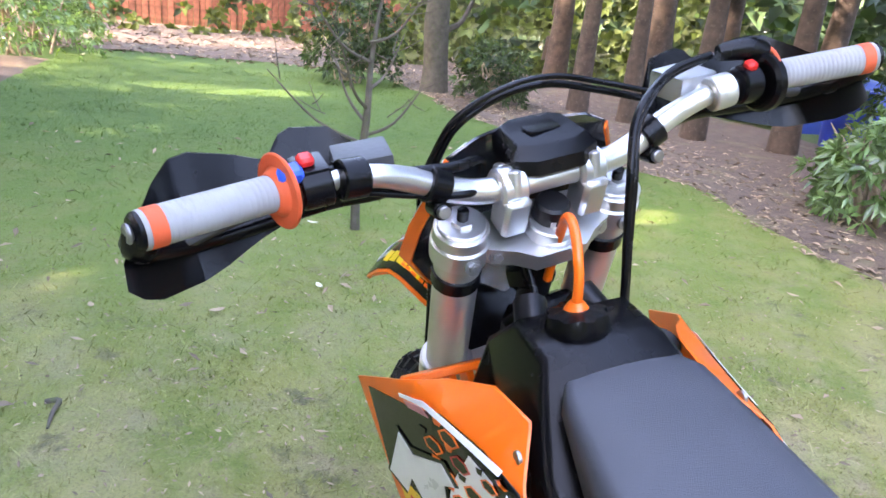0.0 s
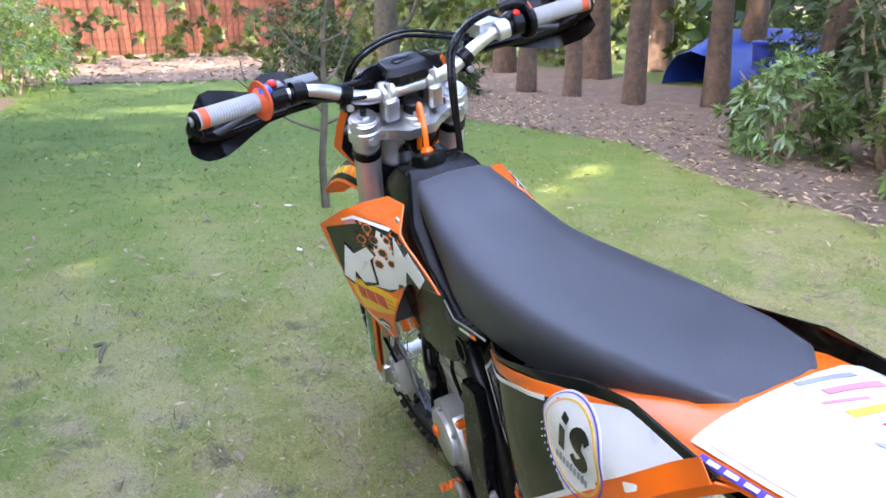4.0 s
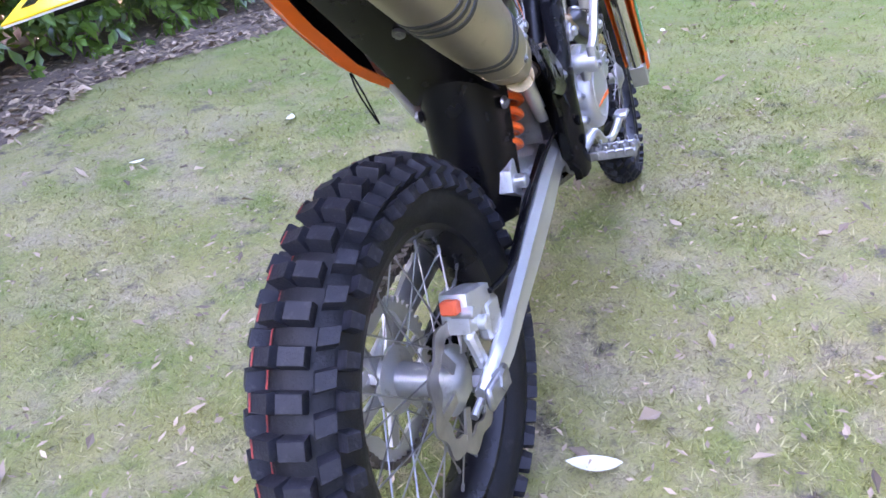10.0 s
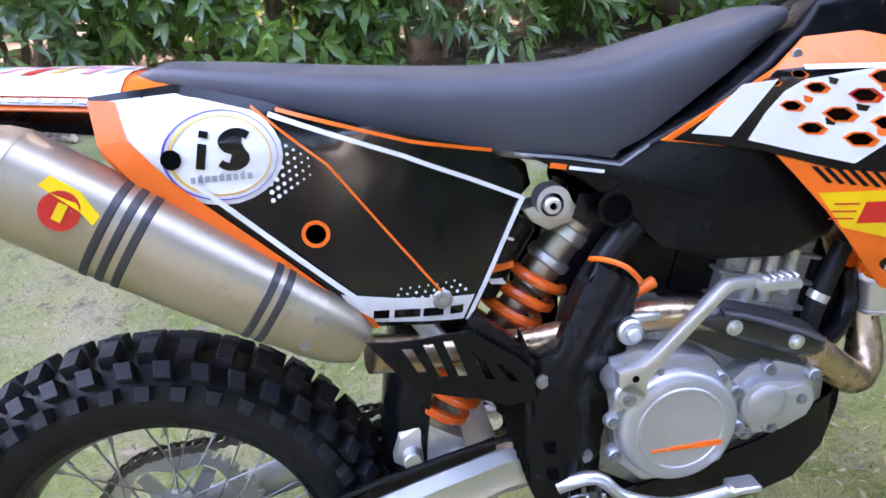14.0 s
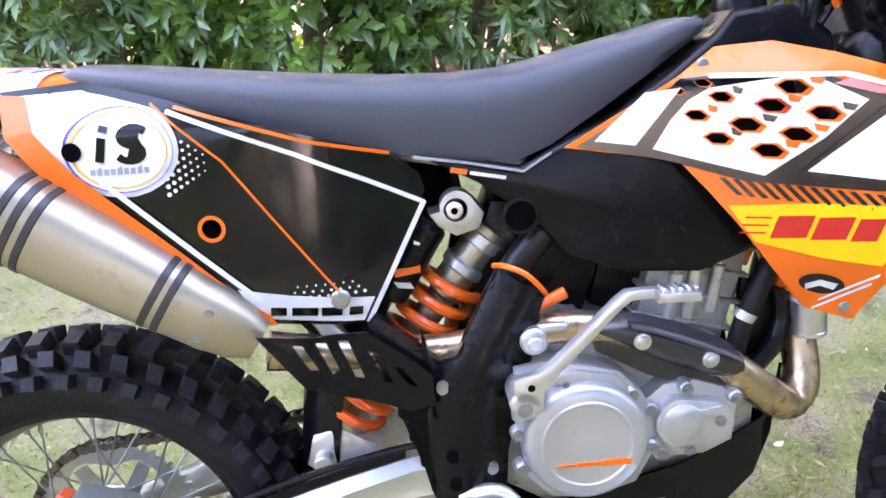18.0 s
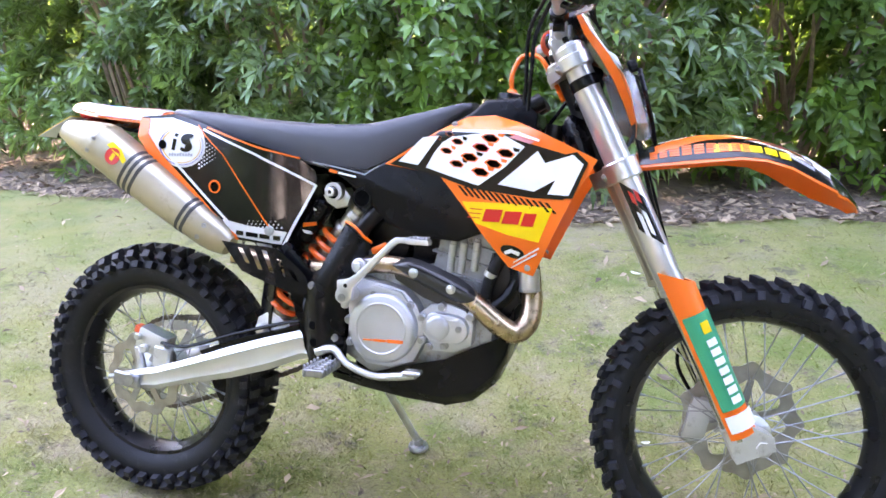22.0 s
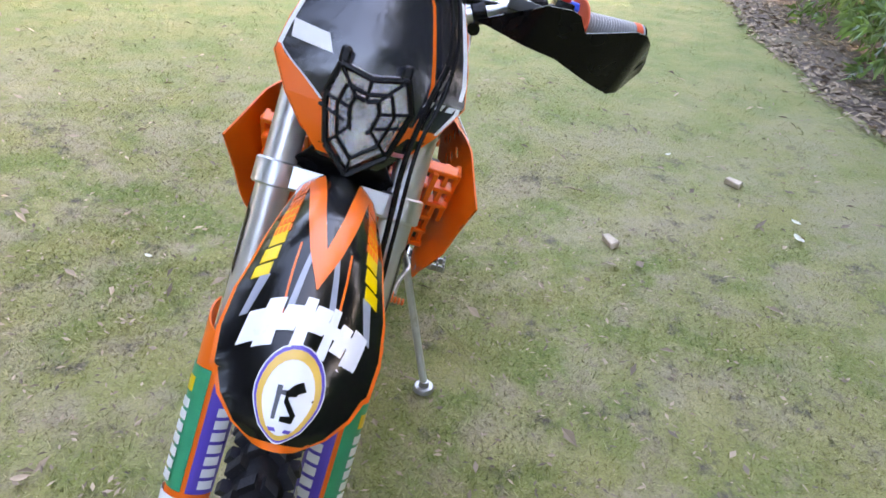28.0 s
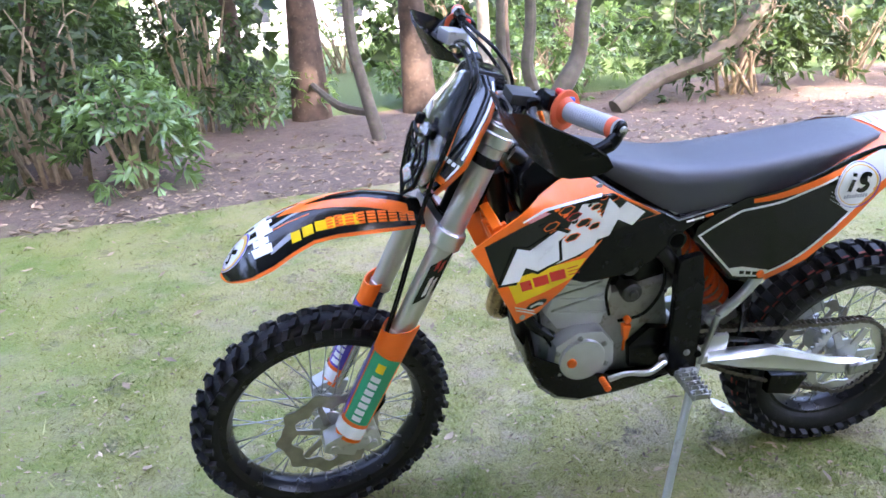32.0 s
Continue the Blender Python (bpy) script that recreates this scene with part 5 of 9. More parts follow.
part("brake_pad", bm, REDG, cal, "rust-red brake pad end")
bm = bmesh.new()
tube(bm, [(0.08, -0.1, 0.43), (0.16, -0.112, 0.43), (0.3, -0.112, 0.475), (0.47, -0.12, 0.52), (0.5, -0.13, 0.5)], 0.0045, n=7)
part("brake_hose", bm, BLACKP, cal, "black rear brake hose")

# frame
def guard_bulge(x, z):
    """The right frame guard is rounded about its middle line."""
    line = ((0.615, 0.735), (0.557, 0.64), (0.534, 0.585), (0.537, 0.43))
    best = 1.0
    for (x0, z0), (x1, z1) in zip(line, line[1:]):
        t = min(max(((x - x0) * (x1 - x0) + (z - z0) * (z1 - z0)) / ((x1 - x0) ** 2 + (z1 - z0) ** 2), 0.0), 1.0)
        best = min(best, math.hypot(x - x0 - (x1 - x0) * t, z - z0 - (z1 - z0) * t))
    return 0.02 * max(0.0, 1 - (best / 0.04) ** 2)


frame_main = part("frame", tube(bmesh.new(), [(1.03, 0, 0.98), (1.0, 0, 0.8), (0.965, 0, 0.6), (0.93, 0.0, 0.47)], 0.021, n=12), FRAMEB, bike, "black steel frame")
for s in (1, -1):
    bm = bmesh.new()
    tube(bm, [(1.0, s * 0.03, 1.03), (0.88, s * 0.07, 0.95), (0.75, s * 0.085, 0.86), (0.62, s * 0.09, 0.75), (0.545, s * 0.095, 0.6), (0.535, s * 0.095, 0.45)], 0.019, n=12)
    tube(bm, [(0.93, 0.0, 0.5), (0.89, s * 0.06, 0.42), (0.78, s * 0.085, 0.395), (0.62, s * 0.09, 0.4), (0.53, s * 0.095, 0.44)], 0.015, n=10)
    part("frame_spar", bm, FRAMEB, frame_main)
    bm = bmesh.new()
    tube(bm, [(0.64, s * 0.08, 0.86), (0.4, s * 0.085, 0.91), (0.1, s * 0.07, 0.965)], 0.012, n=8)
    tube(bm, [(0.49, s * 0.1, 0.55), (0.43, s * 0.11, 0.61), (0.36, s * 0.115, 0.72), (0.25, s * 0.09, 0.88)], 0.0135, n=10)
    part("subframe", bm, ALU, frame_main, "grey aluminium subframe tube")
    poly = [(0.588, 0.752), (0.645, 0.715), (0.6, 0.662), (0.572, 0.625), (0.553, 0.57), (0.56, 0.52), (0.59, 0.492), (0.585, 0.43), (0.515, 0.405), (0.494, 0.454), (0.494, 0.566), (0.5, 0.606), (0.42, 0.684), (0.438, 0.704), (0.512, 0.64), (0.532, 0.65)]
    if s > 0:
        poly = [(0.552, 0.772), (0.612, 0.762), (0.612, 0.582), (0.6, 0.44), (0.585, 0.42), (0.52, 0.41), (0.53, 0.547), (0.537, 0.7)]
    bm = sheet(poly, lambda x, z: s * (0.106 + 0.012 * smooth01(0.75, 0.6, z) + (guard_bulge(x, z) if s < 0 else 0)), 0.02, 0.04 if s > 0 else 0.012)
    bmesh.ops.bevel(bm, geom=[e for e in bm.edges if e.is_boundary or (len(e.link_faces) == 2 and e.calc_face_angle(0) > 1.0)], offset=0.004, segments=2, affect="EDGES")
    fg = part("frame_guard", bm, BLACKP, bike, "matt black plastic frame guard")
    bolts(fg, [(x, s * (0.139 if s > 0 else 0.1385 + guard_bulge(x, z)), z) for x, z in (((0.507, 0.61), (0.556, 0.495), (0.535, 0.42)) if s > 0 else ((0.514, 0.611), (0.568, 0.495)))], (0, s, 0))
    for x, z in ((0.521, 0.522), (0.523, 0.483)):
        bm = bmesh.new()
        o = guard_bulge(x, z) if s < 0 else 0
        # uncut hole: its inner shade is a black disc
        rod(bm, (x, s * 0.13, z), (x, s * (0.1395 + o), z), 0.0095, n=18)
        part("hole", bm, PIT, fg, "black disc for the shade in a hole")
    bm = bmesh.new()
    tube(bm, [(0.584, s * 0.118, 0.752), (0.596, s * 0.142, 0.757), (0.618, s * 0.15, 0.748), (0.637, s * 0.144, 0.727), (0.645, s * 0.12, 0.712)], 0.0035, n=8)
    part("trim", bm, ORANGE, fg, "orange edge trim") if s < 0 else bm.free()

# engine
bm = bmesh.new()
slab(bm, [(0.58, 0.56), (0.6, 0.64), (0.67, 0.675), (0.76, 0.65), (0.87, 0.63), (0.925, 0.56), (0.92, 0.46), (0.87, 0.405), (0.65, 0.405), (0.575, 0.45)], -0.105, 0.068, 0.014)
box(bm, (0.64, 0, 0.66), (0.12, 0.15, 0.05), (0, 12, 0), 0.012)
engine = part("engine", bm, ENGINE, bike, "grey cast aluminium single-cylinder engine")
bm = bmesh.new()
lathe(bm, (0.686, 0, 0.529), [(0.0, -0.167), (0.053, -0.167), (0.0545, -0.1685), (0.0575, -0.1685), (0.059, -0.1665), (0.07, -0.1655), (0.076, -0.161), (0.0785, -0.152), (0.0785, -0.1)], 64)
cl = part("clutch_cover", bm, COVER, engine, "round grey clutch cover with a raised ring")
for x0, x1, h in ((0.646, 0.668, 0.002), (0.67, 0.7, 0.0035), (0.702, 0.738, 0.005)):
    bm = bmesh.new()
    slab(bm, [(x0, 0.503 - h / 2), (x1, 0.503 - h / 2), (x1 + 0.002, 0.503 + h), (x0 + 0.001, 0.503 + h)], -0.169, -0.166, 0)
    part("badge", bm, ORANGE, cl, "thin orange maker's badge")
bm = bmesh.new()
slab(bm, [(0.597, 0.58), (0.6, 0.628), (0.636, 0.634), (0.69, 0.624), (0.732, 0.613), (0.758, 0.586), (0.776, 0.55), (0.778, 0.5), (0.755, 0.455), (0.7, 0.438), (0.645, 0.442), (0.612, 0.475)], -0.142, -0.1, 0.007)
sc_ = part("side_case", bm, COVER, engine, "grey engine side case")
bm = bmesh.new()
slab(bm, [(0.64, 0.612), (0.672, 0.622), (0.726, 0.611), (0.744, 0.586), (0.7, 0.6), (0.66, 0.6)], -0.15, -0.14, 0.004)
part("flat", bm, COVER, sc_, "raised flat on the case")
for x, z in ((0.663, 0.602), (0.746, 0.582), (0.773, 0.507), (0.604, 0.59), (0.603, 0.54), (0.607, 0.49)):
    bm = bmesh.new()
    rod(bm, (x, -0.13, z), (x, -0.149, z), 0.011, 0.0095, n=16, bev=0.002)
    part("boss", bm, COVER, sc_)
bolts(sc_, [(x, -0.149, z) for x, z in ((0.663, 0.602), (0.746, 0.582), (0.773, 0.507), (0.604, 0.59), (0.603, 0.54), (0.607, 0.49))], (0, -1, 0), None, 0.005)
bm = bmesh.new()
slab(bm, [(0.765, 0.565), (0.79, 0.586), (0.83, 0.589), (0.868, 0.576), (0.886, 0.548), (0.882, 0.5), (0.845, 0.482), (0.79, 0.482), (0.772, 0.51)], -0.132, -0.095, 0.006)
pc = part("pump_base", bm, COVER, engine, "grey casting round the water pump")
bm = bmesh.new()
arc = [(0.81 + 0.035 * math.cos(radians(q)), 0.538 + 0.035 * math.sin(radians(q))) for q in range(105, 256, 15)]
arc += [(0.846 + 0.031 * math.cos(radians(q)), 0.535 + 0.031 * math.sin(radians(q))) for q in range(-75, 76, 15)]
slab(bm, arc[::-1], -0.149, -0.12, 0.006)
part("pump_cover", bm, COVER, pc, "grey water pump cover")
bm = bmesh.new()
lathe(bm, (0.81, 0, 0.538), [(0.0, -0.1535), (0.014, -0.153), (0.024, -0.152), (0.0265, -0.1495), (0.0265, -0.146)], 32)
slab(bm, [(0.828, 0.556), (0.856, 0.56), (0.868, 0.548), (0.84, 0.546)], -0.1515, -0.147, 0.001)
part("pump_boss", bm, COVER, pc, "raised round boss")
for x, z in ((0.771, 0.556), (0.816, 0.582), (0.822, 0.497), (0.787, 0.492), (0.879, 0.565)):
    bm = bmesh.new()
    rod(bm, (x, -0.12, z), (x, -0.143, z), 0.0105, 0.009, n=16, bev=0.002)
    part("boss", bm, COVER, pc)
bolts(pc, [(x, -0.143, z) for x, z in ((0.771, 0.556), (0.816, 0.582), (0.822, 0.497), (0.787, 0.492), (0.879, 0.565))] + [(0.857, -0.1495, 0.538)], (0, -1, 0), None, 0.005)
for x, z0, z1 in ((0.815, 0.65, 0.715), (0.84, 0.648, 0.72), (0.87, 0.655, 0.722)):
    bm = bmesh.new()
    rod(bm, (x, -0.072, z0), (x + 0.008, -0.078, z1), 0.0085, n=14, bev=0.002)
    rod(bm, (x + 0.008, -0.078, z1), (x + 0.009, -0.078, z1 + 0.006), 0.0065, n=6)
    part("stud", bm, ALU, engine, "light alloy cylinder stud")
# plate added to fill the black area of downtube and hose
bm = bmesh.new()
slab(bm, [(0.905, 0.545), (0.912, 0.7), (0.945, 0.695), (0.968, 0.63), (0.975, 0.59), (0.95, 0.56)], -0.07, -0.055, 0.005)
part("bracket", bm, FRAMEB, engine, "black plate in place of the frame tube and hose ahead of the cylinder")
bm = bmesh.new()
tube(bm, [(0.9, -0.085, 0.6), (0.908, -0.088, 0.64), (0.925, -0.085, 0.68), (0.945, -0.08, 0.72)], 0.013, n=12)
hs_ = part("hose", bm, RUBBER, engine, "thick black hose with a steel clip")
bm = bmesh.new()
rod(bm, (0.908, -0.0875, 0.647), (0.913, -0.0875, 0.657), 0.0145, n=18)
part("clip", bm, ALUB, hs_, "steel hose clip")
bm = bmesh.new()
rod(bm, (0.994, -0.085, 0.668), (0.997, -0.085, 0.622), 0.0225, n=24, bev=0.002)
rod(bm, (0.9965, -0.085, 0.628), (0.997, -0.085, 0.62), 0.0235, n=24, bev=0.002)
part("canister", bm, ALUB, bike, "small silver canister below the radiator")
bm = bmesh.new()
rod(bm, (0.64, -0.1, 0.69), (0.675, -0.1, 0.706), 0.008, n=12, bev=0.002)
part("hose", bm, ORANGE, engine, "short orange hose")
# left side
bm = bmesh.new()
slab(bm, [(0.74, 0.53), (0.775, 0.575), (0.84, 0.58), (0.895, 0.545), (0.9, 0.455), (0.86, 0.415), (0.77, 0.42), (0.735, 0.47)], 0.055, 0.11, 0.012)
slab(bm, disc_poly(0.825, 0.5, 0.06), 0.105, 0.122, 0.008)
part("ignition_cover", bm, COVER, engine, "grey ignition cover")
bm = bmesh.new()
rod(bm, (0.855, 0.115, 0.5), (0.855, 0.13, 0.5), 0.0125, n=18, bev=0.003)
part("filler_plug", bm, ORANGE, engine, "orange anodised plug")
bm = bmesh.new()
rod(bm, (0.715, 0.1, 0.6), (0.715, 0.118, 0.6), 0.009, n=16, bev=0.003)
part("filler_plug", bm, ORANGE, engine, "orange anodised plug")
bm = bmesh.new()
slab(bm, [(0.70, 0.578), (0.724, 0.58), (0.718, 0.545), (0.711, 0.53), (0.704, 0.545)], 0.09, 0.108, 0.004)
rod(bm, (0.711, 0.099, 0.535), (0.711, 0.099, 0.5), 0.004, n=10)
part("slave_cylinder", bm, ORANGE, engine, "orange clutch slave cylinder")
bm = bmesh.new()
slab(bm, [(0.765, 0.57), (0.745, 0.66), (0.765, 0.75), (0.87, 0.755), (0.915, 0.62), (0.88, 0.57)], 0.0, 0.074, 0.01)
cyl = part("cylinder", bm, COVER, engine, "light grey ribbed cylinder")
for k in range(4):
    bm = bmesh.new()
    rod(bm, (0.758 - 0.003 * k, 0.073, 0.605 + 0.037 * k), (0.895 - 0.012 * k, 0.073, 0.625 + 0.037 * k), 0.0035, n=8, bev=0.001)
    part("rib", bm, ALUB, cyl)
for x, z in ((0.765, 0.74), (0.865, 0.742)):
    bm = bmesh.new()
    rod(bm, (x, 0.07, z), (x, 0.084, z), 0.008, n=6, bev=0.001)
    part("bolt", bm, STEEL, cyl)
bm = bmesh.new()
rod(bm, (0.545, 0.08, 0.45), (0.545, 0.092, 0.45), 0.03, n=20, bev=0.003)
slab(bm, [(0.55, 0.53), (0.64, 0.55), (0.69, 0.5), (0.68, 0.43), (0.56, 0.42)], 0.06, 0.09, 0.006)
part("sprocket_guard", bm, BLACKP, engine, "black front sprocket guard")
bm = bmesh.new()
rod(bm, (0.7, 0.03, 0.66), (0.7, 0.092, 0.66), 0.026, n=18, bev=0.004)
rod(bm, (0.7, 0.09, 0.66), (0.7, 0.1, 0.66), 0.012, n=12, bev=0.002)
part("starter_motor", bm, DARKM, engine, "dark starter motor")
bolts(engine, [(0.825 + 0.07 * math.cos(a), 0.111, 0.5 + 0.062 * math.sin(a)) for a in (2 * math.pi * i / 6 + 0.4 for i in range(6))], (0, 1, 0), None, 0.005)
for pts in ([(0.72, 0.07, 0.57), (0.66, 0.09, 0.6), (0.62, 0.09, 0.68), (0.64, 0.08, 0.78)], [(0.75, 0.08, 0.6), (0.77, 0.09, 0.68), (0.74, 0.08, 0.76)], [(0.89, 0.08, 0.52), (0.93, 0.08, 0.6), (0.93, 0.06, 0.7), (0.9, 0.06, 0.78)]):
    part("wire", tube(bmesh.new(), pts, 0.004, n=7), BLACKP, engine, "black hose beside the engine")
# cylinder and head, with fins
bm = bmesh.new()
box(bm, (0.845, 0, 0.69), (0.125, 0.14, 0.16), (0, 14, 0), 0.015, 2)
cyl = part("cylinder", bm, ENGINE, engine, "grey finned cylinder")
for k in range(4):
    bm = bmesh.new()
    box(bm, (0.833 + 0.009 * k, 0, 0.645 + 0.036 * k), (0.14, 0.155, 0.006), (0, 14, 0), 0.002)
    part("fin", bm, ENGINE, cyl)
bm = bmesh.new()
box(bm, (0.875, 0, 0.81), (0.14, 0.15, 0.09), (0, 14, 0), 0.016, 2)
box(bm, (0.885, 0, 0.868), (0.12, 0.13, 0.04), (0, 14, 0), 0.012, 2)
rod(bm, (0.86, -0.09, 0.785), (0.86, -0.06, 0.785), 0.02, n=14, bev=0.003)
part("cylinder_head", bm, ENGINE, engine, "grey cylinder head")
bm = bmesh.new()
box(bm, (0.70, 0.0, 0.76), (0.1, 0.08, 0.12), (0, 14, 0), 0.012, 2)
rod(bm, (0.76, 0, 0.77), (0.64, 0, 0.79), 0.032, n=16, bev=0.004)
rod(bm, (0.71, 0.05, 0.73), (0.71, 0.085, 0.73), 0.022, n=14, bev=0.003)
part("carburettor", bm, DARKM, engine, "dark carburettor")
bm = bmesh.new()
box(bm, (0.645, 0, 0.735), (0.16, 0.13, 0.15), (0, 14, 0), 0.03, 2)
box(bm, (0.78, 0, 0.73), (0.1, 0.1, 0.16), (0, 14, 0), 0.02, 2)
part("intake_boot", bm, BLACKP, engine, "black rubber intake boot")
for s in (1, -1):
    bm = bmesh.new()
    tube(bm, [(0.96, s * 0.07, 0.68), (0.965, s * 0.075, 0.64), (0.945, s * 0.085, 0.6), (0.9, s * 0.09, 0.565)], 0.014, n=9)
    part("coolant_hose", bm, BLACKP, engine, "black coolant hose")
# kick starter, brake pedal, gear lever
bm = bmesh.new()
slab(bm, [(0.594, 0.606), (0.593, 0.634), (0.62, 0.64), (0.64, 0.653), (0.713, 0.725), (0.724, 0.733), (0.76, 0.734), (0.76, 0.722), (0.731, 0.721), (0.72, 0.713), (0.645, 0.636), (0.63, 0.618), (0.628, 0.594)], -0.192, -0.176, 0.004)
ks = part("kick_starter", bm, ALUB, bike, "polished kick-start lever")
bm = bmesh.new()
slab(bm, [(0.755, 0.734), (0.802, 0.732), (0.804, 0.725), (0.802, 0.721), (0.755, 0.722)], -0.208, -0.18, 0.003)
part("pedal", bm, ALUB, ks, "folding pedal with ridges")
for k in range(5):
    bm = bmesh.new()
    box(bm, (0.762 + 0.009 * k, -0.195, 0.7355), (0.004, 0.022, 0.005), bev=0.001)
    part("ridge", bm, ALUB, ks)
bm = bmesh.new()
rod(bm, (0.608, -0.192, 0.602), (0.608, -0.13, 0.602), 0.019, n=20, bev=0.003)
rod(bm, (0.604, -0.165, 0.6), (0.601, -0.165, 0.57), 0.012, 0.008, n=14, bev=0.002)
part("pivot", bm, ALU, ks, "cast pivot boss")
bm = bmesh.new()
# black disc in place of the lever hole's dark inside
rod(bm, (0.614, -0.1926, 0.624), (0.614, -0.19, 0.624), 0.0045, n=14)
part("hole", bm, PIT, ks)
bolts(ks, [(0.606, -0.192, 0.597)], (0, -1, 0), None, 0.006)
bm = bmesh.new()
tube(bm, [(0.53, -0.15, 0.46), (0.575, -0.165, 0.475), (0.61, -0.17, 0.445), (0.67, -0.172, 0.425), (0.73, -0.175, 0.43), (0.77, -0.175, 0.438)], [0.011, 0.009, 0.008, 0.008, 0.009, 0.01], n=9)
box(bm, (0.765, -0.18, 0.443), (0.04, 0.03, 0.01), bev=0.003)
part("brake_pedal", bm, ALUB, bike, "silver rear brake pedal")
bm = bmesh.new()
tube(bm, [(0.605, 0.115, 0.47), (0.61, 0.13, 0.468), (0.66, 0.15, 0.458), (0.71, 0.135, 0.452), (0.755, 0.13, 0.437)], [0.013, 0.01, 0.008, 0.007, 0.008], n=9)
gl = part("gear_lever", bm, ALUB, bike, "silver gear-change lever")
bm = bmesh.new()
for k in range(5):
    rod(bm, (0.768, 0.118 + 0.009 * k, 0.432), (0.768, 0.125 + 0.009 * k, 0.432), 0.009, n=10, bev=0.002)
part("tip", bm, ORANGE, gl, "orange ribbed lever tip")
for s in (1, -1):
    bm = bmesh.new()
    box(bm, (0.545, s * 0.13, 0.43), (0.05, 0.04, 0.03), bev=0.006)
    for dx in (-0.02, 0.02):
        box(bm, (0.562 + dx, s * 0.195, 0.438), (0.006, 0.1, 0.018), bev=0.002)
    for k in range(6):
        box(bm, (0.562, s * (0.155 + 0.017 * k), 0.438), (0.05, 0.005, 0.016), bev=0.0015)
        for dx in (-0.021, 0, 0.021):
            box(bm, (0.562 + dx, s * (0.155 + 0.017 * k), 0.451), (0.006, 0.005, 0.009), bev=0.0015)
    part("foot_peg", bm, STEEL, bike, "worn steel footpeg with teeth")
# skid plate
secs = []
for x, z, w, up in ((0.535, 0.38, 0.09, 0.02), (0.62, 0.37, 0.112, 0.03), (0.72, 0.357, 0.118, 0.08), (0.82, 0.35, 0.118, 0.112), (0.88, 0.366, 0.114, 0.125), (0.925, 0.405, 0.106, 0.105), (0.95, 0.46, 0.096, 0.06), (0.965, 0.53, 0.085, 0.05)):
    secs.append([(x, -w * 1.02, z + up), (x, -w, z + 0.025), (x, -w * 0.8, z), (x, 0, z - 0.008), (x, w * 0.8, z), (x, w, z + 0.025), (x, w * 1.02, z + up)])
bm = loft(bmesh.new(), secs, closed=False)
thicken(bm, 0.004)
part("skid_plate", bm, BLACKP, bike, "black plastic skid plate below the engine")

# exhaust
bm = bmesh.new()
tube(bm, [(0.92, 0.0, 0.79), (0.965, -0.012, 0.75), (0.988, -0.035, 0.67), (1.0, -0.062, 0.59), (0.994, -0.082, 0.548), (0.967, -0.1, 0.53), (0.93, -0.116, 0.554), (0.87, -0.122, 0.604), (0.79, -0.122, 0.643), (0.7, -0.116, 0.664), (0.62, -0.108, 0.66), (0.52, -0.1, 0.642), (0.4, -0.115, 0.652), (0.31, -0.138, 0.672)], [0.02, 0.021, 0.022, 0.023, 0.024, 0.024, 0.024, 0.022, 0.02, 0.02, 0.02, 0.02, 0.021, 0.024], n=18)
exhaust = part("exhaust_pipe", bm, HEADER, bike, "heat-tinted exhaust pipe")
bm = bmesh.new()
secs = []
edge = (((0.7, 0.672), (0.704, 0.66), 0.3), ((0.72, 0.68), (0.725, 0.65), 0.8), ((0.739, 0.685), (0.745, 0.639), 1), ((0.765, 0.68), (0.766, 0.626), 1), ((0.8, 0.668), (0.8, 0.611), 1), ((0.834, 0.654), (0.836, 0.596), 1), ((0.86, 0.642), (0.858, 0.59), 1), ((0.877, 0.63), (0.874, 0.589), 0.9), ((0.888, 0.616), (0.886, 0.594), 0.6), ((0.892, 0.607), (0.891, 0.6), 0.2))
for (xa, za), (xb, zb), w in edge:
    secs.append([(xa + (xb - xa) * k / 10, -0.128 - 0.026 * w * (1 - abs(k / 5 - 1) ** 2.6), za + (zb - za) * k / 10) for k in range(11)])
bm = loft(bmesh.new(), secs, closed=False)
thicken(bm, 0.003)
hs = part("heat_shield", bm, CARBON, exhaust, "dark carbon heat shield", 60)
# dark sheet added for the pipe's shadowed underside
bm = sheet([(0.7, 0.662), (0.74, 0.643), (0.8, 0.62), (0.875, 0.6), (0.87, 0.578), (0.84, 0.572), (0.77, 0.598), (0.705, 0.635)], lambda x, z: -0.122, 0.004, 0.03)
part("lower_shield", bm, CARBON, exhaust, "dark strip for the shade under the heat shield")
bm = bmesh.new()
secs = []
for (xa, za), (xb, zb), w in edge[2:8]:
    secs.append([(xa + (xb - xa) * k, y_, za + (zb - za) * k) for k, y_ in ((0.1, -0.145), (0.14, -0.1545), (0.26, -0.1575), (0.32, -0.1535))])
loft(bm, secs, closed=False)
thicken(bm, 0.002)
part("ridge", bm, CARBON, hs, "raised upper ridge", 60)
for x, z in ((0.755, 0.655), (0.839, 0.625)):
    bm = bmesh.new()
    lathe(bm, (x, 0, z), [(0.0, -0.1605), (0.005, -0.1605), (0.0075, -0.159), (0.008, -0.156), (0.0105, -0.1555), (0.011, -0.15)], 20)
    part("bolt", bm, ALUB, hs, "bright steel bolt")
bm = bmesh.new()
rod(bm, (0.626, -0.15, 0.662), (0.626, -0.095, 0.66), 0.017, n=18, bev=0.003)
rod(bm, (0.626, -0.159, 0.662), (0.626, -0.15, 0.662), 0.0095, n=16, bev=0.002)
box(bm, (0.645, -0.125, 0.672), (0.05, 0.02, 0.012), (0, 0, 0), 0.003)
part("clamp", bm, ALU, exhaust, "silver pipe clamp")
AX1 = Vector((0.322, -0.138, 0.675))
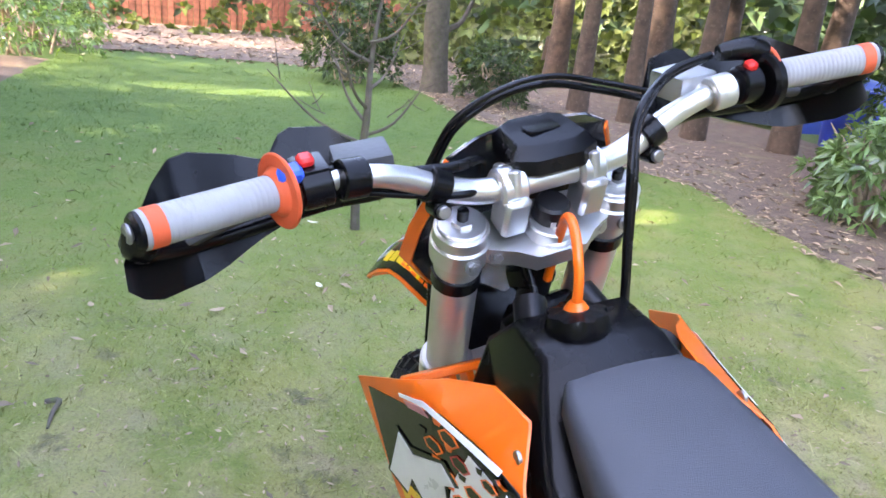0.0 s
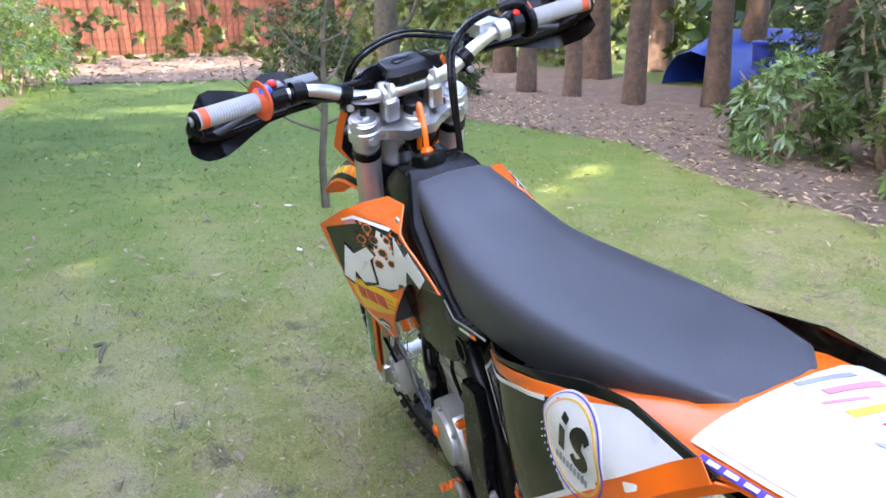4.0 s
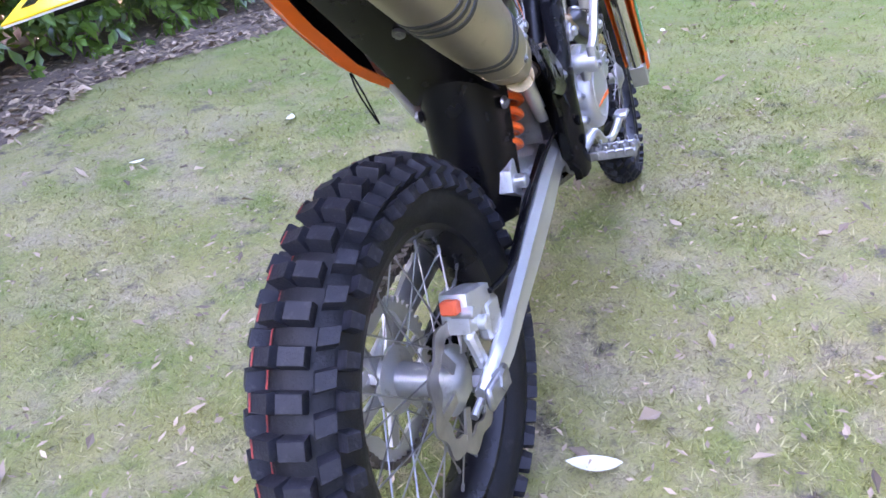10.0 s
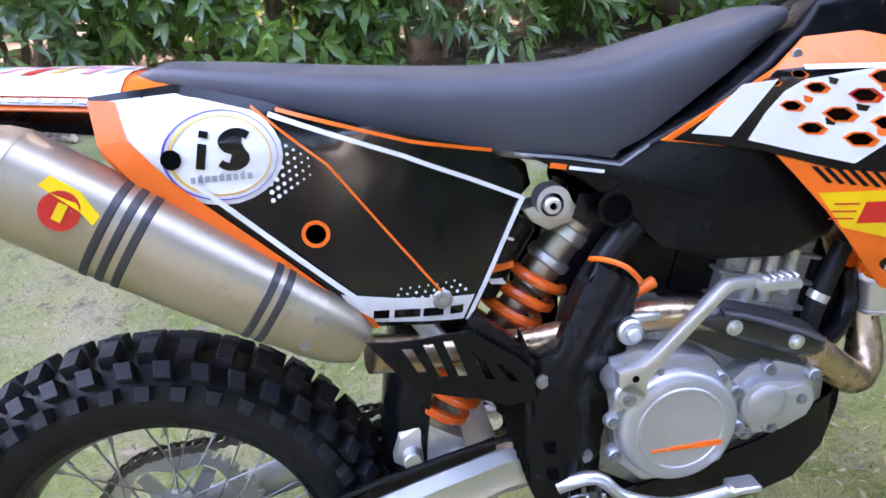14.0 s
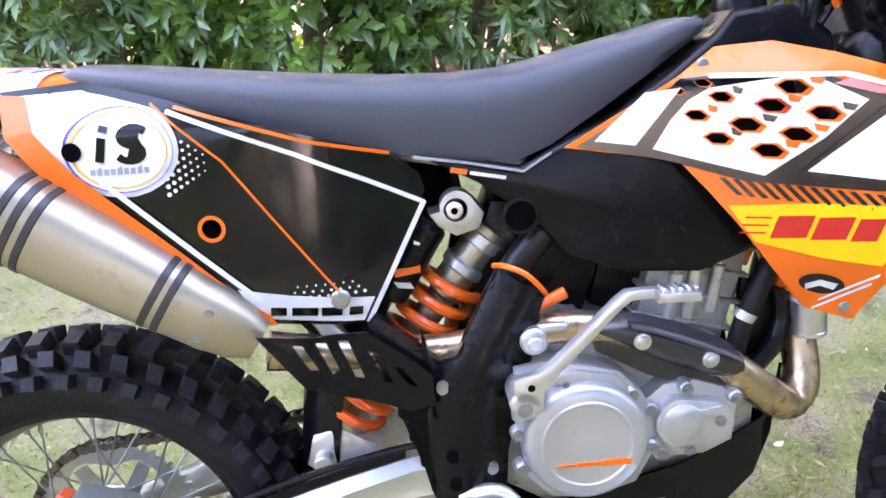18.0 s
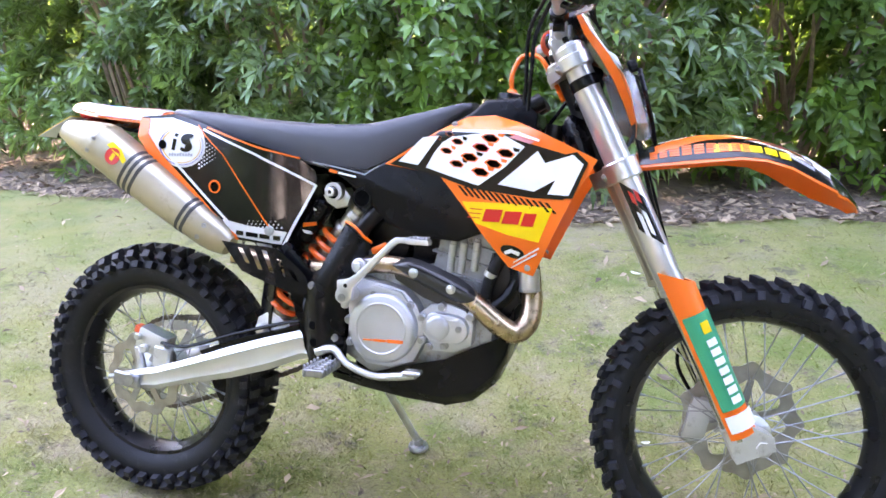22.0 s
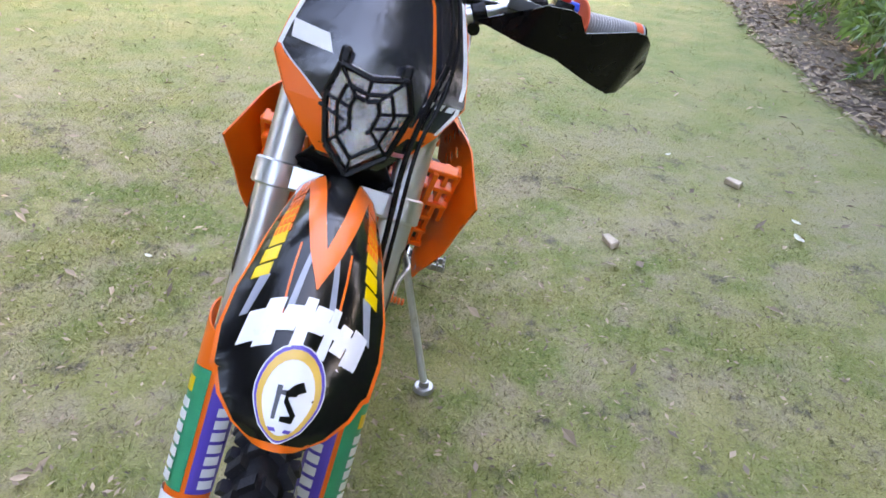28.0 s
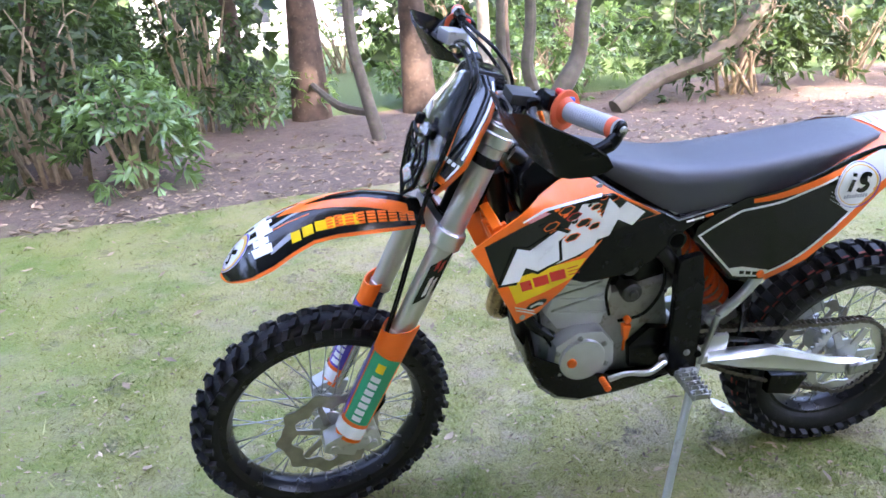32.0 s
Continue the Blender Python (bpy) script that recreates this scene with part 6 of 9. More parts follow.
AXB = Vector((-0.035, -0.15, 0.922))
AD = (AX1 - AXB).normalized()
AN = Vector((0.5, 0, 0.866))
AN = (AN - AD * AN.dot(AD)).normalized()
ASIDE = AD.cross(AN)


def mcentre(s):
    """The silencer's axis, which bends up towards the tip."""
    return AXB + (AD if s > 0.1 else Vector((0.945, 0, -0.33))) * (s - 0.1)


def muffler_ring(s, hh_, hw_, n=28, e=2.6):
    c = mcentre(s)
    out = []
    for i in range(n):
        a = 2 * math.pi * i / n
        ca, sa = math.cos(a), math.sin(a)
        out.append(c + AN * (hh_ * math.copysign(abs(ca) ** (2 / e), ca)) + ASIDE * (hw_ * math.copysign(abs(sa) ** (2 / e), sa)))
    return out


def muf(s):
    """Half height and half width of the silencer, s metres from its tip."""
    keys = ((0.0, 0.024, 0.026), (0.012, 0.028, 0.03), (0.045, 0.04, 0.04), (0.085, 0.051, 0.047), (0.11, 0.0535, 0.05), (0.2, 0.053, 0.05), (0.3, 0.05, 0.048), (0.4, 0.044, 0.043), (0.45, 0.04, 0.04), (0.485, 0.034, 0.034), (0.51, 0.024, 0.024))
    for (a, h0, w0), (b_, h1, w1) in zip(keys, keys[1:]):
        if s <= b_:
            f = (s - a) / (b_ - a)
            return h0 + (h1 - h0) * f, w0 + (w1 - w0) * f
    return keys[-1][1:]


bm = loft(bmesh.new(), [muffler_ring(s, *muf(s)) for s in (0.105, 0.11, 0.15, 0.2, 0.25, 0.3, 0.35, 0.4, 0.44, 0.45)])
muffler = part("silencer", bm, TITAN, bike, "titanium silencer with dark bands", 50)
bm = loft(bmesh.new(), [muffler_ring(s, h, w) for s, h, w in ((0.108, 0.0545, 0.051), (0.085, 0.0515, 0.0475), (0.045, 0.041, 0.041), (0.01, 0.029, 0.031), (0.0, 0.026, 0.028), (0.0, 0.021, 0.022), (0.05, 0.02, 0.02))], caps=False)
part("end_cap", bm, TITAN, muffler, "silver tapered end cap")
bm = loft(bmesh.new(), [muffler_ring(s, muf(s)[0] + 0.0008, muf(s)[1] + 0.0008) for s in (0.447, 0.455, 0.485, 0.51)])
part("inlet_cone", bm, TITAN, muffler, "welded inlet cone")
for s in (0.212, 0.228, 0.244, 0.385, 0.4):
    bm = loft(bmesh.new(), [muffler_ring(s + d, muf(s + d)[0] + o_, muf(s + d)[1] + o_) for d, o_ in ((-0.0045, 0), (-0.0035, 0.0012), (0.0035, 0.0012), (0.0045, 0))], caps=False)
    part("band", bm, DARKM, muffler, "dark grey band")
bolts(muffler, [mcentre(q) - Vector((0, muf(q)[1], 0)) * 0.97 + AN * muf(q)[0] * k * 0.5 for q, k in ((0.108, -0.6), (0.108, 0.6), (0.447, -0.8), (0.447, 0.8))], (0, -1, 0), None, 0.004, 0.002)


def on_muffler(poly):
    """An outline in metres along and across the silencer, laid on its outer side."""
    out = []
    sgn = 1 if ASIDE.y < 0 else -1
    bm_ = bmesh.new()
    for lift in (0.0008, 0.0018):
        row = []
        for s, k in poly:
            h, w = muf(s)
            f = min(abs(k) / h, 0.99)
            side = w * (1 - f ** 2.6) ** (1 / 2.6)
            row.append(bm_.verts.new(mcentre(s) + AN * k + ASIDE * (side + lift) * sgn))
        out.append(row)
    bm_.faces.new(out[1])
    bridge(bm_, out[0], out[1])
    return bm_


part("sticker", on_muffler([(0.172 + 0.019 * math.cos(a), 0.012 + 0.02 * math.sin(a)) for a in (2 * math.pi * i / 18 for i in range(18))]), RED, muffler, "red maker's sticker")
part("sticker", on_muffler([(0.168, 0.002), (0.177, 0.002), (0.177, 0.02), (0.168, 0.02)]), YELLOW, muffler, "small yellow bars of the sticker")
part("sticker", on_muffler([(0.145, 0.026), (0.15, 0.038), (0.18, 0.036), (0.206, 0.024), (0.204, 0.013), (0.188, 0.02)]), YELLOW, muffler, "yellow strip of the sticker")

# shock absorber
SA, SB = Vector((0.6, -0.045, 0.79)), Vector((0.352, -0.04, 0.487))
sd = (SB - SA).normalized()
bm = bmesh.new()
rod(bm, SA + sd * 0.01, SA + sd * 0.12, 0.026, n=20, bev=0.003)
rod(bm, SA + sd * 0.12, SA + sd * 0.27, 0.02, n=20, bev=0.003)
rod(bm, SA + sd * 0.27, SB, 0.01, n=12)
rod(bm, SB - sd * 0.06, SB - sd * 0.045, 0.034, n=20, bev=0.004)
shock = part("shock_absorber", bm, TITAN, bike, "rear shock absorber with an orange spring")
bm = bmesh.new()
d, u, v = frame_of(sd)
pts = []
for i in range(9 * 14 + 1):
    f = i / (9 * 14)
    a = 2 * math.pi * 9 * f
    pts.append(SA + sd * (0.088 + f * 0.25) + u * 0.039 * math.cos(a) + v * 0.039 * math.sin(a))
tube(bm, pts, 0.0074, n=8, smooth=1)
part("spring", bm, SPRING, shock, "orange coil spring")
for d0, d1 in ((0.022, 0.042), (0.066, 0.082)):
    bm = bmesh.new()
    rod(bm, SA + sd * d0, SA + sd * d1, 0.0305 if d0 > 0.05 else 0.028, n=24, bev=0.003)
    part("collar", bm, ALU, shock, "pale alloy collar")
bm = bmesh.new()
rod(bm, (0.513, -0.066, 0.8), (0.453, -0.066, 0.705), 0.024, n=18, bev=0.006)
rs_ = part("reservoir", bm, BLACKP, shock, "black gas reservoir")
bm = bmesh.new()
slab(bm, [(0.464, 0.747), (0.496, 0.75), (0.496, 0.742), (0.464, 0.737)], -0.0912, -0.085, 0)
part("sticker", bm, ORANGE, rs_, "orange sticker")
for poly in ([(0.462, 0.731), (0.482, 0.728), (0.486, 0.721), (0.467, 0.723)], [(0.49, 0.782), (0.498, 0.779), (0.497, 0.776), (0.49, 0.778)]):
    bm = bmesh.new()
    slab(bm, poly, -0.0908, -0.085, 0)
    part("sticker", bm, WHITE, rs_, "white sticker")
bm = bmesh.new()
slab(bm, [(0.51, 0.813), (0.535, 0.818), (0.565, 0.83), (0.58, 0.81), (0.572, 0.79), (0.544, 0.782), (0.522, 0.795)], -0.085, -0.04, 0.006)
annulus(bm, (0.543, -0.09, 0.82), lambda a: 0.021 + 0.003 * math.cos(a - 0.8), lambda a: 0.0145, -0.014, 0.014, 32)
tm = part("top_mount", bm, ALU, shock, "silver shock top mount")
bm = bmesh.new()
# the shaded gap round the bolt, filled with a black disc
rod(bm, (0.543, -0.085, 0.82), (0.543, -0.095, 0.82), 0.0145, n=24)
part("bush", bm, PIT, tm, "black disc for the shaded hole round the bolt")
bm = bmesh.new()
lathe(bm, (0.541, 0, 0.821), [(0.004, -0.113), (0.0045, -0.116), (0.0085, -0.116), (0.0105, -0.114), (0.0105, -0.09)], 24)
part("bolt", bm, ALUB, tm, "bright socket bolt")
bm = bmesh.new()
slab(bm, [(0.335, 0.51), (0.37, 0.53), (0.42, 0.5), (0.43, 0.465), (0.36, 0.45), (0.325, 0.475)], -0.075, 0.0, 0.006)
rod(bm, (0.35, -0.095, 0.485), (0.35, -0.07, 0.485), 0.013, n=16, bev=0.002)
part("lower_mount", bm, ALU, shock, "silver shock lower mount")

# air box and inner mudguard
bm = bmesh.new()
slab(bm, [(0.1, 0.925), (0.2, 0.83), (0.3, 0.725), (0.37, 0.64), (0.44, 0.66), (0.47, 0.73), (0.49, 0.86), (0.42, 0.905), (0.2, 0.955)], -0.082, 0.088, 0.012)
part("air_box", bm, BLACKP, bike, "black plastic air box")
secs = []
for x, z, w in ((0.312, 0.42, 0.06), (0.314, 0.45, 0.07), (0.318, 0.5, 0.074), (0.325, 0.55, 0.076), (0.333, 0.6, 0.078), (0.342, 0.65, 0.08), (0.345, 0.7, 0.08)):
    secs.append([(x + (0.055 * abs(k) ** 3.2), w * k, z) for k in (-1, -0.93, -0.82, -0.6, -0.3, 0, 0.3, 0.6, 0.82, 0.93, 1)])
bm = loft(bmesh.new(), secs, closed=False)
thicken(bm, 0.005)
mg = part("inner_mudguard", bm, BLACKP, bike, "black plastic inner mudguard", 60)
bolts(mg, [(0.372, 0.083, 0.62), (0.378, 0.09, 0.715)], (0, 1, 0), None, 0.007)
bolts(mg, [(0.37, -0.083, 0.62)], (0, -1, 0), None, 0.007)
bolts(mg, [(0.235, 0.0, 0.785)], (-0.7, 0, -0.7), None, 0.007)


# seat
secs = []
for x, zt, zb, w in ((0.085, 1.004, 0.998, 0.045), (0.11, 1.012, 0.99, 0.066), (0.173, 1.007, 0.968, 0.084), (0.27, 0.996, 0.937, 0.1), (0.37, 0.986, 0.91, 0.108), (0.46, 0.979, 0.893, 0.11), (0.55, 0.976, 0.88, 0.108), (0.615, 0.979, 0.872, 0.104), (0.66, 0.987, 0.889, 0.1), (0.72, 1.001, 0.925, 0.092), (0.78, 1.014, 0.963, 0.084), (0.83, 1.026, 0.996, 0.075), (0.852, 1.026, 1.008, 0.062)):
    h = zt - zb
    half = [(w * 0.96, zb), (w, zb + h * 0.3), (w * 0.985, zb + h * 0.62), (w * 0.93, zb + h * 0.86), (w * 0.8, zt - h * 0.02 - 0.002), (w * 0.45, zt)]
    secs.append([(x, y, z) for y, z in half] + [(x, 0, zt + 0.001)] + [(x, -y, z) for y, z in half[::-1]] + [(x, 0, zb)])
bm = loft(bmesh.new(), secs)
part("seat", bm, SEATM, bike, "long flat black vinyl seat", 60)

# fuel tank
bm = bmesh.new()
slab(bm, [(0.494, 0.892), (0.56, 0.88), (0.622, 0.867), (0.66, 0.887), (0.73, 0.918), (0.8, 0.965), (0.86, 1.005), (0.885, 1.03), (0.96, 1.035), (1.0, 1.0), (1.0, 0.93), (0.94, 0.8), (0.9, 0.745), (0.84, 0.722), (0.75, 0.728), (0.675, 0.755), (0.62, 0.815), (0.57, 0.852)], -0.112, 0.112, 0.009)
for v in bm.verts:
    f = smooth01(0.94, 1.04, v.co.z)
    v.co.y *= 1 - 0.42 * f
tank = part("fuel_tank", bm, BLACKP, bike, "black plastic fuel tank", 60)
bm = bmesh.new()
n = 60
rows = []
for r, z in ((0.034, 1.015), (0.0345, 1.034), (0.03, 1.048), (0.013, 1.052), (0.0, 1.052)):
    rows.append([bm.verts.new((0.928 + (r * (1 + 0.09 * math.cos(8 * a) * (z > 1.04))) * math.cos(a), r * (1 + 0.09 * math.cos(8 * a) * (z > 1.04)) * math.sin(a) + 0.01, z - 0.12 * (r * math.cos(a)))) for a in (2 * math.pi * i / n for i in range(n))])
for a, b_ in zip(rows, rows[1:]):
    bridge(bm, a, b_)
bmesh.ops.remove_doubles(bm, verts=bm.verts, dist=1e-5)
cap = part("fuel_cap", bm, BLACKP, bike, "black scalloped fuel cap")
bm = bmesh.new()
rod(bm, (0.928, 0.01, 1.047), (0.928, 0.01, 1.06), 0.014, 0.01, n=16, bev=0.003)
tube(bm, [(0.928, 0.01, 1.055), (0.927, 0.008, 1.09), (0.948, 0.002, 1.128), (0.985, -0.008, 1.128), (1.015, -0.012, 1.09), (1.045, -0.012, 1.03)], 0.0055, n=9)
part("breather_hose", bm, ORANGE, cap, "orange breather hose")
for s in (1, -1):
    bm = bmesh.new()
    for x, z in ((0.619, 0.81),):
        annulus(bm, (x, s * 0.112, z), lambda a: 0.0225, lambda a: 0.018, -0.003, 0.002, 28)
    part("screw_well", bm, BLACKP, tank)
    bm = bmesh.new()
    # the well is not cut; black gives its depth
    rod(bm, (0.619, s * 0.108, 0.81), (0.619, s * 0.1125, 0.81), 0.0185, n=24)
    rod(bm, (0.614, s * 0.1125, 0.814), (0.614, s * 0.1135, 0.814), 0.006, n=12)
    part("screw_hole", bm, PIT, tank, "black disc for the shade in the screw hole")
    bm = bmesh.new()
    for k, (a, b_) in enumerate((((0.497, 0.886), (0.56, 0.875)), ((0.56, 0.875), (0.624, 0.861)), ((0.624, 0.861), (0.658, 0.881)))):
        slab(bm, [a, b_, (b_[0], b_[1] + 0.003), (a[0], a[1] + 0.003)], s * 0.1115, s * 0.1132, 0)
    part("piping", bm, GREYD, tank, "thin grey edge line")
    bm = bmesh.new()
    slab(bm, [(0.538, 0.867), (0.557, 0.863), (0.559, 0.869), (0.54, 0.873)], s * 0.1115, s * 0.1135, 0)
    part("badge", bm, ORANGE, tank, "small orange badge")
    bm = bmesh.new()
    slab(bm, [(0.561, 0.863), (0.603, 0.8545), (0.604, 0.8585), (0.562, 0.867)], s * 0.1115, s * 0.1135, 0)
    part("badge", bm, WHITE, tank, "small white badge")

# radiator shrouds
SH = [(0.672, 0.887), (0.76, 0.938), (0.852, 0.99), (0.914, 0.993), (0.97, 0.977), (1.03, 0.952), (1.135, 0.902), (1.085, 0.818), (1.048, 0.74), (1.012, 0.663), (0.958, 0.678), (0.91, 0.735), (0.868, 0.79), (0.832, 0.832), (0.8, 0.867), (0.74, 0.876)]
HOLES = ((0.796, 0.945, 0.5), (0.824, 0.952, 0.5), (0.916, 0.943, 0.9), (0.843, 0.936, 0.65), (0.896, 0.924, 0.85), (0.95, 0.913, 0.9), (0.818, 0.917, 0.65), (0.871, 0.904, 0.9), (0.924, 0.891, 0.9), (0.842, 0.89, 0.75), (0.896, 0.874, 0.9))


def diamond(x, z, k=1.0):
    return [(x + a * k, z + b_ * k) for a, b_ in ((-0.019, 0.003), (-0.01, 0.0085), (0.006, 0.0075), (0.018, -0.002), (0.012, -0.0085), (-0.007, -0.007))]


def shroud_y(s, lift=0.0):
    def f(x, z):
        y = 0.104 + 0.098 * max(0.0, (x - 0.67) / 0.465) ** 1.35 + 0.008 * smooth01(0.66, 0.8, z) - 0.05 * smooth01(0.95, 1.0, z) * (1 - 0.4 * smooth01(0.95, 1.1, x)) - 0.02 * smooth01(0.76, 0.66, z)
        return s * (y + lift)
    return f


def decal(name, poly, s, mat, parent, surf, lift, label="", step=0.03, holes=()):
    return part(name, sheet(poly, surf(s, lift), 0.0007, step, holes), mat, parent, label)


def inset(poly, k):
    cx, cz = sum(p[0] for p in poly) / len(poly), sum(p[1] for p in poly) / len(poly)
    out = []
    for x, z in poly:
        d = math.hypot(x - cx, z - cz)
        out.append((x + (cx - x) / d * k, z + (cz - z) / d * k))
    return out


for s in (1, -1):
    sh = part("radiator_shroud", sheet(SH, shroud_y(s), 0.003, 0.025, [diamond(x, z, k) for x, z, k in HOLES]), ORANGE, bike, "orange radiator shroud with diamond vents")
    # black ground with the pale field round the vents
    decal("decal", [(0.685, 0.887), (0.765, 0.935), (0.8, 0.958), (0.863, 0.961), (0.94, 0.958), (1.008, 0.93), (1.105, 0.903), (1.072, 0.824 - 0.02 * (s > 0)), (1.007, 0.825 - 0.02 * (s > 0)), (0.873, 0.84 - 0.02 * (s > 0)), (0.785, 0.868)], s, GLOSSB, sh, shroud_y, 0.0032, "black decal", 0.03, [diamond(x, z, k * 1.14) for x, z, k in HOLES])
    field = [(0.771, 0.881), (0.79, 0.913), (0.808, 0.934), (0.83, 0.9465), (0.93, 0.957), (0.99, 0.926), (0.95, 0.886), (0.892, 0.846), (0.838, 0.861)]
    if s < 0:
        decal("decal", [(0.706, 0.893), (0.762, 0.945), (0.8, 0.948), (0.752, 0.886)], s, WHITE, sh, shroud_y, 0.0042, "white slanted block")
        front = [(0.935, 0.85), (1.017, 0.918), (1.032, 0.894), (1.088, 0.911), (1.109, 0.893), (1.082, 0.832), (1.04, 0.834), (1.055, 0.862), (1.012, 0.838), (1.016, 0.864), (0.975, 0.845)]
    else:
        front = [(1.065, 0.802), (1.03, 0.88), (1.0, 0.868), (1.012, 0.838), (0.934, 0.9), (0.909, 0.887), (0.962, 0.854), (0.925, 0.826), (0.978, 0.812), (1.008, 0.829), (1.022, 0.798)]
        field = [(0.94, 0.815), (0.915, 0.888), (0.878, 0.948), (0.838, 0.945), (0.818, 0.88), (0.838, 0.84), (0.88, 0.825)]
        decal("decal", [(0.842, 0.853), (0.812, 0.951), (0.783, 0.92), (0.766, 0.934), (0.716, 0.9), (0.745, 0.872), (0.785, 0.894), (0.802, 0.858)], s, WHITE, sh, shroud_y, 0.0052, "white slanted block")
    decal("decal", field, s, WHITE, sh, shroud_y, 0.0042, "white field round the vents", 0.03, [diamond(x, z, k * 1.22) for x, z, k in HOLES[2:]] if s < 0 else [])
    for x, z, k in HOLES[2:]:
        decal("vent_rim", diamond(x, z, k * 1.25), s, ORANGE if (x, z) != (0.896, 0.924) else RED, sh, shroud_y, 0.0048, "", 0.03, [diamond(x, z, k * 1.02)])
        # left field is uncut: black decals give the vents' dark insides
        if s > 0:
            decal("vent_shade", diamond(x, z, k * 1.02), s, GLOSSB, sh, shroud_y, 0.0046)
    # ragged orange and black chips between the vents
    for n_, (x, z, k) in enumerate(HOLES[2:]):
        decal("chip", [(x + 0.016 * k, z + 0.012), (x + 0.034 * k, z + 0.008), (x + 0.03 * k, z + 0.002), (x + 0.019 * k, z + 0.004)], s, GLOSSB if n_ % 2 else ORANGE, sh, shroud_y, 0.0046)
    decal("decal", inset(front, -0.009), s, GLOSSB, sh, shroud_y, 0.005, "black outline")
    decal("decal", front, s, WHITE, sh, shroud_y, 0.006, "white angular logo shape")
    for poly in ([(0.83, 0.962), (0.97, 0.957), (1.02, 0.94), (1.018, 0.936), (0.965, 0.952), (0.83, 0.957)], [(0.955, 0.945), (1.0, 0.932), (1.01, 0.936), (0.97, 0.95)]):
        decal("line", poly, s, WHITE if len(poly) > 4 else PINK, sh, shroud_y, 0.005)
    decal("decal", [(0.856, 0.812), (0.96, 0.812), (1.052, 0.806), (1.024, 0.736), (0.96, 0.747), (0.887, 0.768)], s, YELLOW, sh, shroud_y, 0.0034, "yellow sponsor band")
    for k, (x, w) in enumerate(((0.906, 0.038), (0.949, 0.036), (0.99, 0.026))):
        z = 0.786 - 0.06 * (x - 0.9)
        decal("lettering_bar", [(x - 0.004, z - 0.013), (x + w - 0.004, z - 0.013), (x + w + 0.004, z + 0.013), (x + 0.004, z + 0.013)], s, RED, sh, shroud_y, 0.0044)
    for dz in (-0.009, 0.0, 0.009):
        decal("line", [(0.872 + 0.3 * dz, 0.788 + dz), (0.9 + 0.3 * dz, 0.787 + dz), (0.9 + 0.3 * dz, 0.789 + dz), (0.872 + 0.3 * dz, 0.79 + dz)], s, RED, sh, shroud_y, 0.0044)
    for k in range(15):
        x = 0.845 + 0.0135 * k
        decal("stripe", [(x, 0.845 - 0.002 * k), (x + 0.006, 0.845 - 0.002 * k), (x + 0.026, 0.824 - 0.002 * k), (x + 0.02, 0.824 - 0.002 * k)], s, GLOSSB, sh, shroud_y, 0.0034)
    decal("badge", disc_poly(0.968, 0.712, 0.026, 20, 0.013, -0.25), s, GLOSSB, sh, shroud_y, 0.0034, "small oval badge")
    decal("badge", [(0.95, 0.712), (0.965, 0.718), (0.985, 0.712), (0.982, 0.704), (0.966, 0.71), (0.952, 0.705)], s, WHITE, sh, shroud_y, 0.0042)
    for x0, z0 in ((0.99, 0.70), (0.985, 0.688)):
        decal("line", [(x0 - 0.02, z0 - 0.012), (x0 + 0.035, z0 + 0.022), (x0 + 0.035, z0 + 0.026), (x0 - 0.02, z0 - 0.009)], s, WHITE, sh, shroud_y, 0.0036)
    for x, z in ((0.83, 0.972), (1.0, 0.68)):
        y = shroud_y(s, 0.003)(x, z)
        bm = bmesh.new()
        rod(bm, (x, y - s * 0.002, z), (x, y + s * 0.003, z), 0.007, n=16, bev=0.001)
        part("screw", bm, STEEL, sh, "small steel screw")
    # radiator behind it and its orange louvre
    bm = bmesh.new()
    box(bm, (0.985, s * 0.1, 0.81), (0.03, 0.075, 0.2), (0, 14, 0), 0.005)
    rod(bm, (0.975, s * 0.113, 0.93), (0.965, s * 0.113, 0.965), 0.026, n=18, bev=0.003) if s < 0 else None
    rad = part("radiator", bm, DARKM, bike, "dark finned radiator")
    bm = bmesh.new()
    for k in range(6):
        box(bm, (1.024 - 0.004 * abs(k - 2) + 0.012 * (k > 4), s * (0.058 + 0.0215 * k), 0.825 + 0.035 * (k > 4) - 0.025 * (k < 4)), (0.026, 0.0095, 0.215 - 0.08 * (k > 4) + 0.05 * (k < 4)), (0, 24, s * 10), 0.0015)
    for k in range(6):
        box(bm, (1.024 + 0.0174 * (k - 2.5), s * (0.101 + 0.011 * (k > 2)), 0.825 + 0.039 * (k - 2.5)), (0.022, 0.094 + 0.022 * (k > 2), 0.011), (0, 24, 0), 0.002)
    part("louvre", bm, ORANGE, rad, "orange radiator louvre")

# side panels
SP = [(0.052, 0.988), (0.062, 0.94), (0.1, 0.885), (0.198, 0.795), (0.306, 0.706), (0.426, 0.692), (0.47, 0.775), (0.508, 0.848), (0.502, 0.868), (0.465, 0.897), (0.33, 0.938), (0.213, 0.975), (0.14, 0.994)]


SPL = [(0.03, 0.998), (0.06, 0.972), (0.14, 0.902), (0.21, 0.835), (0.3, 0.752), (0.345, 0.717), (0.39, 0.688), (0.455, 0.684), (0.566, 0.8), (0.56, 0.832), (0.51, 0.87), (0.465, 0.903), (0.33, 0.946), (0.213, 0.983), (0.14, 1.0)]


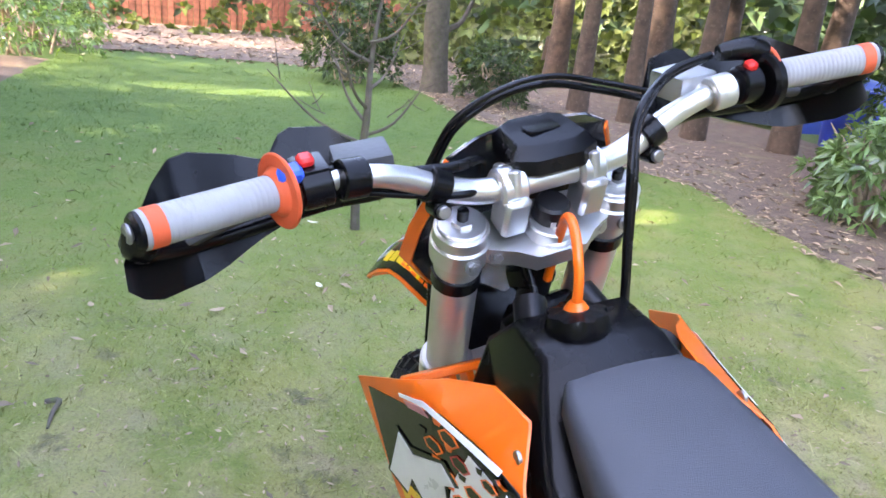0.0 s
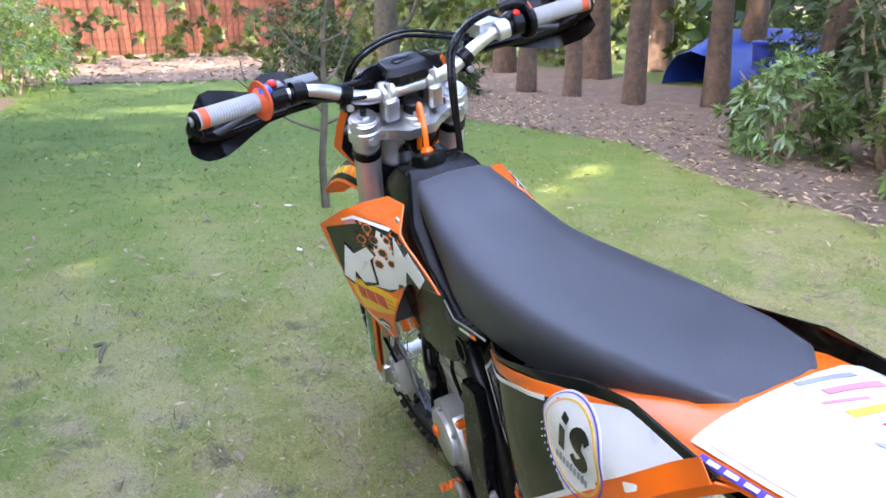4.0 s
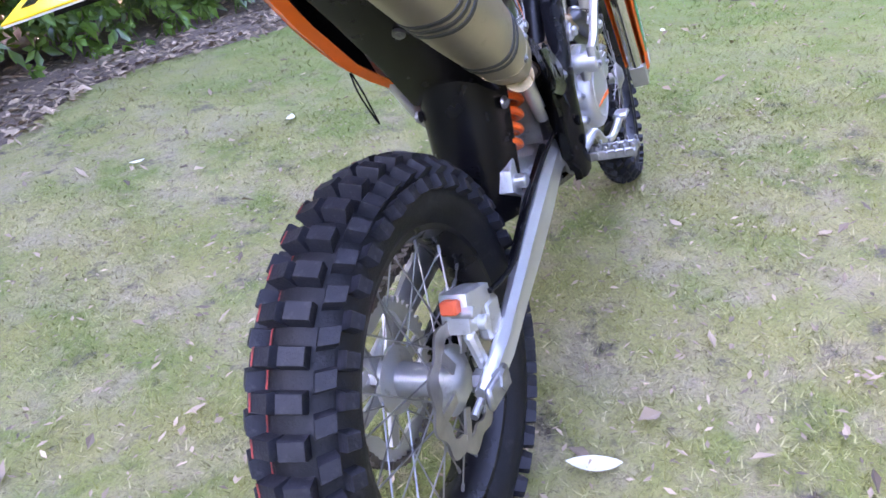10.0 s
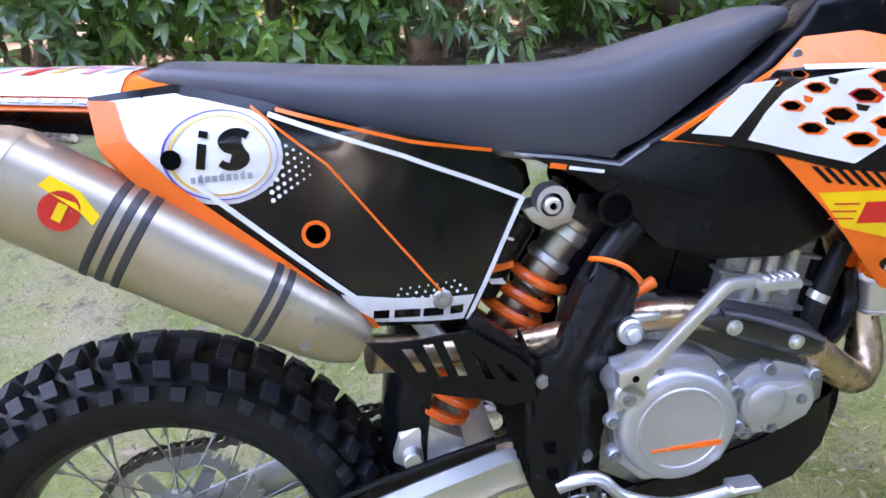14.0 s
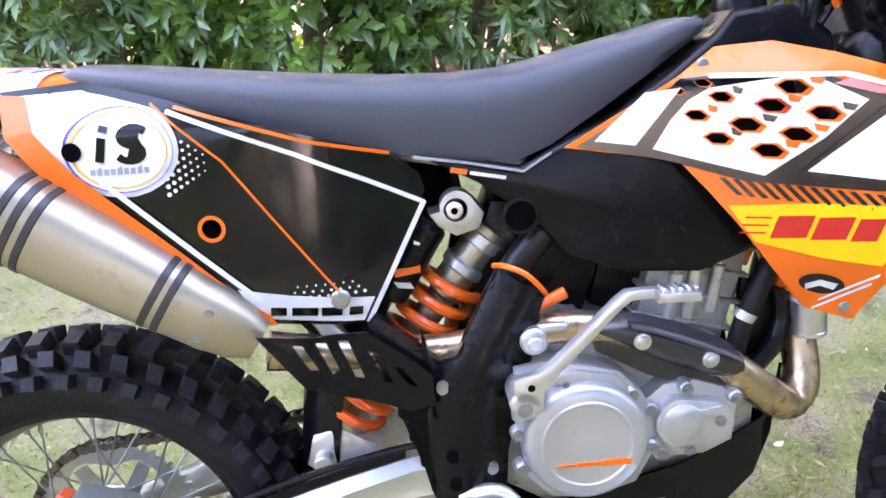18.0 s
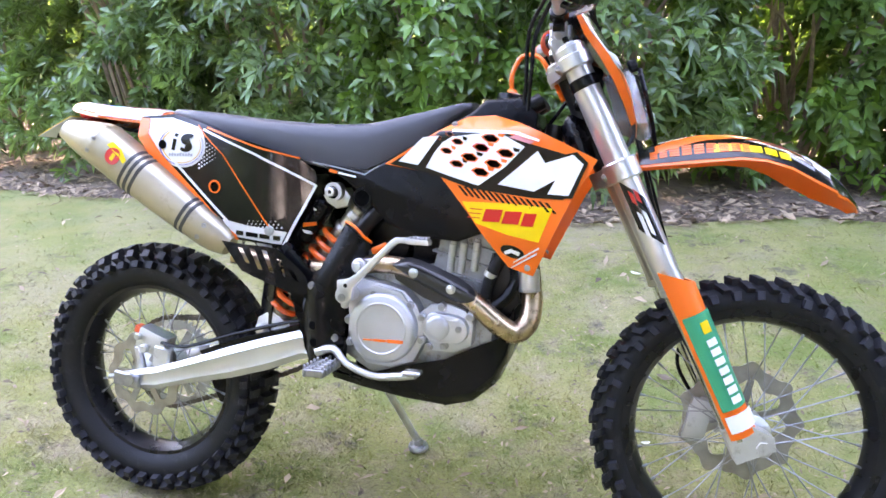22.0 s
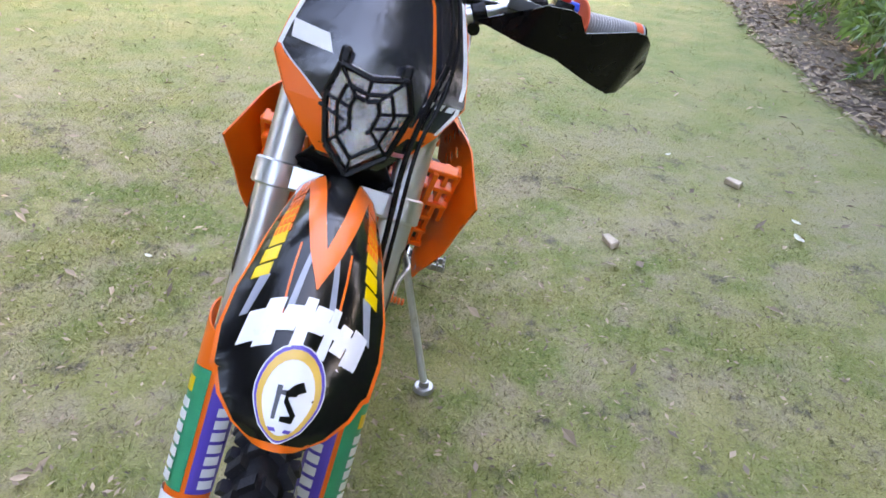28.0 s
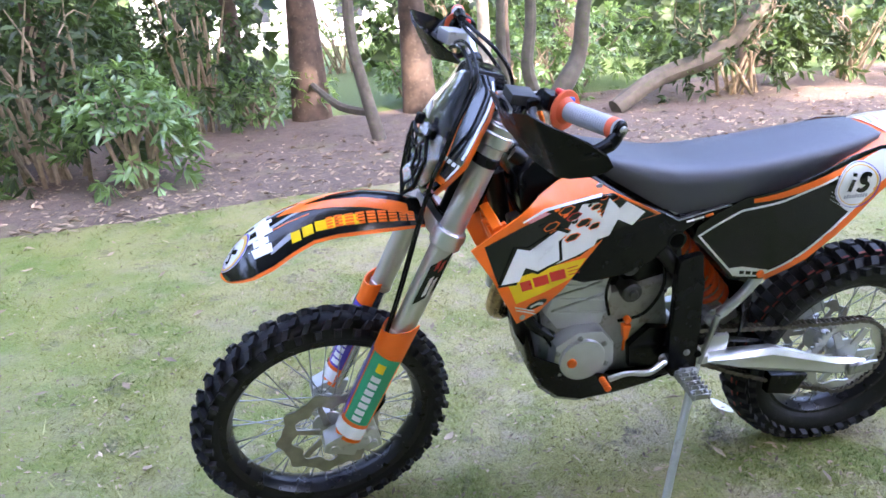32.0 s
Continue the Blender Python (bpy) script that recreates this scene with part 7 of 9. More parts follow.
def band_poly(pts, w):
    """A strip of one width along a line."""
    a, b_ = [], []
    for i, (x, z) in enumerate(pts):
        p, q = pts[max(i - 1, 0)], pts[min(i + 1, len(pts) - 1)]
        d = math.hypot(q[0] - p[0], q[1] - p[1])
        nx, nz = -(q[1] - p[1]) / d * w / 2, (q[0] - p[0]) / d * w / 2
        a.append((x + nx, z + nz))
        b_.append((x - nx, z - nz))
    return a + b_[::-1]


def panel_y(s, lift=0.0):
    def f(x, z):
        y = 0.132 + 0.008 * smooth01(0.5, 0.25, x) - 0.028 * smooth01(0.38, 0.52, x) - (0.012 * smooth01(0.48, 0.57, x) if s > 0 else 0) - 0.03 * smooth01(0.93, 1.0, z) - 0.008 * smooth01(0.75, 0.69, z) + (0.016 * smooth01(0.92, 0.8, z) * smooth01(0.45, 0.3, x) if s > 0 else 0)
        return s * (y + lift)
    return f


def roundel(x, z, s, parent, surf, r=0.052, wide=1.0):
    decal("roundel", disc_poly(x, z, r * wide, 36, r), s, WHITE, parent, surf, 0.0046, "round white sponsor badge", 0.02)
    for r0, r1, mat in ((0.97, 0.945, PURPLE), (0.87, 0.83, GOLD)):
        decal("ring", disc_poly(x, z, r * r0 * wide, 40, r * r0), s, mat, parent, surf, 0.0054, "", 0.02, [disc_poly(x + r * 0.02, z, r * r1 * wide, 40, r * r1)])
    # two plain dark strokes and a bar
    d = -s * wide
    curl = [(0.3 + 0.24 * math.cos(radians(q)), 0.29 + 0.2 * math.sin(radians(q))) for q in range(30, 250, 24)] + [(0.2 + 0.23 * math.cos(radians(q)), -0.06 + 0.19 * math.sin(radians(q))) for q in range(60, -165, -24)]
    for line, w in (([(-0.36, -0.24), (-0.26, 0.3)], 0.19), ([(-0.24, 0.42), (-0.21, 0.56)], 0.2), (curl, 0.17)):
        decal("stroke", band_poly([(x + d * r * a, z + r * b_) for a, b_ in line], r * w), s, GLOSSB, parent, surf, 0.0056)
    for k in range(9):
        a = -0.55 + 0.12 * k
        decal("lettering_bar", [(x + d * r * p, z + r * q) for p, q in ((a, -0.54), (a + 0.08, -0.535), (a + 0.08, -0.4 + 0.05 * (k % 3 == 1)), (a, -0.405))], s, GREYD, parent, surf, 0.0056)


for s in (1, -1):
    holes = [disc_poly(0.266, 0.826, 0.0115, 16), disc_poly(0.132, 0.922, 0.0105, 16)] if s < 0 else []
    sp = part("side_panel", sheet(SP if s < 0 else SPL, panel_y(s), 0.003, 0.03, holes), GLOSSB, bike, "glossy black and white side panel")
    decal("decal", [(0.056, 0.982), (0.066, 0.945), (0.1, 0.9)] + [(0.179 + 0.064 * math.cos(radians(q)), 0.92 + 0.052 * math.sin(radians(q))) for q in range(-125, 61, 15)] + [(0.14, 0.985)] if s < 0 else [(0.045, 0.99), (0.075, 0.965), (0.15, 0.9), (0.205, 0.852), (0.235, 0.87), (0.25, 0.915), (0.232, 0.965), (0.14, 0.992)], s, WHITE, sp, panel_y, 0.0036, "white rear field", 0.03, [h for h in holes[1:]])
    rear = [(0.06, 0.98), (0.068, 0.94), (0.106, 0.888), (0.202, 0.803), (0.31, 0.709)] if s < 0 else [(0.036, 0.996), (0.066, 0.972), (0.145, 0.903), (0.214, 0.837), (0.303, 0.755), (0.348, 0.72), (0.388, 0.692)]
    # the orange rim folds inwards
    bm = bmesh.new()
    loft(bm, [[(x - 0.004, panel_y(s, 0.003)(x, z), z - 0.003), (x - 0.012, panel_y(s, -0.014)(x, z), z - 0.012), (x - 0.008, panel_y(s, -0.034)(x, z), z - 0.008)] for x, z in rear], closed=False)
    thicken(bm, 0.002)
    part("rim", bm, ORANGE, sp, "orange folded panel edge")
    if s > 0:
        decal("edge_stripe", band_poly([(x + 0.003, z + 0.003) for x, z in rear], 0.021), s, ORANGE, sp, panel_y, 0.0048, "orange edge stripe")
        decal("edge_line", band_poly([(0.16, 0.906), (0.226, 0.847), (0.313, 0.767), (0.356, 0.731), (0.392, 0.704)], 0.006), s, WHITE, sp, panel_y, 0.005)
        decal("edge_line", band_poly([(0.26, 0.945), (0.38, 0.9), (0.47, 0.872), (0.555, 0.806)], 0.005), s, WHITE, sp, panel_y, 0.005)
        decal("edge_line", band_poly([(0.557, 0.808), (0.5, 0.745), (0.452, 0.693)], 0.005), s, WHITE, sp, panel_y, 0.0052)
        decal("edge_stripe", [(0.15, 0.99), (0.25, 0.962), (0.36, 0.93), (0.45, 0.902), (0.448, 0.892), (0.35, 0.915), (0.25, 0.95)], s, ORANGE, sp, panel_y, 0.0042, "orange strip below the seat")
        decal("decal", [(0.385, 0.697), (0.448, 0.691), (0.47, 0.714), (0.44, 0.722), (0.385, 0.717)], s, WHITE, sp, panel_y, 0.0044, "white lower band")
        for k in range(3):
            decal("lettering_bar", [(0.405 + 0.014 * k, 0.7), (0.415 + 0.014 * k, 0.7), (0.416 + 0.014 * k, 0.71), (0.406 + 0.014 * k, 0.71)], s, GLOSSB, sp, panel_y, 0.0056)
    else:
        decal("edge_stripe", [(0.052, 0.985), (0.062, 0.94), (0.1, 0.885), (0.198, 0.795), (0.306, 0.706), (0.325, 0.704), (0.318, 0.717), (0.3, 0.731), (0.234, 0.797), (0.125, 0.9), (0.09, 0.945), (0.08, 0.982)], s, ORANGE, sp, panel_y, 0.0066, "orange edge stripe")
        decal("edge_line", band_poly([(0.15, 0.893), (0.245, 0.8), (0.31, 0.738)], 0.006), s, WHITE, sp, panel_y, 0.0072)
        decal("edge_line", band_poly([(0.43, 0.694), (0.506, 0.836)], 0.006), s, WHITE, sp, panel_y, 0.0052)
        decal("edge_line", band_poly([(0.506, 0.834), (0.44, 0.868), (0.369, 0.902), (0.232, 0.958)], 0.005), s, WHITE, sp, panel_y, 0.0052)
        decal("edge_stripe", band_poly([(0.24, 0.962), (0.377, 0.917), (0.47, 0.895)], 0.004), s, ORANGE, sp, panel_y, 0.0048, "thin orange line below the seat")
        decal("decal", [(0.306, 0.713), (0.425, 0.697), (0.44, 0.726), (0.343, 0.74), (0.285, 0.752)], s, WHITE, sp, panel_y, 0.0044, "white lower band")
        for x, w in ((0.318, 0.018), (0.342, 0.03), (0.376, 0.024), (0.408, 0.016)):
            z = 0.7165 - 0.1 * (x - 0.318)
            decal("lettering_bar", [(x, z), (x + w, z - 0.1 * w), (x + w + 0.0015, z - 0.1 * w + 0.0105), (x + 0.0015, z + 0.0105)], s, GLOSSB, sp, panel_y, 0.0056)
        for j in range(3):
            for k in range(9 - j):
                decal("dot", disc_poly(0.345 + 0.0105 * k + 0.004 * j, 0.736 + 0.007 * j, 0.0022 - 0.0005 * j, 6), s, WHITE, sp, panel_y, 0.0046)
    for j in range(7):
        for k in range(9 - j):
            decal("dot", disc_poly(0.226 + 0.007 * j, 0.868 + 0.009 * k + 0.004 * j, 0.0028 - 0.0003 * j, 6), s, WHITE, sp, panel_y, 0.0046)
    if s < 0:
        decal("line", [(0.214, 0.966), (0.286, 0.9), (0.338, 0.825), (0.402, 0.734), (0.4045, 0.7355), (0.3405, 0.8265), (0.2885, 0.9015), (0.2155, 0.968)], s, ORANGE, sp, panel_y, 0.0046)
    roundel(0.179 if s < 0 else 0.203, 0.92, s, sp, panel_y, 0.048 if s < 0 else 0.054, 1.26 if s < 0 else 1.08)
    if s < 0:
        # black disc laid over the hole as its shade
        decal("hole", disc_poly(0.13, 0.921, 0.0105, 20), s, PIT, sp, panel_y, 0.0072, "black disc for the shade in the bolt hole", 0.02)
        for x, z, r in ((0.266, 0.826, 0.0125),):
            decal("grommet", disc_poly(x, z, r * 1.25, 20), s, ORANGE, sp, panel_y, 0.005, "orange grommet", 0.02, [disc_poly(x, z, r * 0.9, 20)])
    bm = bmesh.new()
    bx, bz = (0.4, 0.729) if s < 0 else (0.395, 0.704)
    y = panel_y(s, 0.003)(bx, bz)
    rod(bm, (bx, y - s * 0.004, bz), (bx, y + s * 0.004, bz), 0.012, n=20, bev=0.002)
    rod(bm, (bx, y + s * 0.004, bz), (bx, y + s * 0.007, bz), 0.006, n=6)
    part("fixing_bolt", bm, STEEL if s < 0 else ORANGE, sp, "silver panel bolt" if s < 0 else "orange panel bolt")
# slotted guard below the right panel
GP = [(0.307, 0.706), (0.429, 0.691), (0.482, 0.65), (0.502, 0.63), (0.504, 0.592), (0.473, 0.586), (0.401, 0.614), (0.355, 0.64)]
slots = [[(x, z0), (x + 0.012, z0 - 0.003), (x + 0.028, z1), (x + 0.017, z1 + 0.003)] for x, z0, z1 in ((0.345, 0.694, 0.656), (0.37, 0.692, 0.64), (0.394, 0.688, 0.633), (0.427, 0.668, 0.624), (0.456, 0.646, 0.617))]
part("exhaust_guard", sheet(GP, lambda x, z: -0.148 - 0.03 * smooth01(0.43, 0.34, x), 0.004, 0.03, slots), BLACKP, bike, "slotted black exhaust guard")

# tail
TAIL = ((0.27, 0.952, 0.095), (0.2, 0.98, 0.105), (0.12, 1.0, 0.111), (0.04, 1.01, 0.107), (-0.05, 1.015, 0.096), (-0.13, 1.021, 0.084), (-0.185, 1.028, 0.07), (-0.207, 1.032, 0.055))


def tail_pt(x, k, lift=0.0):
    """A point of the rear fender at x, k across it (-1 to 1)."""
    for a, b_ in zip(TAIL, TAIL[1:]):
        if x >= b_[0]:
            break
    t = min(max((a[0] - x) / (a[0] - b_[0]), 0.0), 1.0)
    z, w = a[1] + (b_[1] - a[1]) * t, a[2] + (b_[2] - a[2]) * t
    drop = (0.016 if k > 0 else 0.03) * w / 0.1
    return Vector((x, w * k + (lift * k ** 3 * 0.5), z - drop * abs(k) ** 4 - 0.004 * k * k + lift))


def tail_patch(x0, x1, k0, k1, lift, slant=0.0, nx=3, nk=4):
    rows_ = [[tail_pt(x0 + (x1 - x0) * i / nx + slant * j / nk, k0 + (k1 - k0) * j / nk, lift) for j in range(nk + 1)] for i in range(nx + 1)]
    return thicken(loft(bmesh.new(), rows_, closed=False), 0.0006)


KT = (-1, -0.97, -0.92, -0.84, -0.7, -0.4, 0, 0.4, 0.7, 0.84, 0.92, 0.97, 1)
bm = loft(bmesh.new(), [[tail_pt(x, k) for k in KT] for x in (0.27, 0.235, 0.2, 0.16, 0.12, 0.08, 0.04, -0.005, -0.05, -0.09, -0.13, -0.16, -0.185, -0.207)], closed=False)
thicken(bm, 0.003)
tail = part("rear_fender", bm, ORANGE, bike, "orange and white rear fender", 60)
bm = loft(bmesh.new(), [[tail_pt(x, k, 0.0026) for k in (-0.9, -0.8, -0.6, -0.3, 0, 0.3, 0.6, 0.8, 0.9)] for x in (0.078, 0.05, 0.02, -0.03, -0.08, -0.13, -0.17, -0.19)], closed=False)
thicken(bm, 0.0006)
td = part("decal", bm, WHITE, tail, "white top decal with sponsor patches", 60)
part("decal", tail_patch(-0.17, 0.07, 0.48, 0.86, 0.0034, 0.0, 8, 4), SALMON, td, "pale orange shading of the decal")
for x, w, k0, k1, mat in ((0.062, 0.007, -0.5, -0.05, GREYD), (0.04, 0.009, -0.56, -0.12, PINK), (0.027, 0.004, -0.3, 0.02, PINK), (0.008, 0.01, -0.52, -0.02, GOLD), (-0.018, 0.013, -0.58, -0.1, RED), (-0.03, 0.008, -0.02, 0.12, GREYD), (-0.05, 0.006, -0.5, -0.06, PINK), (-0.076, 0.017, -0.56, 0.06, TEAL), (-0.112, 0.01, -0.5, 0.0, PURPLE), (-0.14, 0.012, -0.5, 0.05, PINK)):
    part("patch", tail_patch(x - w, x, k0, k1, 0.0036, 0.014, 2, 4), mat, td, "coloured sponsor patch")
for s in (1, -1):
    part("decal", tail_patch(0.06, -0.11, s * 0.93, s * 0.985, 0.0036, 0.0, 8, 2), GREYD if s < 0 else PURPLE, tail, "pale violet sponsor strip")
    for k in range(8):
        part("lettering_bar", tail_patch(0.05 - 0.018 * k, 0.038 - 0.018 * k, s * 0.942, s * 0.972, 0.0046, 0.0, 1, 1), WHITE, tail)
bm = loft(bmesh.new(), [[(x, w * k, z - 0.012 * abs(k) ** 2) for k in (-1, -0.7, 0, 0.7, 1)] for x, z, w in ((0.2, 0.95, 0.09), (0.05, 0.965, 0.085), (-0.06, 0.982, 0.08), (-0.15, 0.995, 0.07), (-0.19, 0.99, 0.06))], closed=False)
thicken(bm, 0.01)
part("under_tail", bm, BLACKP, tail, "black under-tail tray")
bm = bmesh.new()
loft(bm, [[(x, w * k, z) for k in (-1, 0, 1)] + [(x - 0.006, w * k, z - 0.012) for k in (1, 0, -1)] for x, z, w in ((-0.1, 0.985, 0.05), (-0.17, 0.985, 0.055), (-0.22, 0.968, 0.055), (-0.26, 0.948, 0.05))])
holder = part("plate_holder", bm, BLACKP, bike, "black number plate holder")
bm = bmesh.new()
M = Matrix.Translation((-0.245, 0.0, 0.966)) @ Matrix.Rotation(radians(-26), 4, "Y")
box(bm, (0, 0, 0), (0.115, 0.155, 0.002), bev=0.0006)
bmesh.ops.transform(bm, matrix=M, verts=bm.verts)
plate = part("number_plate", bm, YELLOW, holder, "yellow number plate with dark characters")
for r, row in enumerate((3, 4)):
    for k in range(row):
        bm = bmesh.new()
        box(bm, (0.025 - 0.05 * r, (k - (row - 1) / 2) * 0.035, 0.0016), (0.033, 0.018, 0.0008))
        bmesh.ops.transform(bm, matrix=M, verts=bm.verts)
        part("character_bar", bm, GLOSSB, plate)
bm = bmesh.new()
box(bm, (0, 0, -0.002), (0.114, 0.154, 0.0015))
bmesh.ops.transform(bm, matrix=M, verts=bm.verts)
part("backing", bm, WHITE, plate, "white back of the plate")
bm = bmesh.new()
loft(bm, [[(x, w * k, z + h) for k, h in ((-1, 0.0), (-0.8, 0.014), (0, 0.018), (0.8, 0.014), (1, 0.0), (0.8, -0.014), (0, -0.016), (-0.8, -0.014))] for x, z, w in ((-0.13, 1.0, 0.03), (-0.17, 1.002, 0.042), (-0.2, 1.004, 0.04), (-0.208, 1.004, 0.03))])
part("tail_light", bm, REDP, bike, "red tail light under the fender tip")
bm = bmesh.new()
rod(bm, (0.02, 0.035, 0.925), (0.008, 0.035, 0.915), 0.011, n=16, bev=0.002)
part("reflector", bm, ORANGE, bike, "small orange reflector")
bm = bmesh.new()
tube(bm, [(0.215, 0.088, 0.75), (0.213, 0.078, 0.72), (0.216, 0.074, 0.69), (0.211, 0.066, 0.665), (0.208, 0.074, 0.69), (0.207, 0.082, 0.72), (0.212, 0.088, 0.75)], 0.0016, n=5)
part("strap", bm, BLACKP, bike, "thin black hanging strap")

# side stand
bm = bmesh.new()
tube(bm, [(0.505, 0.118, 0.45), (0.515, 0.128, 0.425), (0.636, 0.287, 0.102)], [0.013, 0.0105, 0.0105], n=12, smooth=3)
box(bm, (0.505, 0.115, 0.452), (0.05, 0.03, 0.035), bev=0.006)
stand = part("side_stand", bm, ALU, bike, "grey aluminium side stand propping the motorcycle")
bm = bmesh.new()
up = Vector((0.0143, -0.1809, 0.9834))
fp = Vector((0.638, 0.292, 0.086))
rod(bm, fp - up * 0.012, fp + up * 0.004, 0.03, 0.028, n=24, bev=0.003)
rod(bm, fp, fp + up * 0.02, 0.016, 0.012, n=16)
part("foot", bm, STEEL, stand, "round steel stand foot")
bm = bmesh.new()
tube(bm, [(0.478, 0.122, 0.585), (0.49, 0.125, 0.52), (0.508, 0.128, 0.445)], 0.0075, n=9)
part("stand_spring", bm, STEEL, stand, "steel stand spring")


# fork
fork = spart("fork", rod(bmesh.new(), STEM + Vector((0, 0, 0.012)), STEM + FDIR * 0.29, 0.02, n=18, bev=0.003), FRAMEB, bike, "grey anodised upside-down fork")
bm = bmesh.new()
rod(bm, STEM + FDIR * 0.004, STEM + FDIR * 0.046, 0.017, n=6)
rod(bm, STEM + FDIR * 0.012, STEM + FDIR * 0.036, 0.028, n=24, bev=0.002)
spart("stem_nut", bm, ALUB, fork, "silver steering stem nut")
FORKY = 0.1
for s in (1, -1):
    y = s * FORKY
    bm = bmesh.new()
    rod(bm, fork_pt(0.036, y), fork_pt(0.27, y), 0.0275, n=28)
    rod(bm, fork_pt(0.27, y), fork_pt(0.545, y), 0.0275, 0.0265, n=28)
    rod(bm, fork_pt(0.535, y), fork_pt(0.553, y), 0.0285, n=28, bev=0.003)
    leg = spart("fork_leg", bm, FORK, fork, "grey anodised fork tube")
    bm = bmesh.new()
    rod(bm, fork_pt(0.014, y), fork_pt(0.04, y), 0.0315, n=28, bev=0.002)
    rod(bm, fork_pt(0.009, y), fork_pt(0.018, y), 0.0275, n=28, bev=0.0015)
    rod(bm, fork_pt(0.004, y), fork_pt(0.012, y), 0.013, n=6)
    spart("fork_cap", bm, ALUB, leg, "silver fork cap")
    bm = bmesh.new()
    rod(bm, fork_pt(-0.01, y), fork_pt(0.006, y), 0.0065, n=10, bev=0.001)
    spart("adjuster", bm, BLACKP, leg, "black damping adjuster")
    bm = bmesh.new()
    rod(bm, fork_pt(0.081, y), fork_pt(0.104, y), 0.0298, n=28, bev=0.002)
    spart("rubber_band", bm, BLACKP, leg, "black rubber band on the fork tube")
    bm = bmesh.new()
    rod(bm, fork_pt(0.55, y), fork_pt(0.87, y), 0.0235, n=24)
    spart("slider", bm, CHROME, leg, "chromed fork slider")
    # maker's decal on the outer face
    bm = bmesh.new()
    for r, tri, m in ((0.0281, None, None),):
        for k in range(8):
            a0, a1 = radians(-38 + 76 * k / 8), radians(-38 + 76 * (k + 1) / 8)
            f0, f1 = k / 8, (k + 1) / 8
            q = []
            for a, f, sd_ in ((a0, f0, 0), (a1, f1, 0), (a1, f1, 1), (a0, f0, 1)):
                sdown = 0.3 + 0.05 * f + (0.105 if sd_ else 0)
                q.append(bm.verts.new(fork_pt(sdown, y + s * r * math.cos(a), r * math.sin(a))))
            bm.faces.new(q)
    fd = spart("decal", bm, GLOSSB, leg, "black fork decal with red and white marks")
    for s0, s1, mat, a in ((0.325, 0.36, RED, 0), (0.37, 0.43, WHITE, 0)):
        bm = bmesh.new()
        for k in (-1, 1):
            q = []
            for aa, sdn in ((radians(k * 3 - 14 * (k < 0)), s0), (radians(k * 3 + 14 * (k > 0)), s0 + 0.01), (radians(k * 3 + 14 * (k > 0)), s1), (radians(k * 3 - 14 * (k < 0)), s1 - 0.01)):
                q.append(bm.verts.new(fork_pt(sdn, y + s * 0.0286 * math.cos(aa), 0.0286 * math.sin(aa))))
            bm.faces.new(q)
        spart("mark", bm, mat, fd)
    # orange guard with its stickers
    def guard(a0, a1, s0, s1, r, off=0.0, n=12, m=6, taper=0.0):
        secs_ = []
        for j in range(m + 1):
            f = j / m
            sd_ = s0 + (s1 - s0) * f
            rr = r * (1 - taper * f)
            secs_.append([fork_pt(sd_ + (0.03 * math.cos(radians(a0 + (a1 - a0) * i / n)) if s0 < 0.58 and j == 0 else 0), y + s * (rr * math.sin(radians(a0 + (a1 - a0) * i / n))), off + rr * math.cos(radians(a0 + (a1 - a0) * i / n))) for i in range(n + 1)])
        return loft(bmesh.new(), secs_, closed=False)
    bm = guard(-75, 125, 0.515, 0.86, 0.041, 0.004, 16, 8, 0.12)
    thicken(bm, 0.003)
    fgd = spart("fork_guard", bm, ORANGE, fork, "orange fork guard with sponsor stickers")
    bm = guard(14, 112, 0.6, 0.80, 0.0425, 0.004, 10, 6, 0.09)
    gst = spart("decal", thicken(bm, 0.0008), GREEN, fgd, "green sponsor sticker")
    bm = guard(-72, 2, 0.6, 0.80, 0.0425, 0.004, 10, 6, 0.09)
    spart("decal", thicken(bm, 0.0008), PURPLE, fgd, "violet sponsor sticker")
    for k in range(7):
        sdn = 0.655 + 0.02 * k
        spart("lettering_bar", thicken(guard(46, 76, sdn, sdn + 0.014, 0.0436, 0.004, 4, 1), 0.0006), WHITE, fgd)
        spart("lettering_bar", thicken(guard(-52, -20, sdn, sdn + 0.014, 0.0436, 0.004, 4, 1), 0.0006), WHITE, fgd)
    spart("mark", thicken(guard(48, 74, 0.618, 0.642, 0.0436, 0.004, 4, 1), 0.0006), YELLOW, fgd)
    spart("decal", thicken(guard(-62, 112, 0.81, 0.845, 0.0415, 0.004, 12, 2, 0.02), 0.0006), WHITE, fgd, "white band sticker")
    # axle lug
    bm = bmesh.new()
    loft(bm, [[fork_pt(sdn, y + dy, ah) for dy, ah in ((-0.022, -0.024), (0.022, -0.024), (0.024, w), (-0.024, w))] for sdn, w in ((0.84, 0.025), (0.865, 0.045), (0.885, 0.062), (0.91, 0.055))])
    rod(bm, (FC.x, y - s * 0.028, FC.z), (FC.x, y + s * 0.022, FC.z), 0.021, n=20, bev=0.003)
    rod(bm, (FC.x, y + s * 0.02, FC.z), (FC.x, y + s * 0.029, FC.z), 0.013, n=6)
    spart("axle_lug", bm, ALU, fork, "silver cast axle clamp")

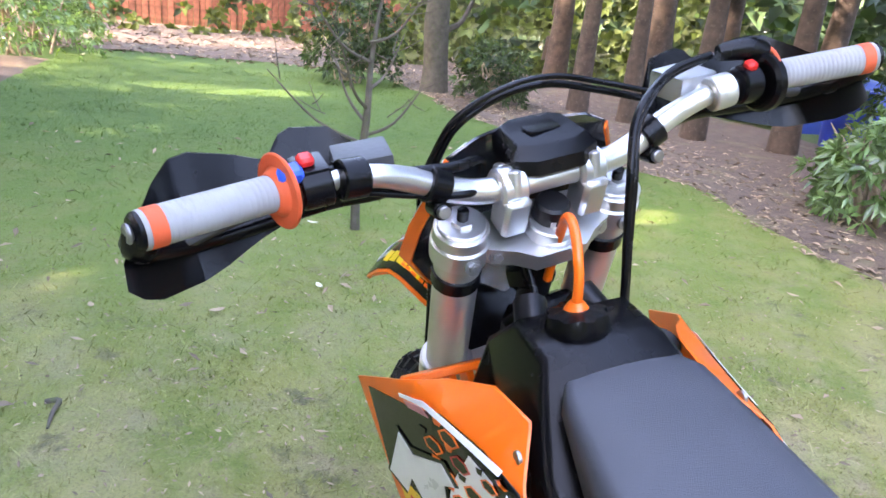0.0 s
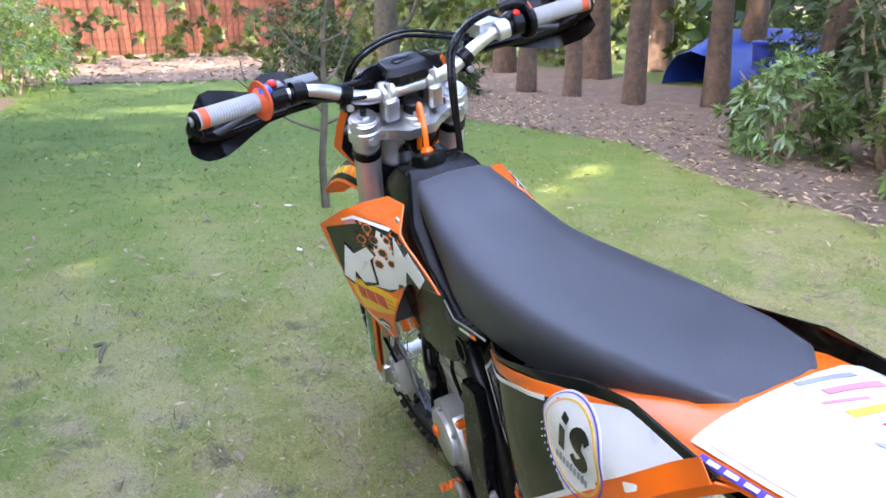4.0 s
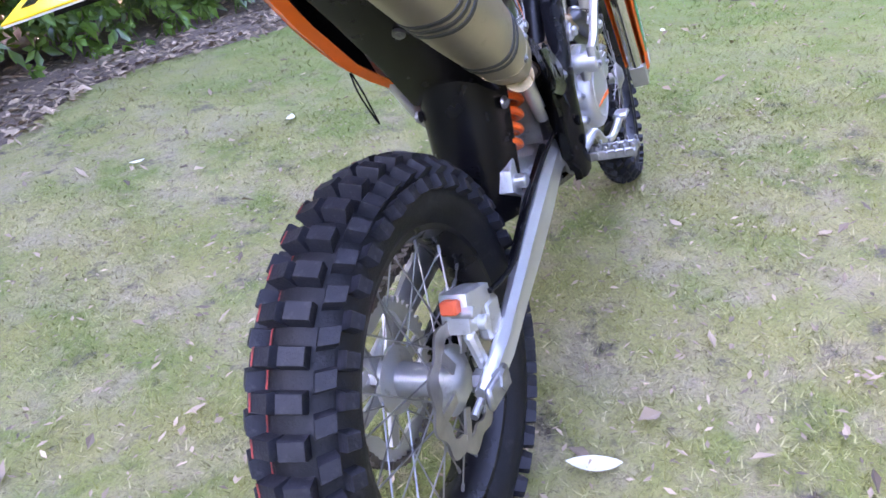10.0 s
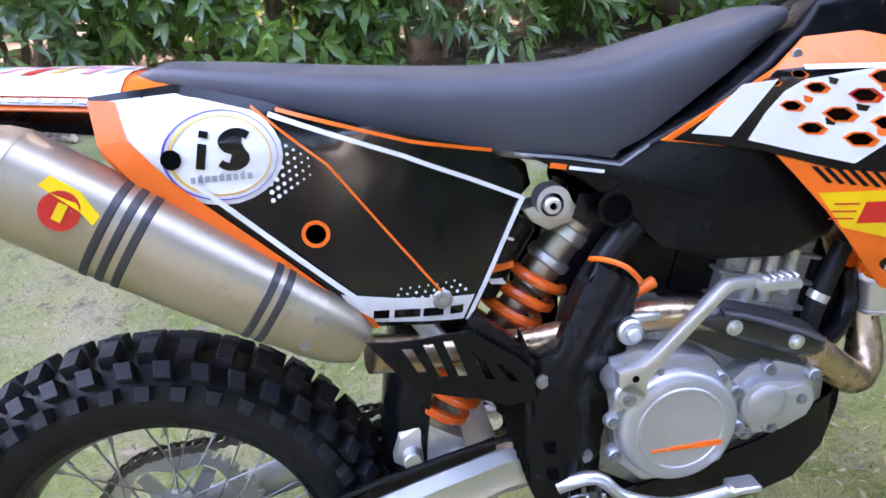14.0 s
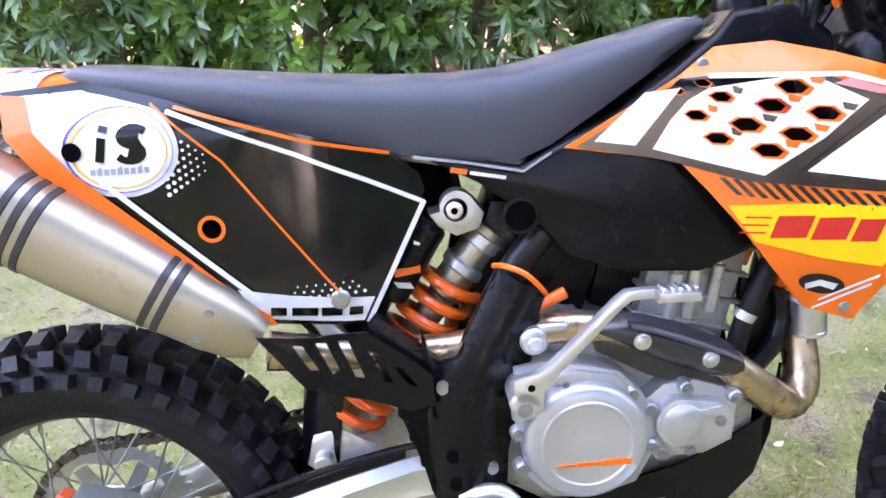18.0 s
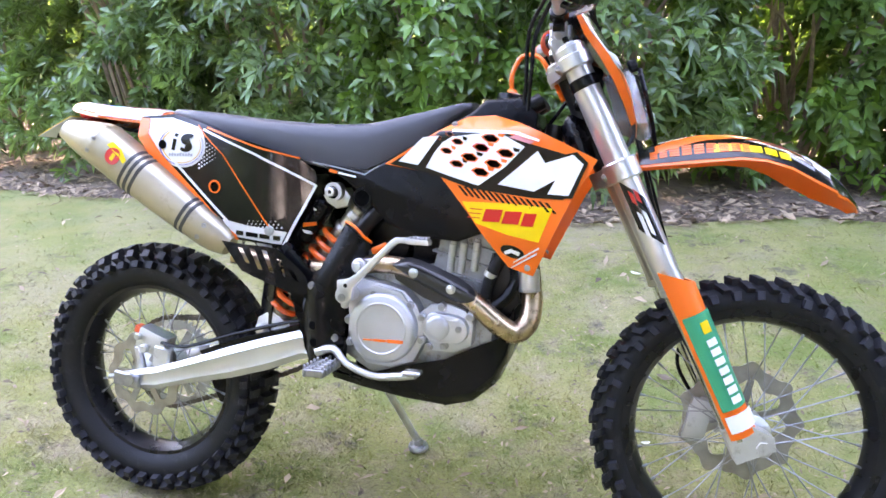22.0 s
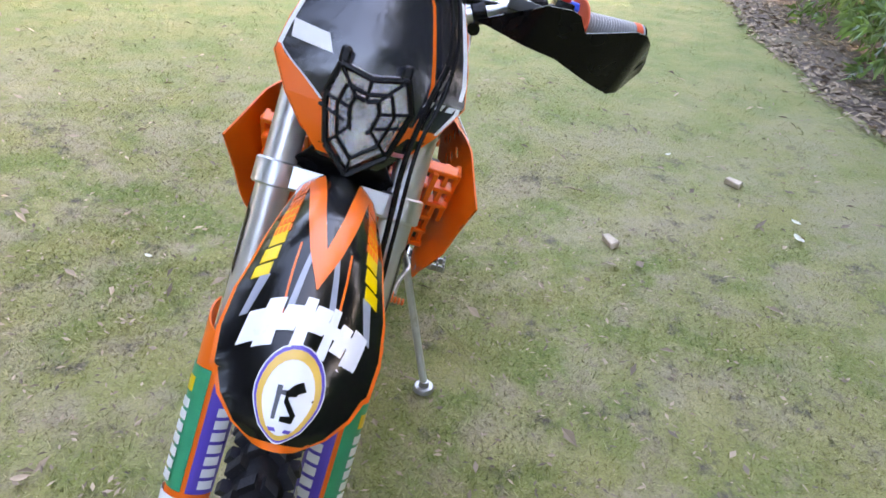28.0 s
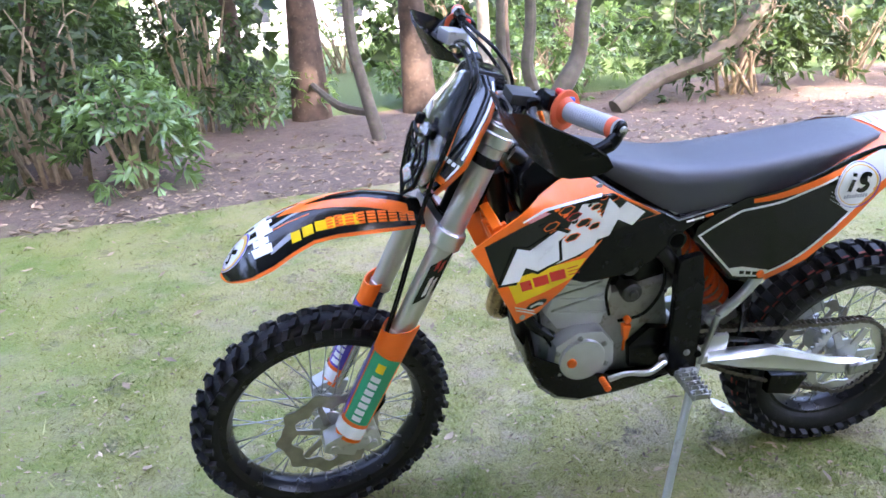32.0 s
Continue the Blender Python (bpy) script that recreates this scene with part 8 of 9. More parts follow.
# triple clamps
for sdn, h, mat, r, label in ((0.03, 0.03, ALUB, 0.034, "silver upper triple clamp"), (0.262, 0.042, ALUB, 0.036, "silver lower triple clamp")):
    bm = bmesh.new()
    base = fork_pt(sdn)
    for s in (1, -1):
        rod(bm, fork_pt(sdn, s * FORKY), fork_pt(sdn + h, s * FORKY), r, n=28, bev=0.003)
    pts = [(-0.1, -0.012), (-0.075, -0.03), (-0.05, -0.042), (-0.03, -0.058), (0.03, -0.058), (0.05, -0.042), (0.075, -0.03), (0.1, -0.012), (0.1, 0.025), (0.05, 0.028), (-0.05, 0.028), (-0.1, 0.025)]
    loft(bm, [[fork_pt(sdn + 0.003 + d_, yy, aa) for yy, aa in pts] for d_ in (0, h - 0.008)])
    tc_ = spart("triple_clamp", bm, mat, fork, label)
    if sdn < 0.1:
        bm = bmesh.new()
        rod(bm, fork_pt(sdn + 0.006, 0, -0.036), fork_pt(sdn - 0.004, 0, -0.036), 0.02, n=24, bev=0.002)
        rod(bm, fork_pt(sdn - 0.003, 0, -0.036), fork_pt(sdn - 0.014, 0, -0.036), 0.0145, n=6, bev=0.001)
        rod(bm, fork_pt(sdn - 0.013, 0, -0.036), fork_pt(sdn - 0.017, 0, -0.036), 0.009, n=16, bev=0.001)
        spart("stem_nut", bm, ALUB, tc_, "silver steering stem nut")
    bolts(tc_, [fork_pt(sdn + h / 2, s * yy, aa) for s in (1, -1) for yy, aa in ((0.068, -0.03), (0.1, -0.036))], (-1, 0, 0), None, 0.0065, 0.006, STEER)

# handlebar
def bpart(name, bm, mat, parent, label="", sharp=40):
    """A part of the handlebar, which is set ahead on its clamps."""
    for v in bm.verts:
        v.co += Vector((0.03, 0.06 * v.co.y, -0.018))
    return spart(name, bm, mat, parent, label, sharp)


bar_pts = [(1.004, 0.0, 1.178), (1.004, 0.06, 1.178), (1.003, 0.1, 1.187), (0.998, 0.15, 1.213), (0.99, 0.19, 1.229), (0.99, 0.24, 1.235), (0.949, 0.378, 1.242)]
bm = bmesh.new()
tube(bm, [(x, -y, z) for x, y, z in bar_pts[:0:-1]] + bar_pts, [0.011, 0.011, 0.0115, 0.013, 0.014, 0.0142, 0.0142, 0.0142, 0.014, 0.013, 0.0115, 0.011, 0.011], n=16, smooth=5)
bar = bpart("handlebar", bm, ALUB, bike, "silver tapered aluminium handlebar")
for s in (1, -1):
    g0, g1 = Vector((0.983, s * 0.275, 1.2365)), Vector((0.948, s * 0.381, 1.242))
    d = (g1 - g0).normalized()
    bm = bmesh.new()
    _, u_, v_ = frame_of(d)
    ribs = [(0.0, 0.0168)]
    for k in range(22):
        ribs += [(0.007 + 0.005 * k, 0.0168), (0.008 + 0.005 * k, 0.0174), (0.0105 + 0.005 * k, 0.0174), (0.0115 + 0.005 * k, 0.0168)]
    rings = [ring(bm, g0 + d * a, u_, v_, r_, 22) for a, r_ in ribs]
    for a, b_ in zip(rings, rings[1:]):
        bridge(bm, a, b_)
    grip = bpart("grip", bm, GRIP, bar, "grey rubber grip with orange ends")
    bm = bmesh.new()
    rod(bm, g0 - d * 0.005, g0 - d * 0.001, 0.036, n=28, bev=0.0015)
    rod(bm, g0 - d * 0.001, g0 + d * 0.006, 0.024, 0.018, n=24)
    bpart("flange", bm, REDG, grip, "orange grip flange")
    bm = bmesh.new()
    rod(bm, g1 - d * 0.014, g1 + d * 0.002, 0.0178, n=24, bev=0.002)
    bpart("end_band", bm, REDG, grip, "orange grip end")
    bm = bmesh.new()
    rod(bm, g1 + d * 0.002, g1 + d * 0.011, 0.0165, n=20, bev=0.003)
    bpart("end_plug", bm, BLACKP, grip, "black bar-end mount")
    bm = bmesh.new()
    rod(bm, g1 + d * 0.011, g1 + d * 0.016, 0.009, n=14, bev=0.002)
    bpart("end_bolt", bm, STEEL, grip)
    # bar clamp post on the triple clamp
    bm = bmesh.new()
    box(bm, (1.003, s * 0.046, 1.15), (0.036, 0.03, 0.05), (0, -25, 0), 0.005)
    rod(bm, (1.004, s * 0.031, 1.178), (1.004, s * 0.061, 1.178), 0.0225, n=24, bev=0.003)
    for dx in (-0.017, 0.017):
        rod(bm, (1.004 + dx, s * 0.046, 1.17), (1.004 + dx, s * 0.046, 1.199), 0.0065, n=12, bev=0.001)
    bpart("bar_clamp", bm, ALUB, bar, "silver handlebar clamp")
    # hand guard: a shell ahead of the grip and its arm
    poly = [(0.13, 1.175), (0.16, 1.2), (0.19, 1.214), (0.197, 1.23), (0.21, 1.242), (0.249, 1.248), (0.262, 1.244), (0.268, 1.228), (0.281, 1.222), (0.312, 1.234), (0.355, 1.248), (0.375, 1.246), (0.395, 1.232), (0.415, 1.212), (0.43, 1.19), (0.432, 1.17), (0.422, 1.157), (0.408, 1.145), (0.39, 1.137), (0.37, 1.134), (0.344, 1.14), (0.303, 1.153), (0.258, 1.167), (0.2, 1.171)]
    bm = sheet(poly, lambda u_, v_: 1.107 + 0.45 * (v_ - 1.2) - 0.02 * smooth01(0.3, 0.38, u_) - 0.085 * smooth01(0.37, 0.44, u_) - 0.04 * smooth01(0.22, 0.13, u_), 0.0045, 0.02)
    for v in bm.verts:
        v.co = Vector((v.co.y, s * v.co.x, v.co.z))
    hg = spart("hand_guard", bm, BLACKP, bar, "black plastic hand guard")
    bm = bmesh.new()
    e = g1 + d * 0.006
    secs = []
    for p, w in ((e + Vector((0.03, s * 0.022, -0.018)), 0.02), (Vector((0.995, s * 0.417, 1.205)), 0.02), (Vector((1.03, s * 0.402, 1.185)), 0.018), (Vector((1.068, s * 0.35, 1.17)), 0.014), (Vector((1.075, s * 0.24, 1.176)), 0.013), (Vector((1.055, s * 0.185, 1.18)), 0.012), (Vector((1.03, s * 0.165, 1.195)), 0.012)):
        secs.append((p, w))
    tube(bm, [p for p, w in secs], [w * 0.6 for p, w in secs], n=10)
    spart("guard_arm", bm, BLACKP, hg, "black hand guard arm")
    bm = bmesh.new()
    c0 = Vector((1.0, s * 0.125, 1.2))
    dd = (Vector((0.998, s * 0.15, 1.213)) - Vector((1.003, s * 0.1, 1.187))).normalized()
    rod(bm, c0 - dd * 0.011, c0 + dd * 0.011, 0.019, n=20, bev=0.002)
    rod(bm, c0 + Vector((-0.012, 0, -0.025)), c0 + Vector((0.012, 0, -0.025)), 0.01, n=12, bev=0.001)
    bpart("guard_clamp", bm, BLACKP, hg, "black clamp with a steel bolt")
    bm = bmesh.new()
    rod(bm, c0 + Vector((-0.018, 0, -0.025)), c0 + Vector((-0.01, 0, -0.025)), 0.007, n=12, bev=0.001)
    bpart("bolt", bm, STEEL, hg)
    # lever and its perch
    bm = bmesh.new()
    tube(bm, [(1.012, s * 0.21, 1.222), (1.03, s * 0.24, 1.216), (1.03, s * 0.3, 1.207), (1.018, s * 0.37, 1.195)], [0.008, 0.007, 0.006, 0.007], n=9)
    bpart("lever", bm, DARKM, bar, "dark hand lever")
    bm = bmesh.new()
    p0, p1 = Vector((0.989, s * 0.195, 1.23)), Vector((0.985, s * 0.22, 1.233))
    rod(bm, p0, p1, 0.02, n=20, bev=0.002)
    box(bm, (1.01, s * 0.205, 1.228), (0.04, 0.03, 0.026), bev=0.005)
    bpart("lever_perch", bm, BLACKP if s > 0 else ALU, bar, "black lever clamp" if s > 0 else "silver lever clamp")
    bm = bmesh.new()
    if s > 0:
        box(bm, (0.99, 0.243, 1.242), (0.04, 0.03, 0.03), (0, -12, 0), 0.006, 2)
        rod(bm, (0.983, 0.228, 1.234), (0.983, 0.256, 1.234), 0.021, n=18, bev=0.002)
    else:
        rod(bm, (0.983, -0.225, 1.235), (0.981, -0.25, 1.234), 0.022, n=18, bev=0.003)
        rod(bm, (0.98, -0.252, 1.2335), (0.98, -0.268, 1.233), 0.034, n=24, bev=0.004)
        tube(bm, [(0.988, -0.265, 1.264), (0.992, -0.245, 1.273), (1.0, -0.215, 1.272)], [0.014, 0.014, 0.009], n=10)
    sw = bpart("switch_housing", bm, BLACKP, bar, "black switch housing" if s > 0 else "black throttle housing")
    for p, mat, sz in (((0.982, 0.246, 1.26), REDP, (0.016, 0.014, 0.01)), ((0.975, 0.262, 1.252), BLUEP, (0.02, 0.022, 0.014))) if s > 0 else (((0.975, -0.238, 1.256), REDP, (0.014, 0.013, 0.012)),):
        bm = bmesh.new()
        box(bm, p, sz, (0, -20, 0), 0.003)
        bpart("button", bm, mat, sw, "red button" if mat is REDP else "blue button")
bm = bmesh.new()
box(bm, (1.03, -0.192, 1.24), (0.05, 0.055, 0.03), (0, -10, 8), 0.006, 2)
bpart("brake_reservoir", bm, ALU, bar, "silver front brake reservoir")
bm = bmesh.new()
box(bm, (1.03, 0.185, 1.236), (0.05, 0.055, 0.02), (0, -10, -8), 0.004, 2)
bpart("clutch_reservoir", bm, DARKM, bar, "dark clutch reservoir")
# instrument
bm = bmesh.new()
loft(bm, [[(1.052 + a * k, y * k - 0.006, z + 0.006 + 0.26 * a * k) for a, y in ((-0.03, -0.055), (-0.042, -0.03), (-0.042, 0.03), (-0.03, 0.055), (0.03, 0.05), (0.042, 0.03), (0.042, -0.03), (0.03, -0.05))] for z, k in ((1.168, 0.8), (1.174, 0.94), (1.19, 0.94), (1.202, 0.78), (1.203, 0.74))])
inst = spart("instrument", bm, BLACKP, bike, "black plastic instrument cover on the handlebar", 25)
bm = bmesh.new()
box(bm, (1.052, -0.006, 1.2108), (0.02, 0.04, 0.001), (0, -15, 10))
spart("logo", bm, GLOSSB, inst, "faint embossed logo")

# front fender
FS = ((1.205, 0.925, 0.888, 0.06), (1.26, 0.948, 0.893, 0.066), (1.33, 0.962, 0.9, 0.073), (1.4, 0.96, 0.907, 0.079), (1.45, 0.951, 0.904, 0.083), (1.495, 0.938, 0.889, 0.092), (1.54, 0.919, 0.864, 0.096), (1.58, 0.894, 0.845, 0.09), (1.615, 0.862, 0.832, 0.074), (1.638, 0.832, 0.82, 0.051), (1.65, 0.812, 0.807, 0.023))


def fender_pt(f, k, lift=0.0):
    """A point of the fender: f along it (0 to 10), k across it (-1 to 1)."""
    i = min(int(f), len(FS) - 2)
    t = f - i
    x, zt, ze, w = (FS[i][j] * (1 - t) + FS[i + 1][j] * t for j in range(4))
    return Vector((x - 0.01 * abs(k) ** 2 * (f > 7), w * k, zt - (zt - ze) * abs(k) ** 2.0 + lift))


def fender_patch(f0, f1, k0, k1, lift, nf=None, nk=6):
    """k0 and k1 are the patch's sides at its two ends."""
    nf = nf or max(2, int((f1 - f0) * 3))
    secs_ = []
    for i in range(nf + 1):
        t = i / nf
        a, b_ = k0[0] + (k0[1] - k0[0]) * t, k1[0] + (k1[1] - k1[0]) * t
        secs_.append([fender_pt(f0 + (f1 - f0) * t, a + (b_ - a) * j / nk, lift) for j in range(nk + 1)])
    bm_ = loft(bmesh.new(), secs_, closed=False)
    return thicken(bm_, 0.0008)


bm = loft(bmesh.new(), [[fender_pt(f / 3, k / 8) for k in range(-8, 9)] for f in range(31)], closed=False)
thicken(bm, 0.003)
fender = spart("front_fender", bm, ORANGE, bike, "orange front fender with black decals", 60)
fdl = "black fender decal"
spart("decal", fender_patch(0.0, 29 / 3, (-0.95, -0.95), (0.95, 0.95), 0.0016, 29, 18), GLOSSB, fender, fdl, 60)
for s in (1, -1):
    spart("decal", fender_patch(0.6, 4.2, (s * 0.42, s * 0.0), (s * 0.72, s * 0.24), 0.0034, 14), ORANGE, fender, "orange chevron", 60)
    spart("decal", fender_patch(4.2, 5.45, (s * 0.0, s * 0.0), (s * 0.24, s * 0.01), 0.0034, 8), ORANGE, fender, "orange chevron", 60)
    spart("line", fender_patch(4.0, 6.4, (s * 0.36, s * 0.3), (s * 0.385, s * 0.325), 0.0026), ORANGE, fender)
    spart("line", fender_patch(3.2, 6.4, (s * 0.1, s * 0.22), (s * 0.16, s * 0.3), 0.0024), GREYD, fender)
    for f, w in ((2.3, 0.62), (3.02, 0.84), (3.96, 0.5), (4.56, 0.44)):
        spart("lettering_bar", fender_patch(f, f + w, (s * 0.64, s * 0.62), (s * 0.84, s * 0.82), 0.0028, 3, 3), YELLOW, fender, "yellow sponsor lettering shape")
    spart("mark", fender_patch(5.0, 6.0, (s * 0.6, s * 0.7), (s * 0.72, s * 0.78), 0.0026, 3, 2), GREYD, fender)
    for r in range(4):
        for c_ in range(9):
            f = 0.4 + 0.34 * c_
            spart("dot", fender_patch(f, f + 0.27, (s * (0.63 - 0.03 * f / 3 + 0.06 * r),) * 2, (s * (0.675 - 0.03 * f / 3 + 0.06 * r),) * 2, 0.0022, 1, 1), ORANGE, fender)
for a, b_, f0, f1 in ((-0.74, -0.5, 6.0, 6.8), (-0.56, -0.3, 5.75, 6.95), (-0.34, -0.08, 5.95, 6.6), (-0.14, 0.06, 5.7, 7.0), (0.0, 0.26, 5.85, 6.55), (0.2, 0.36, 5.75, 7.1), (0.34, 0.54, 6.0, 6.8), (0.5, 0.74, 5.9, 7.15)):
    spart("lettering_bar", fender_patch(f0, f1, (a + 0.07, a - 0.02), (b_, b_ - 0.06), 0.0034, 3, 3), WHITE, fender, "white logo shape")
spart("lettering_bar", fender_patch(6.18, 6.5, (-0.66, -0.68), (0.66, 0.64), 0.0035, 2, 12), WHITE, fender, "white logo shape")


def fender_disc(r, mat, lift, cf=8.3, inner=0.0, label="", k0=0.0):
    bm_ = bmesh.new()
    rows_ = []
    for q in (inner, (inner + 1) / 2, 1.0):
        rows_.append([bm_.verts.new(fender_pt(cf + r * q * math.cos(a) * 1.42, k0 + r * q * math.sin(a) * 0.52, lift)) for a in (2 * math.pi * i / 30 for i in range(30))])
    for a, b2 in zip(rows_, rows_[1:]):
        bridge(bm_, a, b2)
    if not inner:
        bmesh.ops.remove_doubles(bm_, verts=bm_.verts, dist=1e-6)
    return spart("roundel", bm_, mat, fender, label, 60)


fender_disc(1.0, WHITE, 0.0030, label="round white sponsor badge")
fender_disc(0.97, PURPLE, 0.0036, inner=0.93)
fender_disc(0.9, GOLD, 0.0036, inner=0.82)
for poly in ([(0.35, -0.42), (0.35, -0.28), (-0.3, -0.2), (-0.3, -0.34)], [(-0.42, 0.3), (-0.28, 0.45), (-0.1, 0.0), (0.2, 0.4), (0.38, 0.36), (0.38, -0.1), (0.28, -0.1), (0.24, 0.22), (0.0, -0.08), (-0.22, -0.08), (-0.34, 0.1)]):
    bm = bmesh.new()
    bm.faces.new([bm.verts.new(fender_pt(8.3 + a * 1.42, b_ * 0.52, 0.0042)) for a, b_ in poly])
    spart("stroke", bm, GLOSSB, fender)
bm = bmesh.new()
bm.faces.new([bm.verts.new(fender_pt(8.3 + a * 1.42, b_ * 0.52, 0.0042)) for a, b_ in ((0.52, -0.5), (0.52, 0.5), (0.64, 0.45), (0.64, -0.45))])
spart("lettering_bar", bm, PURPLE, fender)

# headlight mask
MK = ((1.212, 1.085, 0.07, 0.022), (1.195, 1.1, 0.103, 0.03), (1.155, 1.13, 0.12, 0.04), (1.11, 1.158, 0.136, 0.034), (1.065, 1.175, 0.145, 0.022), (1.02, 1.188, 0.116, 0.012), (0.98, 1.198, 0.08, 0.006), (0.945, 1.2, 0.046, 0.004))


def mask_pt(f, k, lift=0.0):
    """A point of the mask: f down it (0 to 7), k across it (-1 to 1)."""
    i = min(int(f), len(MK) - 2)
    t = f - i
    z, x, w, bk = (MK[i][j] * (1 - t) + MK[i + 1][j] * t for j in range(4))
    return Vector((x - bk * abs(k) ** 2.0 + lift, w * k, z + lift * 0.4))


def mask_patch(f0, f1, k0, k1, lift, nf=6, nk=6):
    secs_ = []
    for i in range(nf + 1):
        t = i / nf
        a, b_ = k0[0] + (k0[1] - k0[0]) * t, k1[0] + (k1[1] - k1[0]) * t
        secs_.append([mask_pt(f0 + (f1 - f0) * t, a + (b_ - a) * j / nk, lift) for j in range(nk + 1)])
    return thicken(loft(bmesh.new(), secs_, closed=False), 0.0008)


bm = loft(bmesh.new(), [[mask_pt(f / 3, k / 8) for k in range(-8, 9)] for f in range(22)], closed=False)
thicken(bm, 0.003)
mask = spart("headlight_mask", bm, MASKB, bike, "glossy black and orange headlight mask", 60)
for s in (1, -1):
    if s < 0:
        spart("decal", mask_patch(3.8, 5.0, (-0.97, -0.5), (-0.995, -0.995), 0.0016), ORANGE, mask, "orange lower cheek", 60)
        spart("decal", mask_patch(5.0, 6.85, (-0.5, -0.62), (-0.995, -0.995), 0.0016), ORANGE, mask, "orange lower cheek", 60)
    else:
        spart("decal", mask_patch(4.95, 5.35, (0.58, 0.58), (0.995, 0.995), 0.0016), ORANGE, mask, "orange stripe", 60)
        spart("decal", mask_patch(5.35, 6.0, (0.58, 0.62), (0.72, 0.66), 0.0016), ORANGE, mask, "orange stripe", 60)
        spart("edge_line", mask_patch(5.95, 6.15, (0.62, 0.64), (0.99, 0.99), 0.002), PINK, mask, "", 60)
    spart("edge_line", mask_patch(0.3, 3.8 if s < 0 else 5.0, (s * 0.95, s * 0.955), (s * 1.0, s * 1.0), 0.0016), WHITE, mask, "", 60)
    spart("edge_line", mask_patch(3.7, 4.9, (s * 0.985, s * 0.5), (s * 1.0, s * 0.545), 0.0024, 6), WHITE, mask, "", 60) if s < 0 else None
    if s < 0:
        spart("decal", mask_patch(3.0, 3.5, (-0.55, -0.45), (-0.95, -0.9), 0.0018, 3), WHITE, mask, "white sticker", 60)
    else:
        spart("line", mask_patch(0.6, 5.0, (0.5, 0.66), (0.54, 0.7), 0.0018), ORANGE, mask, "", 60)
        for k in range(3):
            spart("lettering_bar", mask_patch(4.0 + 0.02 * k, 4.22, (0.6 + 0.12 * k,) * 2, (0.68 + 0.12 * k,) * 2, 0.0028, 1, 1), WHITE, mask)
# side wings that close the mask towards the fork
for s in (1, -1):
    bm = bmesh.new()
    loft(bm, [[mask_pt(f, s * 0.99), Vector((mask_pt(f, s).x - dx, mask_pt(f, s * 0.93).y, mask_pt(f, s).z - 0.008))] for f, dx in ((1, 0.004), (2, 0.008), (3, 0.012), (4, 0.014), (5, 0.012), (6, 0.008))], closed=False)
    thicken(bm, 0.003)
    spart("side_wing", bm, ORANGE, mask, "orange inner side of the mask", 60)
bm = bmesh.new()
loft(bm, [[(x, y * w, z) for y in (-1, -0.5, 0, 0.5, 1)] for x, z, w in ((1.198, 0.965, 0.05), (1.182, 0.93, 0.07), (1.162, 0.905, 0.085), (1.162, 0.87, 0.07))], closed=False)
thicken(bm, 0.004)
spart("chin", bm, BLACKP, mask, "black lower mask support")
# lamp and its grille
LC = [(-0.048, 1.09), (0.0, 1.082), (0.05, 1.094), (0.068, 1.05), (0.05, 0.985), (0.0, 0.945), (-0.04, 0.98), (-0.058, 1.045)]


def lamp_x(z, y=0.0):
    return 1.168 + (1.09 - z) * 0.28 - 1.2 * y * y


bm = bmesh.new()
loft(bm, [[(lamp_x(z, y) + d_, y * k, 1.02 + (z - 1.02) * k) for y, z in LC] for d_, k in ((-0.04, 0.8), (0.012, 0.98), (0.022, 0.9), (0.027, 0.6), (0.03, 0.2))])
GLASS = bpy.data.materials.new("lamp_glass")
GLASS.use_nodes = True
gb = GLASS.node_tree.nodes["Principled BSDF"]
socket(gb, "Base Color", (0.75, 0.76, 0.77, 1)), socket(gb, "Metallic", 0.75), socket(gb, "Roughness", 0.12), socket(gb, "Coat Weight", 1.0)
gn, gw = GLASS.node_tree.nodes.new("ShaderNodeTexVoronoi"), GLASS.node_tree.nodes.new("ShaderNodeBump")
socket(gn, "Scale", 60.0), socket(gw, "Strength", 0.8), socket(gw, "Distance", 0.004)
GLASS.node_tree.links.new(gn.outputs[0], gw.inputs["Height"])
GLASS.node_tree.links.new(gw.outputs[0], gb.inputs["Normal"])
lamp = spart("headlight", bm, GLASS, bike, "faceted clear headlight behind a black grille", 20)
bm = bmesh.new()


def gp(y, z, up=0.033):
    return Vector((lamp_x(z, y) + up, y, z))


def strip(pts_, r=0.0032):
    for a, b_ in zip(pts_, pts_[1:]):
        rod(bm, gp(*a), gp(*b_), r, n=6)


strip(LC + LC[:1], 0.0048)
inner = [(y * 0.66, 1.02 + (z - 1.02) * 0.66) for y, z in LC]
core = [(y * 0.34, 1.028 + (z - 1.02) * 0.38) for y, z in LC]
strip(inner + inner[:1])
strip(core + core[:1], 0.0036)
for a, b_ in zip(LC, core):
    strip([a, b_], 0.0028)
for s in (1, -1):
    strip([(s * 0.063, 1.03), (s * 0.022, 1.018)], 0.0028)
    box(bm, gp(s * 0.045, 1.098, 0.02), (0.02, 0.016, 0.026), (0, -20, 0), 0.004)
spart("grille", bm, BLACKP, lamp, "black plastic headlight grille")

